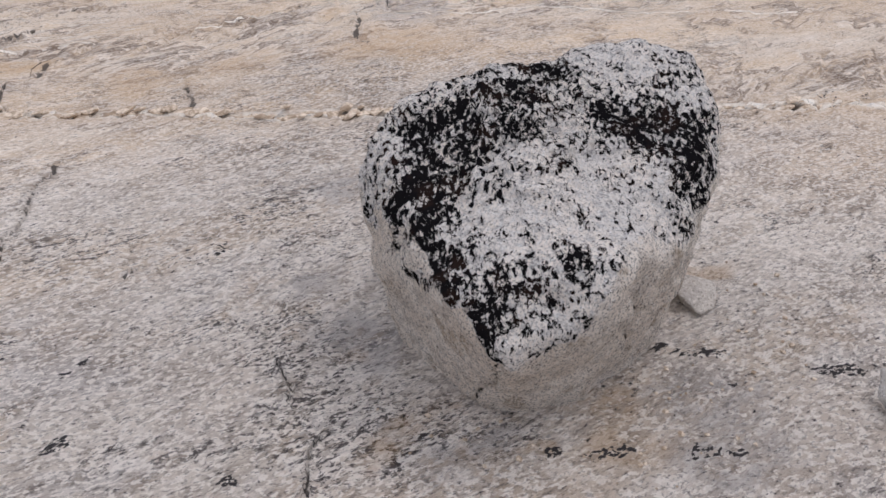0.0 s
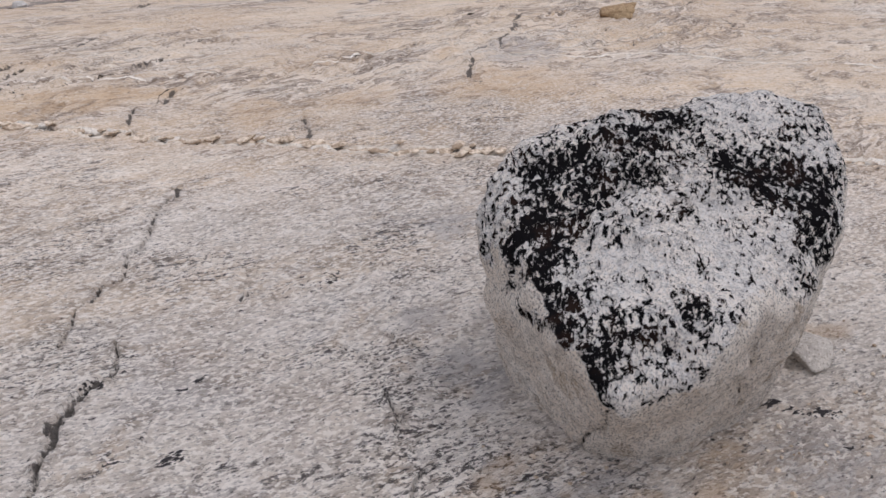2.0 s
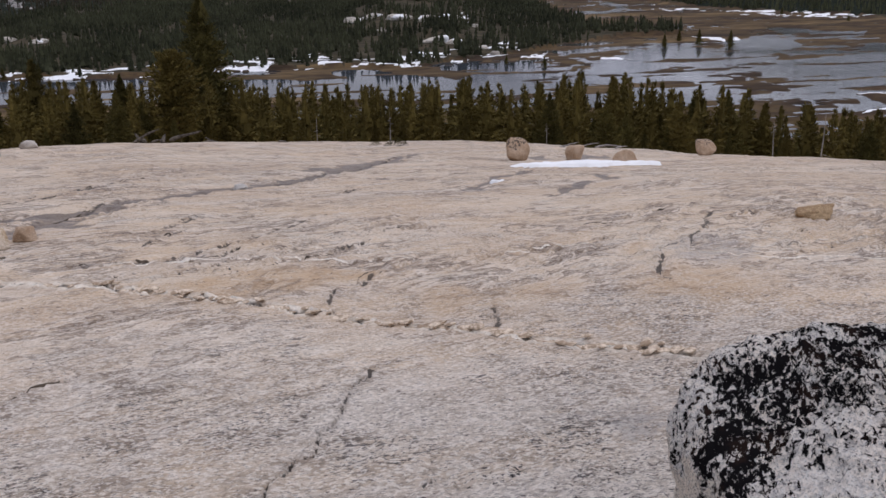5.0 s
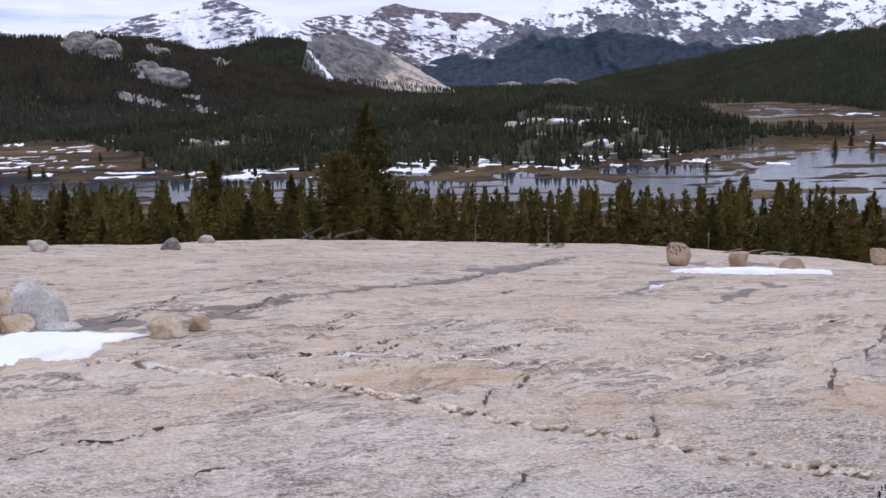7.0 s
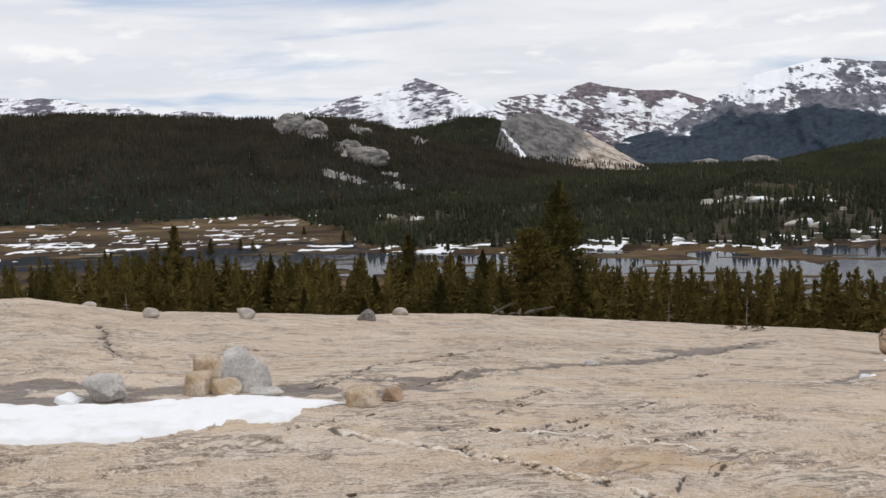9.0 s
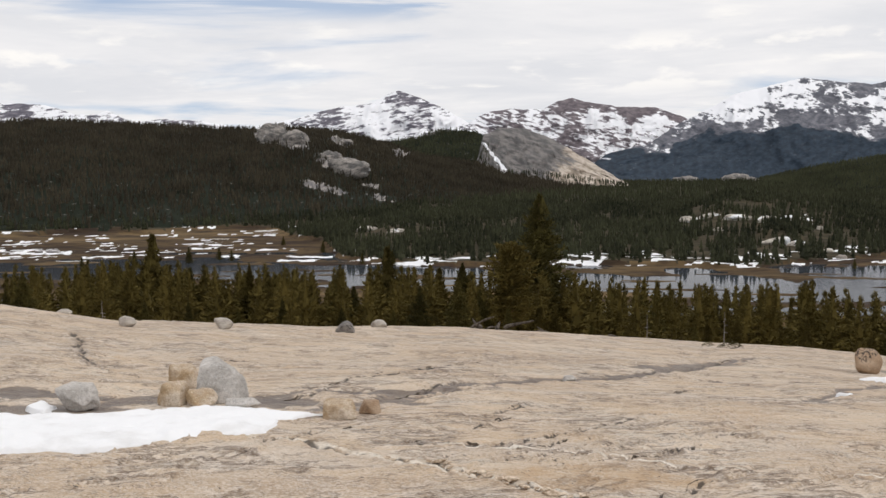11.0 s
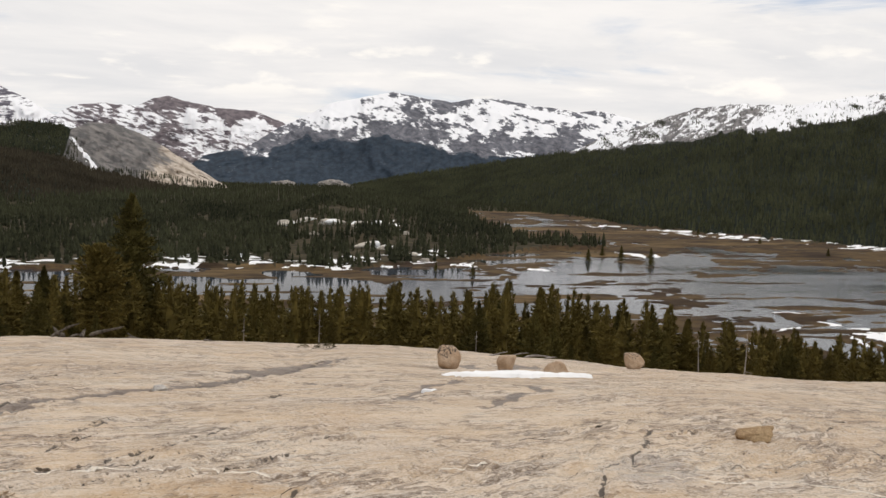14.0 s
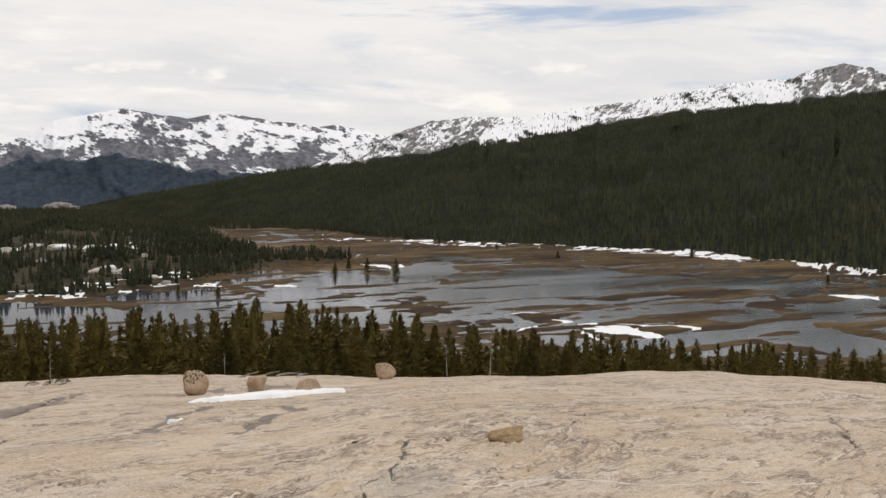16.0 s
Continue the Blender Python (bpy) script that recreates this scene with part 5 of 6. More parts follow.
def scatter_ridge(ridge, count, span, keep, power=0.62):
    b, k = rng.uniform(span[0], span[1], count), rng.random(count) ** power
    x, y, z, s, a = ridge.at(b, k)
    ok = keep(b, k, s, a)
    return x[ok], y[ok], z[ok] - 0.8


x, y, z = scatter_ridge(hill_left, 28000, (-34, 4), lambda b, k, s, a: (knob_mask(b, a + 0.10) < 0.35) | (rng.random(len(b)) < 0.12))
cone_forest("hill_forest", "dense dark conifers covering the hill", x, y, z, rng.uniform(6, 13, len(x)), TINY, 1.0, HILL_NEEDLES)
x, y, z = scatter_ridge(second, 5000, (-12, 0.5), lambda b, k, s, a: k < 2)
cone_forest("ridge_forest", "dark conifers along the ridge", x, y, z, rng.uniform(7, 13, len(x)), TINY)
x, y, z = scatter_ridge(slope_right, 46000, (12, 63), lambda b, k, s, a: (slope_paint(b, k, a + 0.12, s)[1] > 0.3) | ((rng.random(len(b)) < 0.16) & (k < 0.985) & (fbm2(b * 1.6, k * 22 + b * 0.9, 3, seed=95) > 0.0)), 0.95)
crest = np.degrees(np.arctan2(z, np.hypot(x, y))) > np.interp(np.degrees(np.arctan2(x, y)), [24, 26, 29.4, 33, 35.8, 40.4, 44.8, 49.1, 53.6, 58.4], [4, 1.9, 2.1, 2.4, 3.2, 3.9, 4.2, 4.9, 5.1, 5.3])
cone_forest("slope_forest", "unbroken conifer forest on the mountainside", x, y, z, np.where(crest, rng.uniform(4, 8, len(x)), rng.uniform(6, 13, len(x))), TINY)
x, y, z = scatter_ridge(rock_dome, 7000, (-3, 6), lambda b, k, s, a: (k < 0.15) | ((b < -2) & (k < 0.7) & (rng.random(len(b)) < 0.3)))
cone_forest("dome_foot_forest", "conifers at the foot of the granite dome", x, y, z, rng.uniform(7, 13, len(x)), TINY)
# ---------------------------------------------------------------- conifers behind the rim
def conifer(height, spread, seed, gaps=0.25, bare=0.12, broad=False, tint=0):
    """A pine with a tapered trunk and whorls of drooping boughs made of ragged sprays; its foot at the origin."""
    pick = np.random.default_rng(seed)
    root = new("pine_tree")
    # trunk
    n, sides = 9, 7
    hs = np.linspace(-0.6, height * 0.985, n)
    bend = np.cumsum(pick.normal(0, 0.012 * height / n, (n, 2)), 0)
    rad = (0.026 if broad else 0.017) * height * (1 - np.clip(hs / height, 0, 1)) ** 0.8 + 0.012
    ang = np.arange(sides) * 2 * math.pi / sides
    V = np.stack([bend[:, None, 0] + rad[:, None] * np.cos(ang), bend[:, None, 1] + rad[:, None] * np.sin(ang), np.repeat(hs[:, None], sides, 1)], -1).reshape(-1, 3)
    i = np.arange(n - 1)[:, None] * sides
    k = np.arange(sides)[None, :]
    F = np.stack([i + k, i + (k + 1) % sides, i + sides + (k + 1) % sides, i + sides + k], -1).reshape(-1, 4)
    part("trunk", mesh_from("trunk", V, F, BARK), root)
    V, F = tufted(40, 8, 30, 1.12 * spread / height, seed, bare, broad, 0.026, 0.0058)
    V2, F2 = skirts(14, 7, spread / height * (0.26 if broad else 0.36), seed + 1, 0.5, max(bare, 0.45) if broad else bare, 2.0, False, 0.03, 0.85)
    V, F = np.concatenate([V, V2]), np.concatenate([F, F2 + len(V)])
    V = V * height
    V[:, 0] += np.interp(V[:, 2], hs, bend[:, 0])
    V[:, 1] += np.interp(V[:, 2], hs, bend[:, 1])
    part("crown", mesh_from("crown", V, F, NEEDLES[tint], shade=False), root)
    return root


def snag(height, seed):
    """A dead standing trunk with broken twigs."""
    pick = random.Random(seed)
    root = new("dead_tree")
    bm = bmesh.new()

    def limb(a, b, r0, r1):
        d = Vector(b) - Vector(a)
        m = Matrix.Translation((Vector(a) + Vector(b)) / 2) @ d.to_track_quat("Z", "Y").to_matrix().to_4x4()
        bmesh.ops.create_cone(bm, cap_ends=True, segments=6, radius1=r0, radius2=r1, depth=d.length, matrix=m)
    mid = (pick.uniform(-0.05, 0.05) * height, pick.uniform(-0.05, 0.05) * height, height * 0.55)
    top = (mid[0] * 1.2, mid[1] * 1.3, height)
    limb((0, 0, -0.5), mid, 0.013 * height + 0.012, 0.009 * height)
    limb(mid, top, 0.009 * height, 0.003)
    me = bpy.data.meshes.new("trunk")
    bm.to_mesh(me)
    bm.free()
    me.materials.append(DEAD_WOOD)
    part("trunk", me, root)
    for _ in range(6):
        bm = bmesh.new()
        h = pick.uniform(0.25, 0.95)
        a, ln = pick.uniform(0, 6.28), height * 0.16 * (1.2 - h)
        p0 = Vector((mid[0] * min(1, h / 0.55), mid[1] * min(1, h / 0.55), h * height))
        limb(p0, p0 + Vector((math.cos(a) * ln, math.sin(a) * ln, pick.uniform(-0.3, 0.3) * ln)), 0.007 + 0.002 * height, 0.003)
        me = bpy.data.meshes.new("branch")
        bm.to_mesh(me)
        bm.free()
        me.materials.append(DEAD_WOOD)
        part("branch", me, root)
    return root


PINE_LABELS = ["slender dark green pine on the slope below the rim", "ragged olive-green pine on the slope below the rim"]
MODELS = []
for k, (h, sp, br, tint) in enumerate([(9, 2.4, 0.05, 0), (10, 2.4, 0.10, 1), (8, 2.4, 0.04, 1), (11, 2.8, 0.16, 0), (9, 2.0, 0.08, 0), (10, 3.1, 0.06, 1), (7, 2.0, 0.03, 0)]):
    MODELS.append((h, conifer(h, sp, 300 + k, 0.2, br, tint=tint), tint))
BROAD = (10, conifer(10, 1.9, 401, 0.5, 0.45, broad=True, tint=1), 1)
TALL = (12, conifer(12, 4.0, 402, 0.2, 0.12), 0)
THIN = (10, conifer(10, 1.15, 403, 0.3, 0.30, tint=1), 1)
USED = set()


def plant(model, bearing, reach, height, turn, label=""):
    x, y = plan(bearing, reach)
    z = float(np.maximum(dome_height(np.array([x]), np.array([y]))[0], VALLEY))
    s = height / model[0]
    m = Matrix.LocRotScale((x, y, z), Euler((0, 0, turn)), (s, s, s))
    if model[1] in USED:
        ob = copy_thing(model[1], m)
    else:
        USED.add(model[1])
        ob = model[1]
        ob.matrix_basis = m
    return tagged(ob, label or PINE_LABELS[model[2]], "pine tree", "pines below the rim")


def foot(bearing, reach):
    x, y = plan(bearing, reach)
    return float(np.maximum(dome_height(np.array([x]), np.array([y]))[0], VALLEY))


def tall_enough(bearing, reach, top_angle):
    """Height of a tree whose tip stands at an angle above the standpoint's eye level."""
    return 1.6 + reach * math.tan(radians(top_angle)) - foot(bearing, reach)


# single trees that stand out: model, bearing, reach, angle of the tip
M = MODELS
SPECIMENS = [(TALL, 0.85, 50, -1.35, "tall dark pine with a dense crown above its neighbours"), (BROAD, -0.95, 40, -4.2, "broad olive pine with an orange trunk"), (M[5], -21.7, 55, -3.3, "broad olive-brown pine rising above the thicket"), (M[0], -19.7, 47, -5.3, ""), (THIN, -16.4, 48, -5.2, ""), (M[2], -15.3, 44, -5.7, ""), (M[1], -12.8, 46, -5.8, ""),
             (M[4], -11.2, 45, -5.7, ""), (M[5], -8.3, 54, -3.4, "tall olive pine standing above the thicket"), (THIN, -6.3, 46, -5.8, ""), (M[0], -5.3, 44, -5.9, ""), (M[3], -3.9, 47, -5.4, ""), (M[1], -2.6, 46, -5.3, ""), (M[2], 1.7, 44, -5.6, ""), (M[5], 3.3, 45, -5.9, ""), (M[1], 6.9, 43, -6.4, ""), (M[4], 8.6, 43, -6.2, "")]
SPECIMENS += [(THIN, 10.4, 36, -6.4, "slender pine with a bare grey trunk"), (M[5], 16.0, 45, -6.2, ""), (M[2], 17.2, 43, -6.8, ""), (M[0], 19.9, 44, -6.8, ""), (M[3], 20.9, 47, -5.4, ""), (M[1], 22.8, 48, -5.4, ""), (THIN, 23.8, 48, -3.7, "tall pine with a thin pale top"), (M[3], 23.6, 49, -4.6, ""), (M[4], 23.4, 46, -5.2, ""), (M[5], 24.5, 47, -5.4, ""), (M[4], 26.4, 46, -6.5, ""), (M[3], 29.8, 50, -5.5, "dark pointed pine standing clear of the others"),
              (M[6], 31.0, 44, -7.0, ""), (M[2], 32.0, 45, -7.0, ""), (M[5], 33.0, 46, -7.1, ""), (M[0], 34.8, 46, -7.7, ""), (M[1], 36.3, 46, -8.1, ""), (M[6], 37.6, 46, -7.7, ""), (M[6], 47.6, 60, -7.7, ""), (M[4], 46.0, 58, -8.1, ""), (M[2], 52.5, 60, -8.2, "")]
for model, b, reach, tip, label in SPECIMENS:
    plant(model, b, reach, tall_enough(b, reach, tip + 0.3), b * 0.7, label)
pick = random.Random(77)
LINE = ([-40, -28, -22, -18, -10, -4, 4, 8, 12, 16, 19, 23, 28, 31, 34, 37, 40, 46, 52, 60, 70], [-4.7, -4.7, -4.4, -5.0, -5.2, -5.3, -5.8, -6.0, -6.3, -5.9, -6.4, -5.6, -6.2, -6.6, -7.0, -7.4, -7.7, -8.1, -8.2, -8.3, -8.3])
for k in range(235):
    b = -36 + 100 * (k + pick.random()) / 235
    R = float(rim_of(np.array([b]))[0][0])
    reach = R + 12 + 60 * pick.random() ** 1.2
    tip = float(np.interp(b, *LINE)) - abs(pick.gauss(0, 0.7)) + 0.3 + (0.5 if pick.random() < 0.12 else 0)
    h = tall_enough(b, reach, tip)
    if h > 1.6:
        plant(MODELS[pick.randrange(7)], b, reach, min(h, 19), pick.uniform(0, 6.28))
for b, reach, tip in [(11.2, 21.3, -7.7), (6.9, 24.5, -8.0), (20.6, 26, -8.6), (33.6, 25, -8.4), (-24.6, 28, -6.6), (36.0, 27, -7.9)]:
    h = tall_enough(b, reach, tip)
    x, y = plan(b, reach)
    ob = snag(h, int(b * 10))
    ob.matrix_basis = pose(x, y, foot(b, reach), 0, 0, b * 20)
    tagged(ob, "bleached dead trunk standing at the edge of the rock", "dead tree", "dead trunks at the rim")

# young growth that closes the wood between the larger pines
b = rng.uniform(-36, 64, 1150)
R = rim_of(b)[0]
r = R + 20 + 75 * rng.random(len(b))
x, y = plan(b, r)
z = np.maximum(dome_height(x, y), VALLEY)
tip = np.interp(b, *LINE) - np.abs(rng.normal(0, 0.75, len(b))) + 0.2
h = np.minimum(1.6 + r * np.tan(np.radians(tip)) - z, rng.uniform(6, 17, len(b)))
ok = h > 1.2
cone_forest("thicket", "dense thicket of young olive-green conifers below the rim", x[ok], y[ok], z[ok], h[ok], YOUNG, 1.0, NEEDLES[1])


# single trees out on the meadow
LONE = conifer(10, 2.9, 450, 0.1, 0.03)
LONE_SPOTS = [(31.0, 690, 13), (29.3, 720, 12), (28.2, 760, 9), (27.4, 700, 10), (20.6, 560, 7), (-19.6, 640, 11), (-17.9, 660, 9), (-17.2, 650, 8), (-22.6, 660, 9), (-11.9, 700, 9), (-14.2, 780, 8), (40.6, 870, 8), (48.3, 880, 12), (-25.4, 640, 7), (37.0, 1010, 8), (55.6, 640, 7), (18.4, 585, 6), (-7.8, 590, 10), (33.6, 1150, 9), (-9.6, 600, 8)]
for k, (bb, rr, hh) in enumerate(LONE_SPOTS):
    xx, yy = plan(bb, rr)
    m = Matrix.LocRotScale((float(xx), float(yy), VALLEY - 0.2), Euler((0, 0, k)), (hh / 10,) * 3)
    ob = LONE if k == 0 else copy_thing(LONE, m)
    ob.matrix_basis = m
    tagged(ob, "lone dark conifer standing in the flooded meadow", "pine tree", "trees on the meadow")


# ---------------------------------------------------------------- boulders
def ball(level):
    bm = bmesh.new()
    bmesh.ops.create_icosphere(bm, subdivisions=level, radius=1.0)
    bm.verts.ensure_lookup_table()
    v = np.array([p.co[:] for p in bm.verts])
    f = np.array([[p.index for p in q.verts] for q in bm.faces])
    bm.free()
    return v, f


def hewn(directions, planes, hardness):
    """Distance from the middle to a rounded block bounded by planes (nx, ny, nz, distance)."""
    total = np.zeros(len(directions))
    for nx, ny, nz, d in planes:
        n = np.array((nx, ny, nz)) / math.sqrt(nx * nx + ny * ny + nz * nz)
        total += np.maximum(directions @ n, 0.0) ** hardness / d ** hardness
    return np.maximum(total, 1e-9) ** (-1 / hardness)


def stone_mesh(name, size, mat, seed, level=4, hardness=7, faces=11, rough=0.05, sink=0.06, cut=None):
    """A weathered stone: random hewn planes, scaled to size, its lowest part cut flat a little below zero."""
    pick = random.Random(seed)
    v, f = ball(level)
    planes = [(0, 0, -1, 0.80), (0, 0, 1, 0.93)]
    for k in range(faces):
        a, t = k * 2.399 + pick.uniform(-0.4, 0.4), pick.uniform(-0.75, 0.85)
        c = math.sqrt(1 - t * t)
        planes.append((c * math.cos(a), c * math.sin(a), t, pick.uniform(0.80, 1.0)))
    p = v * hewn(v, cut or planes, hardness)[:, None]
    p = p * (1 + rough * fbm3(v * 2.1 + seed, 4, 0.55, seed))[:, None]
    lo, hi = p.min(0), p.max(0)
    p = (p - (lo + hi) / 2) / (hi - lo) * np.array(size)
    p[:, 2] += size[2] * (0.5 - sink)
    return mesh_from(name, p, f, mat)


def set_stone(name, label, me, x, y, turn=0, tip=(0, 0), lift=0.0, group="", category="boulder"):
    ob = part(name, me)
    ob.matrix_basis = pose(x, y, height_at(x, y) + lift, tip[0], tip[1], turn)
    return tagged(ob, label, category, group)


TAN_ROCK = boulder_rock("tan_granite", (0.37, 0.255, 0.165), (0.50, 0.375, 0.27), 0.17, 0.25, 1.5)
GREY_ROCK = boulder_rock("grey_granite", (0.46, 0.43, 0.395), (0.62, 0.58, 0.54), 0.0, 0)
OCHRE_ROCK = boulder_rock("ochre_granite", (0.42, 0.295, 0.175), (0.60, 0.50, 0.40), 0.0, 0)
PALE_ROCK = boulder_rock("pale_granite", (0.40, 0.36, 0.32), (0.52, 0.47, 0.41), 0.0, 0)
BROWN_ROCK = boulder_rock("brown_granite", (0.29, 0.19, 0.105), (0.46, 0.335, 0.20), 0.0, 0)
DARK_ROCK = boulder_rock("dark_granite", (0.20, 0.185, 0.175), (0.30, 0.275, 0.25), 0.12, 0.0, 1.5)


def great_boulder():
    """The lichen-covered erratic: x to its right, y away, z up; a sloping top over undercut sides that meet in a point."""
    v, f = ball(7)
    top = [(0.1, -0.35, 0.93, 0.283), (-0.5, 0.51, 0.7, 0.346), (-0.17, -0.48, 0.86, 0.308), (0.27, 0.7, 0.67, 0.453), (-0.2, 0.39, 0.9, 0.356), (0.09, 0.51, 0.86, 0.406),
           (0.68, -0.47, 0.56, 0.417), (-0.86, 0.37, 0.35, 0.388), (-0.77, -0.56, 0.32, 0.448), (-0.1, -0.74, 0.66, 0.438), (0.11, 0.0, 0.99, 0.354)]
    flanks = [(-0.01, 0.05, -1.0, 0.399), (-0.95, 0.32, -0.01, 0.385), (-0.05, 1.0, -0.03, 0.414), (-0.98, 0.01, -0.19, 0.413), (-0.75, -0.59, -0.28, 0.443), (0.97, -0.12, -0.2, 0.395),
              (0.72, -0.59, -0.36, 0.423), (0.82, 0.57, 0.01, 0.471), (0.87, 0.33, -0.37, 0.484), (0.96, 0.26, 0.1, 0.458), (0.89, -0.41, -0.2, 0.411), (0.38, -0.79, -0.49, 0.505),
              (-0.2, -0.81, -0.56, 0.547), (-0.82, -0.57, 0.01, 0.453), (0.7, -0.71, -0.04, 0.485), (0.22, -0.22, -0.95, 0.464)]

    def nearest(planes):
        r = np.full(len(v), 9.0)
        for nx, ny, nz, d in planes:
            facing = (v @ np.array((nx, ny, nz))) / math.sqrt(nx * nx + ny * ny + nz * nz)
            r = np.minimum(r, np.where(facing > 0.02, d / np.maximum(facing, 0.02), 9.0))
        return r
    upper, lower = nearest(top), nearest(flanks)
    r = np.minimum(upper, lower)
    edges = np.unique(np.sort(np.concatenate([f[:, [0, 1]], f[:, [1, 2]], f[:, [2, 0]]]), 1), axis=0)
    count = np.bincount(edges.ravel(), minlength=len(v))
    cover = np.clip((np.minimum(lower, 2) - np.minimum(upper, 2)) * 8, -1, 1)
    for turn in range(16):
        total = np.bincount(edges[:, 0], r[edges[:, 1]], len(v)) + np.bincount(edges[:, 1], r[edges[:, 0]], len(v))
        r = 0.4 * r + 0.6 * total / count
    p = 1.03 * v * r[:, None]

    def dent(x, y, z, a, b, c):
        return np.exp(-(((p - np.array((x, y, z))) / np.array((a, b, c))) ** 2).sum(1))

    def blob(x, y, q):
        return np.exp(-((p[:, 0] - x) ** 2 + (p[:, 1] - y) ** 2) / (q * q))
    cap = smooth(cover + 0.5 * blob(-0.05, -0.64, 0.10) - 0.8 * blob(0.30, -0.47, 0.08) + 0.30 * fbm3(v * 6.0, 4, 0.6, 31), -0.45, 0.45)
    rise = 0.045 * dent(0.27, 0.20, 0.33, 0.13, 0.10, 0.07) - 0.022 * dent(0.02, 0.08, 0.33, 0.11, 0.10, 0.1) - 0.020 * dent(-0.19, -0.33, 0.14, 0.035, 0.12, 0.10)
    rise = rise - 0.022 * dent(0.25, -0.33, 0.15, 0.10, 0.10, 0.1) + 0.020 * dent(0.05, -0.50, 0.08, 0.14, 0.06, 0.1) - 0.035 * dent(0.225, -0.48, 0.02, 0.05, 0.05, 0.05)
    rise = rise - 0.020 * dent(-0.40, -0.18, -0.02, 0.05, 0.08, 0.05) + 0.015 * dent(-0.06, -0.60, -0.09, 0.06, 0.06, 0.06)
    chipped = fbm3(p * 9.0, 3, 0.5, 12) * 2.2
    chipped = (np.floor(chipped) + smooth(chipped - np.floor(chipped), 0.35, 0.65)) / 2.2
    rise = rise + 0.012 * fbm3(v * 2.6, 3, 0.5, 5) + 0.010 * chipped * (1 - cap) + 0.009 * fbm3(v * 9.0, 4, 0.6, 6) + 0.012 * cap * fbm3(v * 14.0, 3, 0.6, 8)
    p = p + v * rise[:, None]
    dense = 0.34 + 0.36 * blob(-0.27, -0.22, 0.13) + 0.36 * blob(-0.30, -0.36, 0.09) + 0.30 * blob(-0.20, -0.14, 0.09) + 0.40 * blob(-0.21, -0.50, 0.08) + 0.40 * blob(-0.13, -0.57, 0.07) + 0.30 * blob(-0.12, -0.14, 0.09) + 0.34 * blob(-0.03, 0.04, 0.14)
    dense = dense + 0.36 * blob(0.19, -0.09, 0.10) + 0.40 * blob(0.31, -0.11, 0.12) + 0.34 * blob(0.36, -0.20, 0.08) + 0.28 * blob(0.09, -0.49, 0.06) + 0.5 * blob(0.22, -0.48, 0.05) + 0.25 * blob(-0.01, -0.54, 0.08) + 0.3 * blob(0.36, 0.16, 0.07)
    dense = dense - 0.25 * blob(-0.05, -0.30, 0.10) - 0.28 * blob(0.06, -0.38, 0.12) - 0.30 * blob(0.25, -0.36, 0.09) - 0.2 * blob(-0.10, -0.40, 0.07) - 0.35 * blob(0.27, 0.20, 0.10) - 0.25 * blob(-0.02, -0.64, 0.05) - 0.2 * blob(0.22, -0.24, 0.09)
    dense = np.clip(dense, 0.30, 0.72)
    # two splits in the flank
    split = np.full(len(p), 1.0)
    for line in ([(0.215, -0.47, 0.0), (0.225, -0.42, -0.06), (0.20, -0.36, -0.13), (0.215, -0.30, -0.24), (0.20, -0.27, -0.32)], [(-0.05, -0.64, -0.04), (-0.085, -0.60, -0.10), (-0.085, -0.54, -0.20), (-0.13, -0.46, -0.28), (-0.14, -0.40, -0.38)]):
        for q0, q1 in zip(line, line[1:]):
            q0, q1 = np.array(q0), np.array(q1)
            t = np.clip(((p - q0) @ (q1 - q0)) / ((q1 - q0) @ (q1 - q0)), 0, 1)
            d = p - q0 - t[:, None] * (q1 - q0)
            split = np.minimum(split, np.linalg.norm(d - (d * v).sum(1)[:, None] * v, axis=1) + 9 * (v @ q0 < 0))
    p = p - v * (0.008 * smooth(-split, -0.012, -0.003))[:, None]
    return mesh_from("lichen_boulder", p, f, erratic_rock(), dict(cap=cap, dense=dense, split=split))


ERRATIC = part("lichen_boulder", great_boulder())
ERRATIC.matrix_basis = pose(1.429, 1.810, 0.4525, 0, 0, -37)
tagged(ERRATIC, "large pale granite boulder crusted with black lichen, standing on the slab", "boulder")

# an upright wedge: steep on one side, sloping down the other
WEDGE = [(-1, 0, 0.10, 0.66), (0.60, 0.1, 0.78, 0.74), (-0.15, -0.2, 0.97, 0.80), (0.05, -1, 0.22, 0.70), (0, 1, 0.1, 0.75), (1, -0.2, 0.15, 0.86), (0, 0, -1, 0.8), (-0.6, -0.7, 0.3, 0.80), (0.7, -0.6, 0.3, 0.86)]
BLOCK = [(-1, 0.1, 0.05, 0.75), (0.1, -0.25, 0.96, 0.62), (0.75, -0.5, 0.42, 0.72), (-0.35, -0.92, 0.1, 0.68), (0.9, 0.3, -0.1, 0.85), (0, 1, 0.1, 0.75), (0, 0, -1, 0.7)]
FLAG = [(0.1, 0, 1, 0.50), (0, 0.1, -1, 0.45), (-1, 0.2, 0.3, 0.9), (1, -0.1, -0.4, 0.88), (0.1, -1, 0.25, 0.62), (0, 1, 0, 0.6), (-0.7, -0.7, -0.5, 0.72), (0.7, -0.6, 0.4, 0.8)]
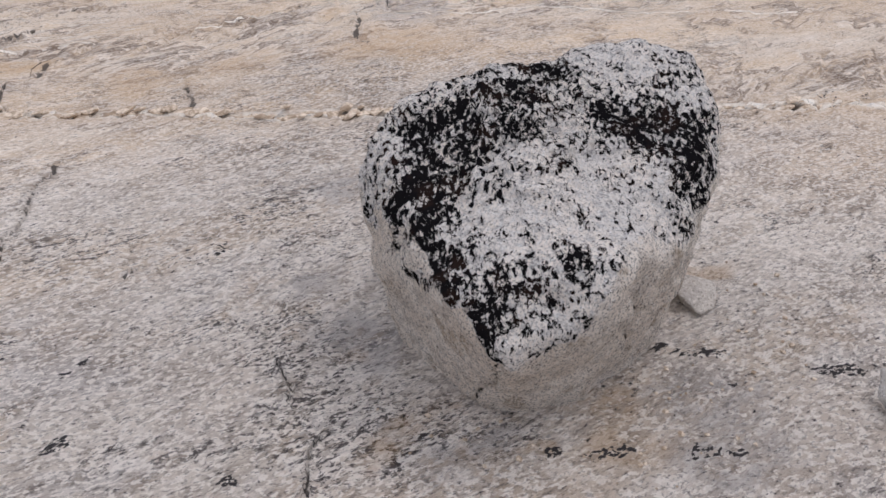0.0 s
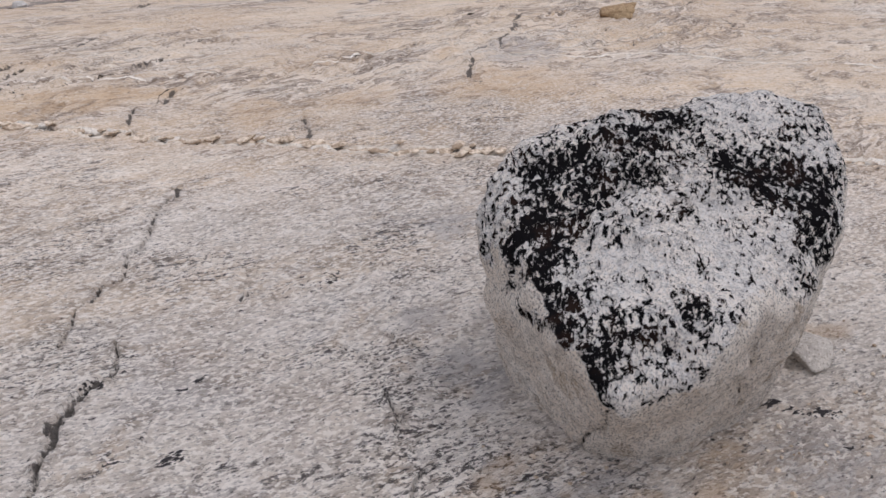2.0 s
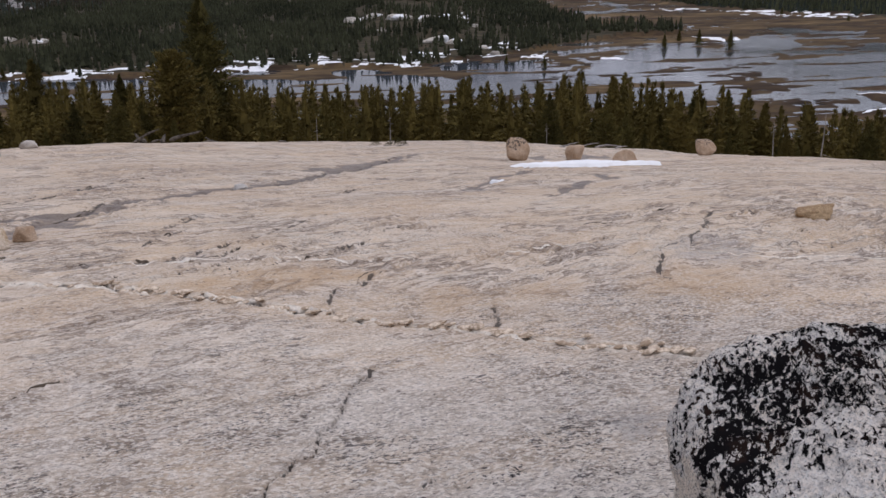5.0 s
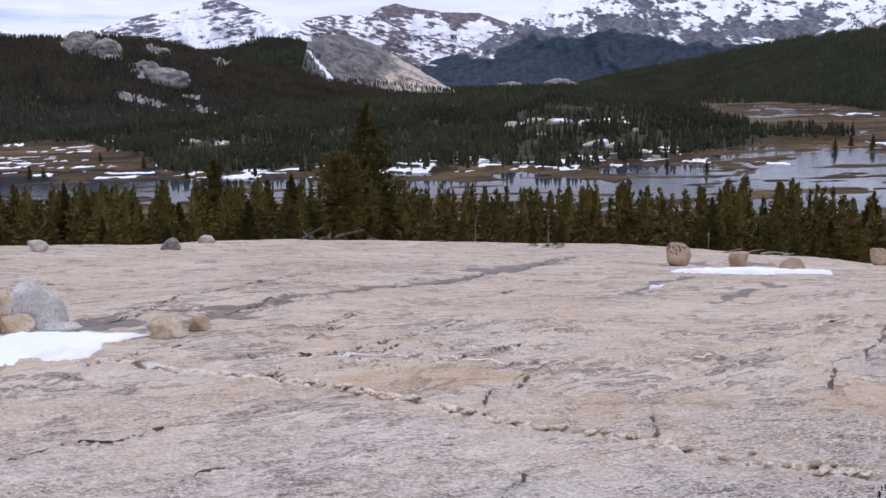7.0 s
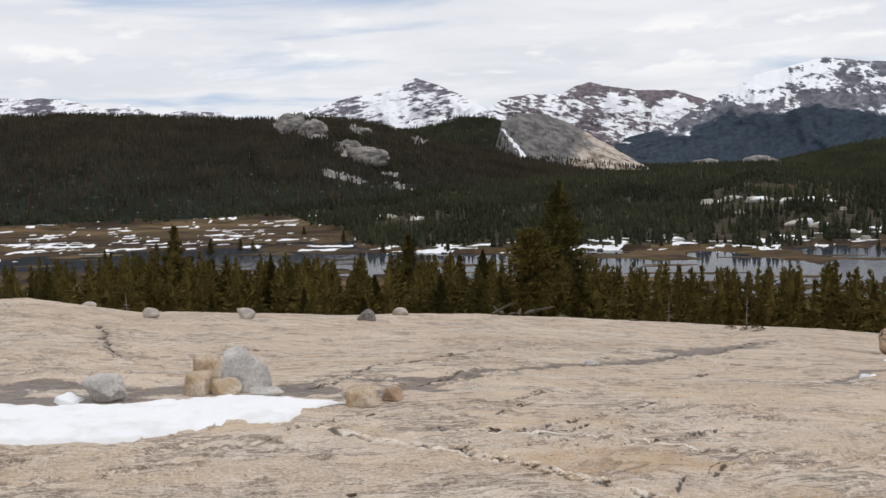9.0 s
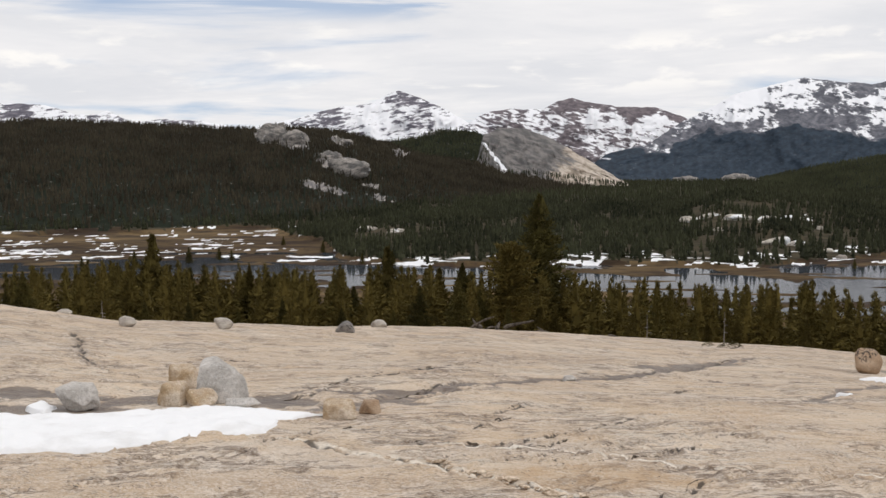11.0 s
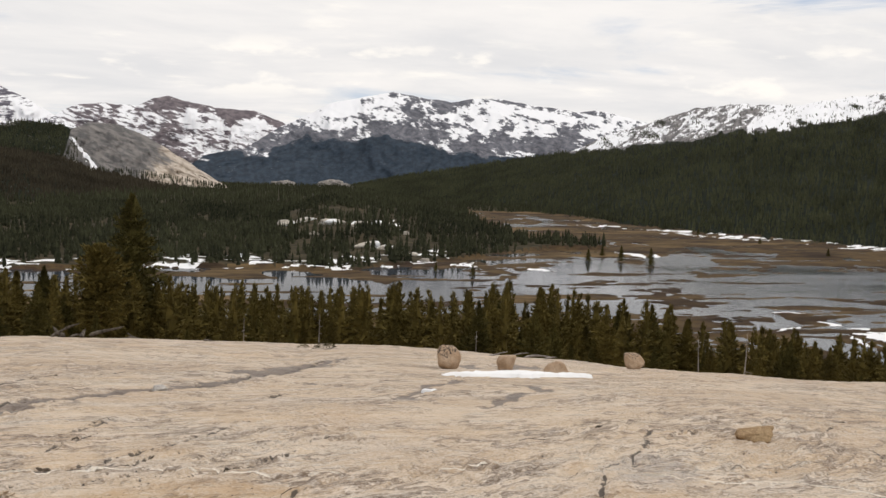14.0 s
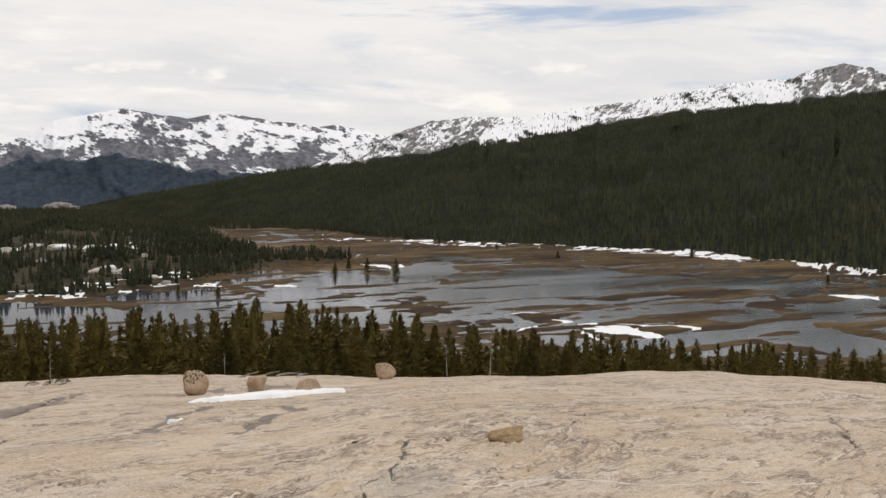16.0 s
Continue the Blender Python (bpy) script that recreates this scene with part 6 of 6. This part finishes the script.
# kind of stone, label, size, mesh seed, x, y, turn, tip
RIM_STONES = [
    ("boulder", "rounded tan boulder with a dark lichen cap beside snow", (0.44, 0.42, 0.40), TAN_ROCK, 1, 4.45, 13.25, 20, (8, -12), "boulders by the rim"),
    ("boulder", "low rounded tan boulder behind the snow patch", (0.33, 0.30, 0.27), TAN_ROCK, 2, 5.22, 12.85, 70, (0, 0), "boulders by the rim"),
    ("boulder", "low tan boulder with a sloping top behind the snow patch", (0.38, 0.32, 0.22), TAN_ROCK, 3, 5.98, 12.75, 150, (0, 8), "boulders by the rim"),
    ("boulder", "round tan boulder standing alone on the rim", (0.46, 0.42, 0.37), TAN_ROCK, 4, 9.52, 16.67, 10, (0, 0), "boulders by the rim"),
    ("boulder", "pale wedge of granite lying on the rim", (0.30, 0.26, 0.18), PALE_ROCK, 5, -6.50, 14.9, 0, (0, 6), "pale boulders on the rim"),
    ("boulder", "small rounded pale boulder on the rim", (0.31, 0.26, 0.19), PALE_ROCK, 6, -5.11, 15.5, 30, (0, 0), "pale boulders on the rim"),
    ("boulder", "dark lichened boulder on the rim", (0.35, 0.30, 0.22), DARK_ROCK, 27, -3.27, 16.6, 0, (0, 0), "pale boulders on the rim"),
    ("boulder", "low pale boulder just past the rim", (0.32, 0.28, 0.18), PALE_ROCK, 8, -2.95, 18.4, 0, (0, 0), "pale boulders on the rim"),
]
HOLLOW_STONES = [
    ("boulder", "upright block of grey granite at the edge of the snow", (0.40, 0.30, 0.37), GREY_ROCK, 19, -2.55, 7.38, 10, (0, 0), "rocks by the snow"),
    ("boulder", "tan and grey block behind the grey granite", (0.27, 0.24, 0.22), OCHRE_ROCK, 10, -3.17, 8.25, 40, (0, 0), "rocks by the snow"),
    ("boulder", "rounded ochre stone at the edge of the snow", (0.24, 0.22, 0.19), OCHRE_ROCK, 11, -2.87, 7.14, 0, (0, 0), "rocks by the snow"),
    ("boulder", "flat ochre stone at the edge of the snow", (0.24, 0.20, 0.13), OCHRE_ROCK, 12, -2.62, 7.13, 60, (0, 0), "rocks by the snow"),
    ("boulder", "low grey slab leaning on the upright block", (0.27, 0.18, 0.075), GREY_ROCK, 13, -2.30, 7.13, 10, (0, 0), "rocks by the snow"),
    ("boulder", "dark grey boulder standing in the damp hollow", (0.31, 0.26, 0.20), GREY_ROCK, 14, -3.52, 6.93, 20, (0, 0), "rocks by the snow"),
    ("boulder", "yellowish block at the tip of the snow", (0.25, 0.20, 0.14), OCHRE_ROCK, 15, -1.50, 6.88, 10, (0, 0), "rocks by the snow"),
    ("boulder", "tan wedge leaning on the yellowish block", (0.19, 0.17, 0.12), TAN_ROCK, 16, -1.31, 7.05, 80, (0, 10), "rocks by the snow"),
]
LOOSE_STONES = [
    ("stone", "small grey stone in the damp runnel", (0.15, 0.12, 0.085), GREY_ROCK, 17, 0.33, 9.93, 0, (0, 0), ""),
    ("stone", "flat tan slab of rock lying on bare granite", (0.28, 0.16, 0.078), BROWN_ROCK, 18, 3.97, 5.53, -25, (4, -12), ""),
    ("stone", "flat flake of lichened granite beside the boulder", (0.17, 0.14, 0.055), PALE_ROCK, 20, 1.865, 1.62, 15, (0, 4), ""),
    ("stone", "pale grey broken stone on the slab", (0.13, 0.16, 0.10), GREY_ROCK, 21, 1.905, 0.955, 30, (0, 0), ""),
    ("stone", "pale stone beyond the rim boulders", (0.3, 0.2, 0.12), PALE_ROCK, 22, -8.6, 17.0, 0, (0, 0), ""),
]
for kind, label, size, mat, seed, x, y, turn, tip, group in RIM_STONES + HOLLOW_STONES + LOOSE_STONES:
    lichened = mat in (TAN_ROCK, DARK_ROCK)
    size = tuple(0.93 * c for c in size) if mat is TAN_ROCK else size
    set_stone(kind, label, stone_mesh(kind, size, mat, seed, 5 if y < 8 else 4, 18 if mat is GREY_ROCK else 11 if y < 8.5 else 9, 8 if y < 8.5 else 11, 0.09 if y < 8.5 else 0.05, cut={18: FLAG, 19: WEDGE, 10: BLOCK, 15: BLOCK}.get(seed)), x, y, turn, tip, 0.0, group, kind)


# bare granite knobs that stand out of the wooded hill and of the valley's woods
KNOB_ROCK = outcrop_rock("knob_granite", (0.13, 0.125, 0.12), (0.36, 0.33, 0.30), 0.02)
SNOWY_ROCK = outcrop_rock("snowy_granite", (0.34, 0.31, 0.27), (0.60, 0.55, 0.48), 0.12)


def granite_knob(x, y, z, wide, high, turn, seed, mat, label, group):
    """A rounded outcrop whose lower half is buried."""
    ob = part("granite_knob", stone_mesh("granite_knob", (wide, wide * 0.7, high * 2.2), mat, seed, 5, 4, 14, 0.16, 0.5))
    ob.matrix_basis = pose(x, y, z, 0, 0, turn)
    return tagged(ob, label, "rock knob", group, kind="structure")


# bearing, height angle of the foot, width, height
for b, low, wide, high, seed in [(-14.5, 2.05, 78, 34, 41), (-13.4, 1.95, 60, 24, 42), (-11.3, 0.78, 56, 20, 45), (-10.3, 0.35, 66, 18, 46), (-14.15, 2.75, 24, 16, 43), (-10.6, 1.9, 50, 10, 44)]:
    shares = np.linspace(0, 1, 400)
    X, Y, Z, _, angle = hill_left.at(np.full(400, b), shares)
    j = int(np.argmin(np.abs(angle - low)))
    granite_knob(float(X[j]), float(Y[j]), float(Z[j]), wide, high, -b + 12, seed, KNOB_ROCK, "bare rounded granite knob rising from the forest", "granite knobs on the hill")
for b, reach, wide, seed in OUTCROPS:
    x, y = plan(b, reach)
    granite_knob(float(x), float(y), float(valley_height(np.array([b]), np.array([reach]))[0]), wide, 0.13 * wide + 1.2, -b, seed, SNOWY_ROCK, "pale granite outcrop with snow among the conifers", "outcrops in the valley")
for b, top, wide, seed in [(9.4, -0.20, 84, 66), (12.0, -0.08, 90, 67), (13.0, -0.28, 50, 68)]:
    x, y = plan(b, 2900)
    granite_knob(float(x), float(y), 1.6 + 2900 * math.tan(radians(top)) - 20, wide, 20, -b, seed, KNOB_ROCK, "pale granite outcrop beyond the valley's forest", "outcrops beyond the forest")


# ---------------------------------------------------------------- snow left on the slab
def snow_patch(label, outline, thick, step, seed):
    """A thin melting sheet: a grid inside a wavy outline, thickest in its middle, feathered at the edge."""
    xs, ys = [p[0] for p in outline], [p[1] for p in outline]
    X, Y = np.meshgrid(np.arange(min(xs) - 0.2, max(xs) + 0.2, step), np.arange(min(ys) - 0.2, max(ys) + 0.2, step))
    wx, wy = X + 0.05 * fbm2(X * 3.5, Y * 3.5, 4, seed=seed), Y + 0.05 * fbm2(X * 3.5, Y * 3.5, 4, seed=seed + 9)
    d, _ = wire_distance(wx, wy, outline + outline[:1])
    inside = np.zeros(X.shape, bool)
    for (ax, ay), (bx, by) in zip(outline, outline[1:] + outline[:1]):
        inside ^= ((ay > wy) != (by > wy)) & (wx < (bx - ax) * (wy - ay) / (by - ay + 1e-12) + ax)
    d = np.where(inside, d, -d)
    Z = dome_height(X, Y) + slab_relief(X, Y)[0] - 0.01
    lift = thick * np.sqrt(np.clip(d / (3 * thick), 0, 1)) * (1 + 0.25 * fbm2(X * 2.2, Y * 2.2, 4, seed=seed + 3)) + 0.012 * fbm2(X * 9, Y * 9, 3, seed=seed + 5) * (d > 0)
    top = dome_height(X, Y) + np.where(d > 0, 0.012 + lift, -0.03 + np.maximum(d, -0.4) * 0.4)
    ok = (d > -2.5 * step)
    ids = -np.ones(X.shape, int)
    ids[ok] = np.arange(ok.sum())
    q = np.stack([ids[:-1, :-1], ids[:-1, 1:], ids[1:, 1:], ids[1:, :-1]], -1).reshape(-1, 4)
    q = q[(q >= 0).all(1)]
    me = mesh_from("snow_patch", np.stack([X[ok], Y[ok], top[ok]], -1), q, SNOW)
    return tagged(part("snow_patch", me), label, "snow patch")


snow_patch("broad melting snow patch lying against rocks on the slab", [(-5.2, 6.35), (-3.87, 6.44), (-3.51, 6.48), (-3.21, 6.64), (-2.90, 6.98), (-2.46, 7.06), (-1.60, 6.92), (-1.92, 6.66), (-1.87, 6.18), (-2.16, 6.01), (-2.44, 5.84), (-2.68, 5.58), (-3.34, 5.45), (-5.2, 5.4)], 0.06, 0.02, 201)
snow_patch("small cap of snow beside a dark grey boulder", [(-3.85, 6.76), (-3.79, 7.0), (-3.6, 6.88), (-3.69, 6.62)], 0.04, 0.015, 202)
snow_patch("thin strip of melting snow in front of three boulders", [(3.80, 11.65), (4.5, 12.05), (5.0, 12.4), (5.5, 12.5), (6.3, 12.5), (6.38, 12.36), (5.75, 12.1), (5.30, 11.9), (5.05, 11.55), (4.85, 11.62), (4.5, 11.62), (4.2, 11.5)], 0.022, 0.03, 203)
snow_patch("last scrap of snow on the slab", [(2.78, 9.15), (2.86, 9.25), (2.98, 9.2), (2.9, 9.08)], 0.03, 0.015, 204)



# ---------------------------------------------------------------- dead wood and a shrub at the rim
def log_mesh(name, length, radius, seed, wood=None):
    """A weathered fallen branch with a crook and broken ends."""
    pick = np.random.default_rng(seed)
    n, sides = 9, 7
    t = np.linspace(0, 1, n)
    mid = np.stack([t * length, 0.10 * length * np.cumsum(pick.normal(0, 0.25, n)), 0.06 * length * np.sin(t * 3 + seed) + radius * 0.6], -1)
    rad = radius * (1 - 0.65 * t) * pick.uniform(0.8, 1.2, n)
    rad[0], rad[-1] = rad[0] * 0.5, rad[-1] * 0.4
    a = np.arange(sides) * 2 * math.pi / sides
    V = np.stack([np.repeat(mid[:, None, 0], sides, 1), mid[:, None, 1] + rad[:, None] * np.cos(a), mid[:, None, 2] + rad[:, None] * np.sin(a)], -1).reshape(-1, 3)
    i, k = np.arange(n - 1)[:, None] * sides, np.arange(sides)[None, :]
    return mesh_from(name, V, np.stack([i + k, i + (k + 1) % sides, i + sides + (k + 1) % sides, i + sides + k], -1).reshape(-1, 4), wood or DEAD_WOOD)


def place_at(b, reach):
    x, y = plan(b, reach)
    return float(x), float(y), float(dome_height(np.array([x]), np.array([y]))[0])


ROOT_WOOD = bark_material("rotten_wood", (0.045, 0.037, 0.031), (0.14, 0.12, 0.10))
LOGS = [(-2.9, 20.7, 0.9, 0.09, 130), (-3.2, 20.8, 0.8, 0.07, 75), (-3.6, 20.6, 1.3, 0.07, 10), (-2.6, 20.9, 1.0, 0.05, 60), (-1.5, 21.2, 1.6, 0.08, -15), (0.4, 21.4, 1.2, 0.06, 25), (1.2, 21.8, 0.8, 0.05, 160), (21.3, 20.8, 1.3, 0.05, 15), (22.3, 20.4, 1.1, 0.04, -10), (23.4, 20.6, 1.5, 0.05, 5), (24.6, 20.2, 0.9, 0.04, 30), (4.6, 21.6, 0.9, 0.06, 0), (-2.0, 20.8, 0.7, 0.09, 80)]
for k, (b, reach, length, radius, turn) in enumerate(LOGS):
    x, y, z = place_at(b, reach)
    ob = part("fallen_branch", log_mesh("fallen_branch", length * 0.45, radius * 0.6, 500 + k, ROOT_WOOD if b < 6 else None))
    ob.matrix_basis = pose(x, y, z + 0.01, 0, 3 if k % 2 else -22 if b < 6 else -5, turn)
    tagged(ob, "dark rotting branch in a tangle at the rim of the rock" if b < 6 else "bleached fallen branch lying at the rim of the rock", "dead wood", "dead wood at the rim")


def shrub(x, y, size, seed):
    """A low sprawling shrub: crooked stems under sprays of small leaves."""
    pick = np.random.default_rng(seed)
    root = new("shrub")
    V, F, m = [], [], 0
    for _ in range(420):
        a, q = pick.uniform(0, 6.28), math.sqrt(pick.random())
        px, py = math.cos(a) * q * size, math.sin(a) * q * size * 0.6
        pz = size * 0.55 * (1 - q * q) * pick.uniform(0.2, 1.0) + 0.02
        d, s = pick.uniform(0, 6.28), size * pick.uniform(0.06, 0.12)
        V += [(px, py, pz), (px + s * math.cos(d), py + s * math.sin(d), pz + s * pick.uniform(-0.2, 0.9)), (px + s * math.cos(d + 1.2), py + s * math.sin(d + 1.2), pz + s * pick.uniform(-0.2, 0.6))]
        F.append((m, m + 1, m + 2))
        m += 3
    part("foliage", mesh_from("foliage", V, F, NEEDLES[0], shade=False), root)
    part("stem", log_mesh("stem", size * 1.1, size * 0.05, seed), root)
    root.matrix_basis = pose(x, y, float(dome_height(np.array([x]), np.array([y]))[0]) + 0.01, 0, 0, 20)
    return tagged(root, "low grey-green shrub growing on the rim of the rock", "shrub")


shrub(3.85, 18.9, 0.26, 601)
shrub(3.50, 19.3, 0.14, 602)

# ---------------------------------------------------------------- quartz veins standing proud of the slab, dark strips for the shade in its cracks
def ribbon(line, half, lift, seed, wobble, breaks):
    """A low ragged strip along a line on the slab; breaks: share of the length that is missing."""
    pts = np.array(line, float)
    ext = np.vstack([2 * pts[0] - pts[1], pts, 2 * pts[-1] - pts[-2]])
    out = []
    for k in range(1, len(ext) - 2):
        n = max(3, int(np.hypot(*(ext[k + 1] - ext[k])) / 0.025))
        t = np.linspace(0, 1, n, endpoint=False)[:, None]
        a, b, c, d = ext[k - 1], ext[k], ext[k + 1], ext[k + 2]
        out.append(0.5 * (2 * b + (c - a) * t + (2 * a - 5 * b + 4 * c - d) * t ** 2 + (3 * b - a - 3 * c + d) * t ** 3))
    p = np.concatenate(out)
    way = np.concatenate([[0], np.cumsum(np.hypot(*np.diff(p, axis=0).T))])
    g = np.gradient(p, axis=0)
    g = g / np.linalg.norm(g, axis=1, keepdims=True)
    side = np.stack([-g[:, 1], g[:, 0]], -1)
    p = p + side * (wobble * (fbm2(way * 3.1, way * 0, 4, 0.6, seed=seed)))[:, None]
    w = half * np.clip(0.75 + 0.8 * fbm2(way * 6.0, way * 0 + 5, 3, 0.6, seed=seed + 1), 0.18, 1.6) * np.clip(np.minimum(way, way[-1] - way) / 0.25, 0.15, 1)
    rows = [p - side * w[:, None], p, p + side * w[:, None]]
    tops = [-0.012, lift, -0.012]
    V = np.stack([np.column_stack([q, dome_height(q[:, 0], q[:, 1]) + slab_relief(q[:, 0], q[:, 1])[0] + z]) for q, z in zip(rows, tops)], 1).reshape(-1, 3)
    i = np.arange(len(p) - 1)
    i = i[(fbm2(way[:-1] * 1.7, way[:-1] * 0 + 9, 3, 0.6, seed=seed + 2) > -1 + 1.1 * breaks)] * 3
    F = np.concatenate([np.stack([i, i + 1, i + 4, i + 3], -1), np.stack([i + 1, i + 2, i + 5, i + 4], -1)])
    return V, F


for k, line in enumerate(DYKES):
    part("quartz_vein", mesh_from("quartz_vein", *ribbon(line, 0.009, 0.004, 800 + 5 * k, 0.005, 0.35), VEIN), ground)
part("quartz_vein", mesh_from("quartz_vein", *ribbon(SEAM[1:], 0.014, 0.007, 831, 0.02, 0.6), VEIN), ground)
# dark strips laid over the fissures, standing in for the shade inside them
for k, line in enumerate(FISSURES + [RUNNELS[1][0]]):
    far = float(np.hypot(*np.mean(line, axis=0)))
    part("crack_fill", mesh_from("crack_fill", *ribbon(line, 0.003 + 0.0005 * far, 0.004, 850 + 5 * k, 0.035, 0.6), CRACK_DARK), ground)

# ---------------------------------------------------------------- chips along the seam, gravel round the boulder
def chip_rock():
    m, g = material("seam_quartz")
    p = g.position()
    col = g.mix(g.step(g.noise(p, 30.0, 5, 0.7), 0.40, 0.62), (0.36, 0.27, 0.19), (0.74, 0.62, 0.49))
    g.surface(col, 0.85, g.bump(g.noise(p, 90.0, 4, 0.7), 0.6, 0.006))
    return m


CHIP = chip_rock()


def chip_mesh(seed):
    """A sharp flake, blunt at one end."""
    pick = np.random.default_rng(seed)
    v, f = ball(1)
    r = pick.uniform(0.62, 1.12, len(v)) * (1 - 0.35 * (v[:, 0] > 0.3))
    return mesh_from("stone_chip", v * r[:, None], f, CHIP, shade=False)


CHIPS = [chip_mesh(700 + k) for k in range(7)]
pick = random.Random(5)
seam = [Vector(p) for p in SEAM]
for k in range(170):
    t = 1.6 + 11.3 * (k + pick.uniform(-0.3, 0.3)) / 170
    i = min(int(t), len(seam) - 2)
    q = seam[i].lerp(seam[i + 1], t - i)
    d = seam[i + 1] - seam[i]
    side = pick.gauss(0, 0.022)
    n = Vector((-d.y, d.x)).normalized()
    x, y = q.x + n.x * side, q.y + n.y * side
    wx, wy = wander(np.array([x]), np.array([y]), 71, 0.05)
    x, y = 2 * x - float(wx[0]), 2 * y - float(wy[0])
    ln = pick.uniform(0.025, 0.070)
    ob = part("stone_chip", CHIPS[pick.randrange(7)], ground)
    turn = math.degrees(math.atan2(d.y, d.x)) + pick.gauss(24, 14)
    ob.matrix_basis = pose(x, y, height_at(x, y) + 0.008, pick.uniform(-12, 12), pick.uniform(-14, 6), turn) @ Matrix.Diagonal((ln * 1.0, ln * 0.5, ln * 0.26, 1))
for k in range(70):
    a, q = pick.uniform(-2.9, 0.4), pick.uniform(0.44, 0.80)
    x, y = 1.43 + q * math.cos(a), 1.81 + q * math.sin(a) * 0.95
    ln = pick.uniform(0.004, 0.013)
    ob = part("pebble", CHIPS[pick.randrange(7)], ground)
    ob.matrix_basis = pose(x, y, height_at(x, y) + ln * 0.3, 0, 0, pick.uniform(0, 360)) @ Matrix.Diagonal((ln, ln * 0.8, ln * 0.6, 1))
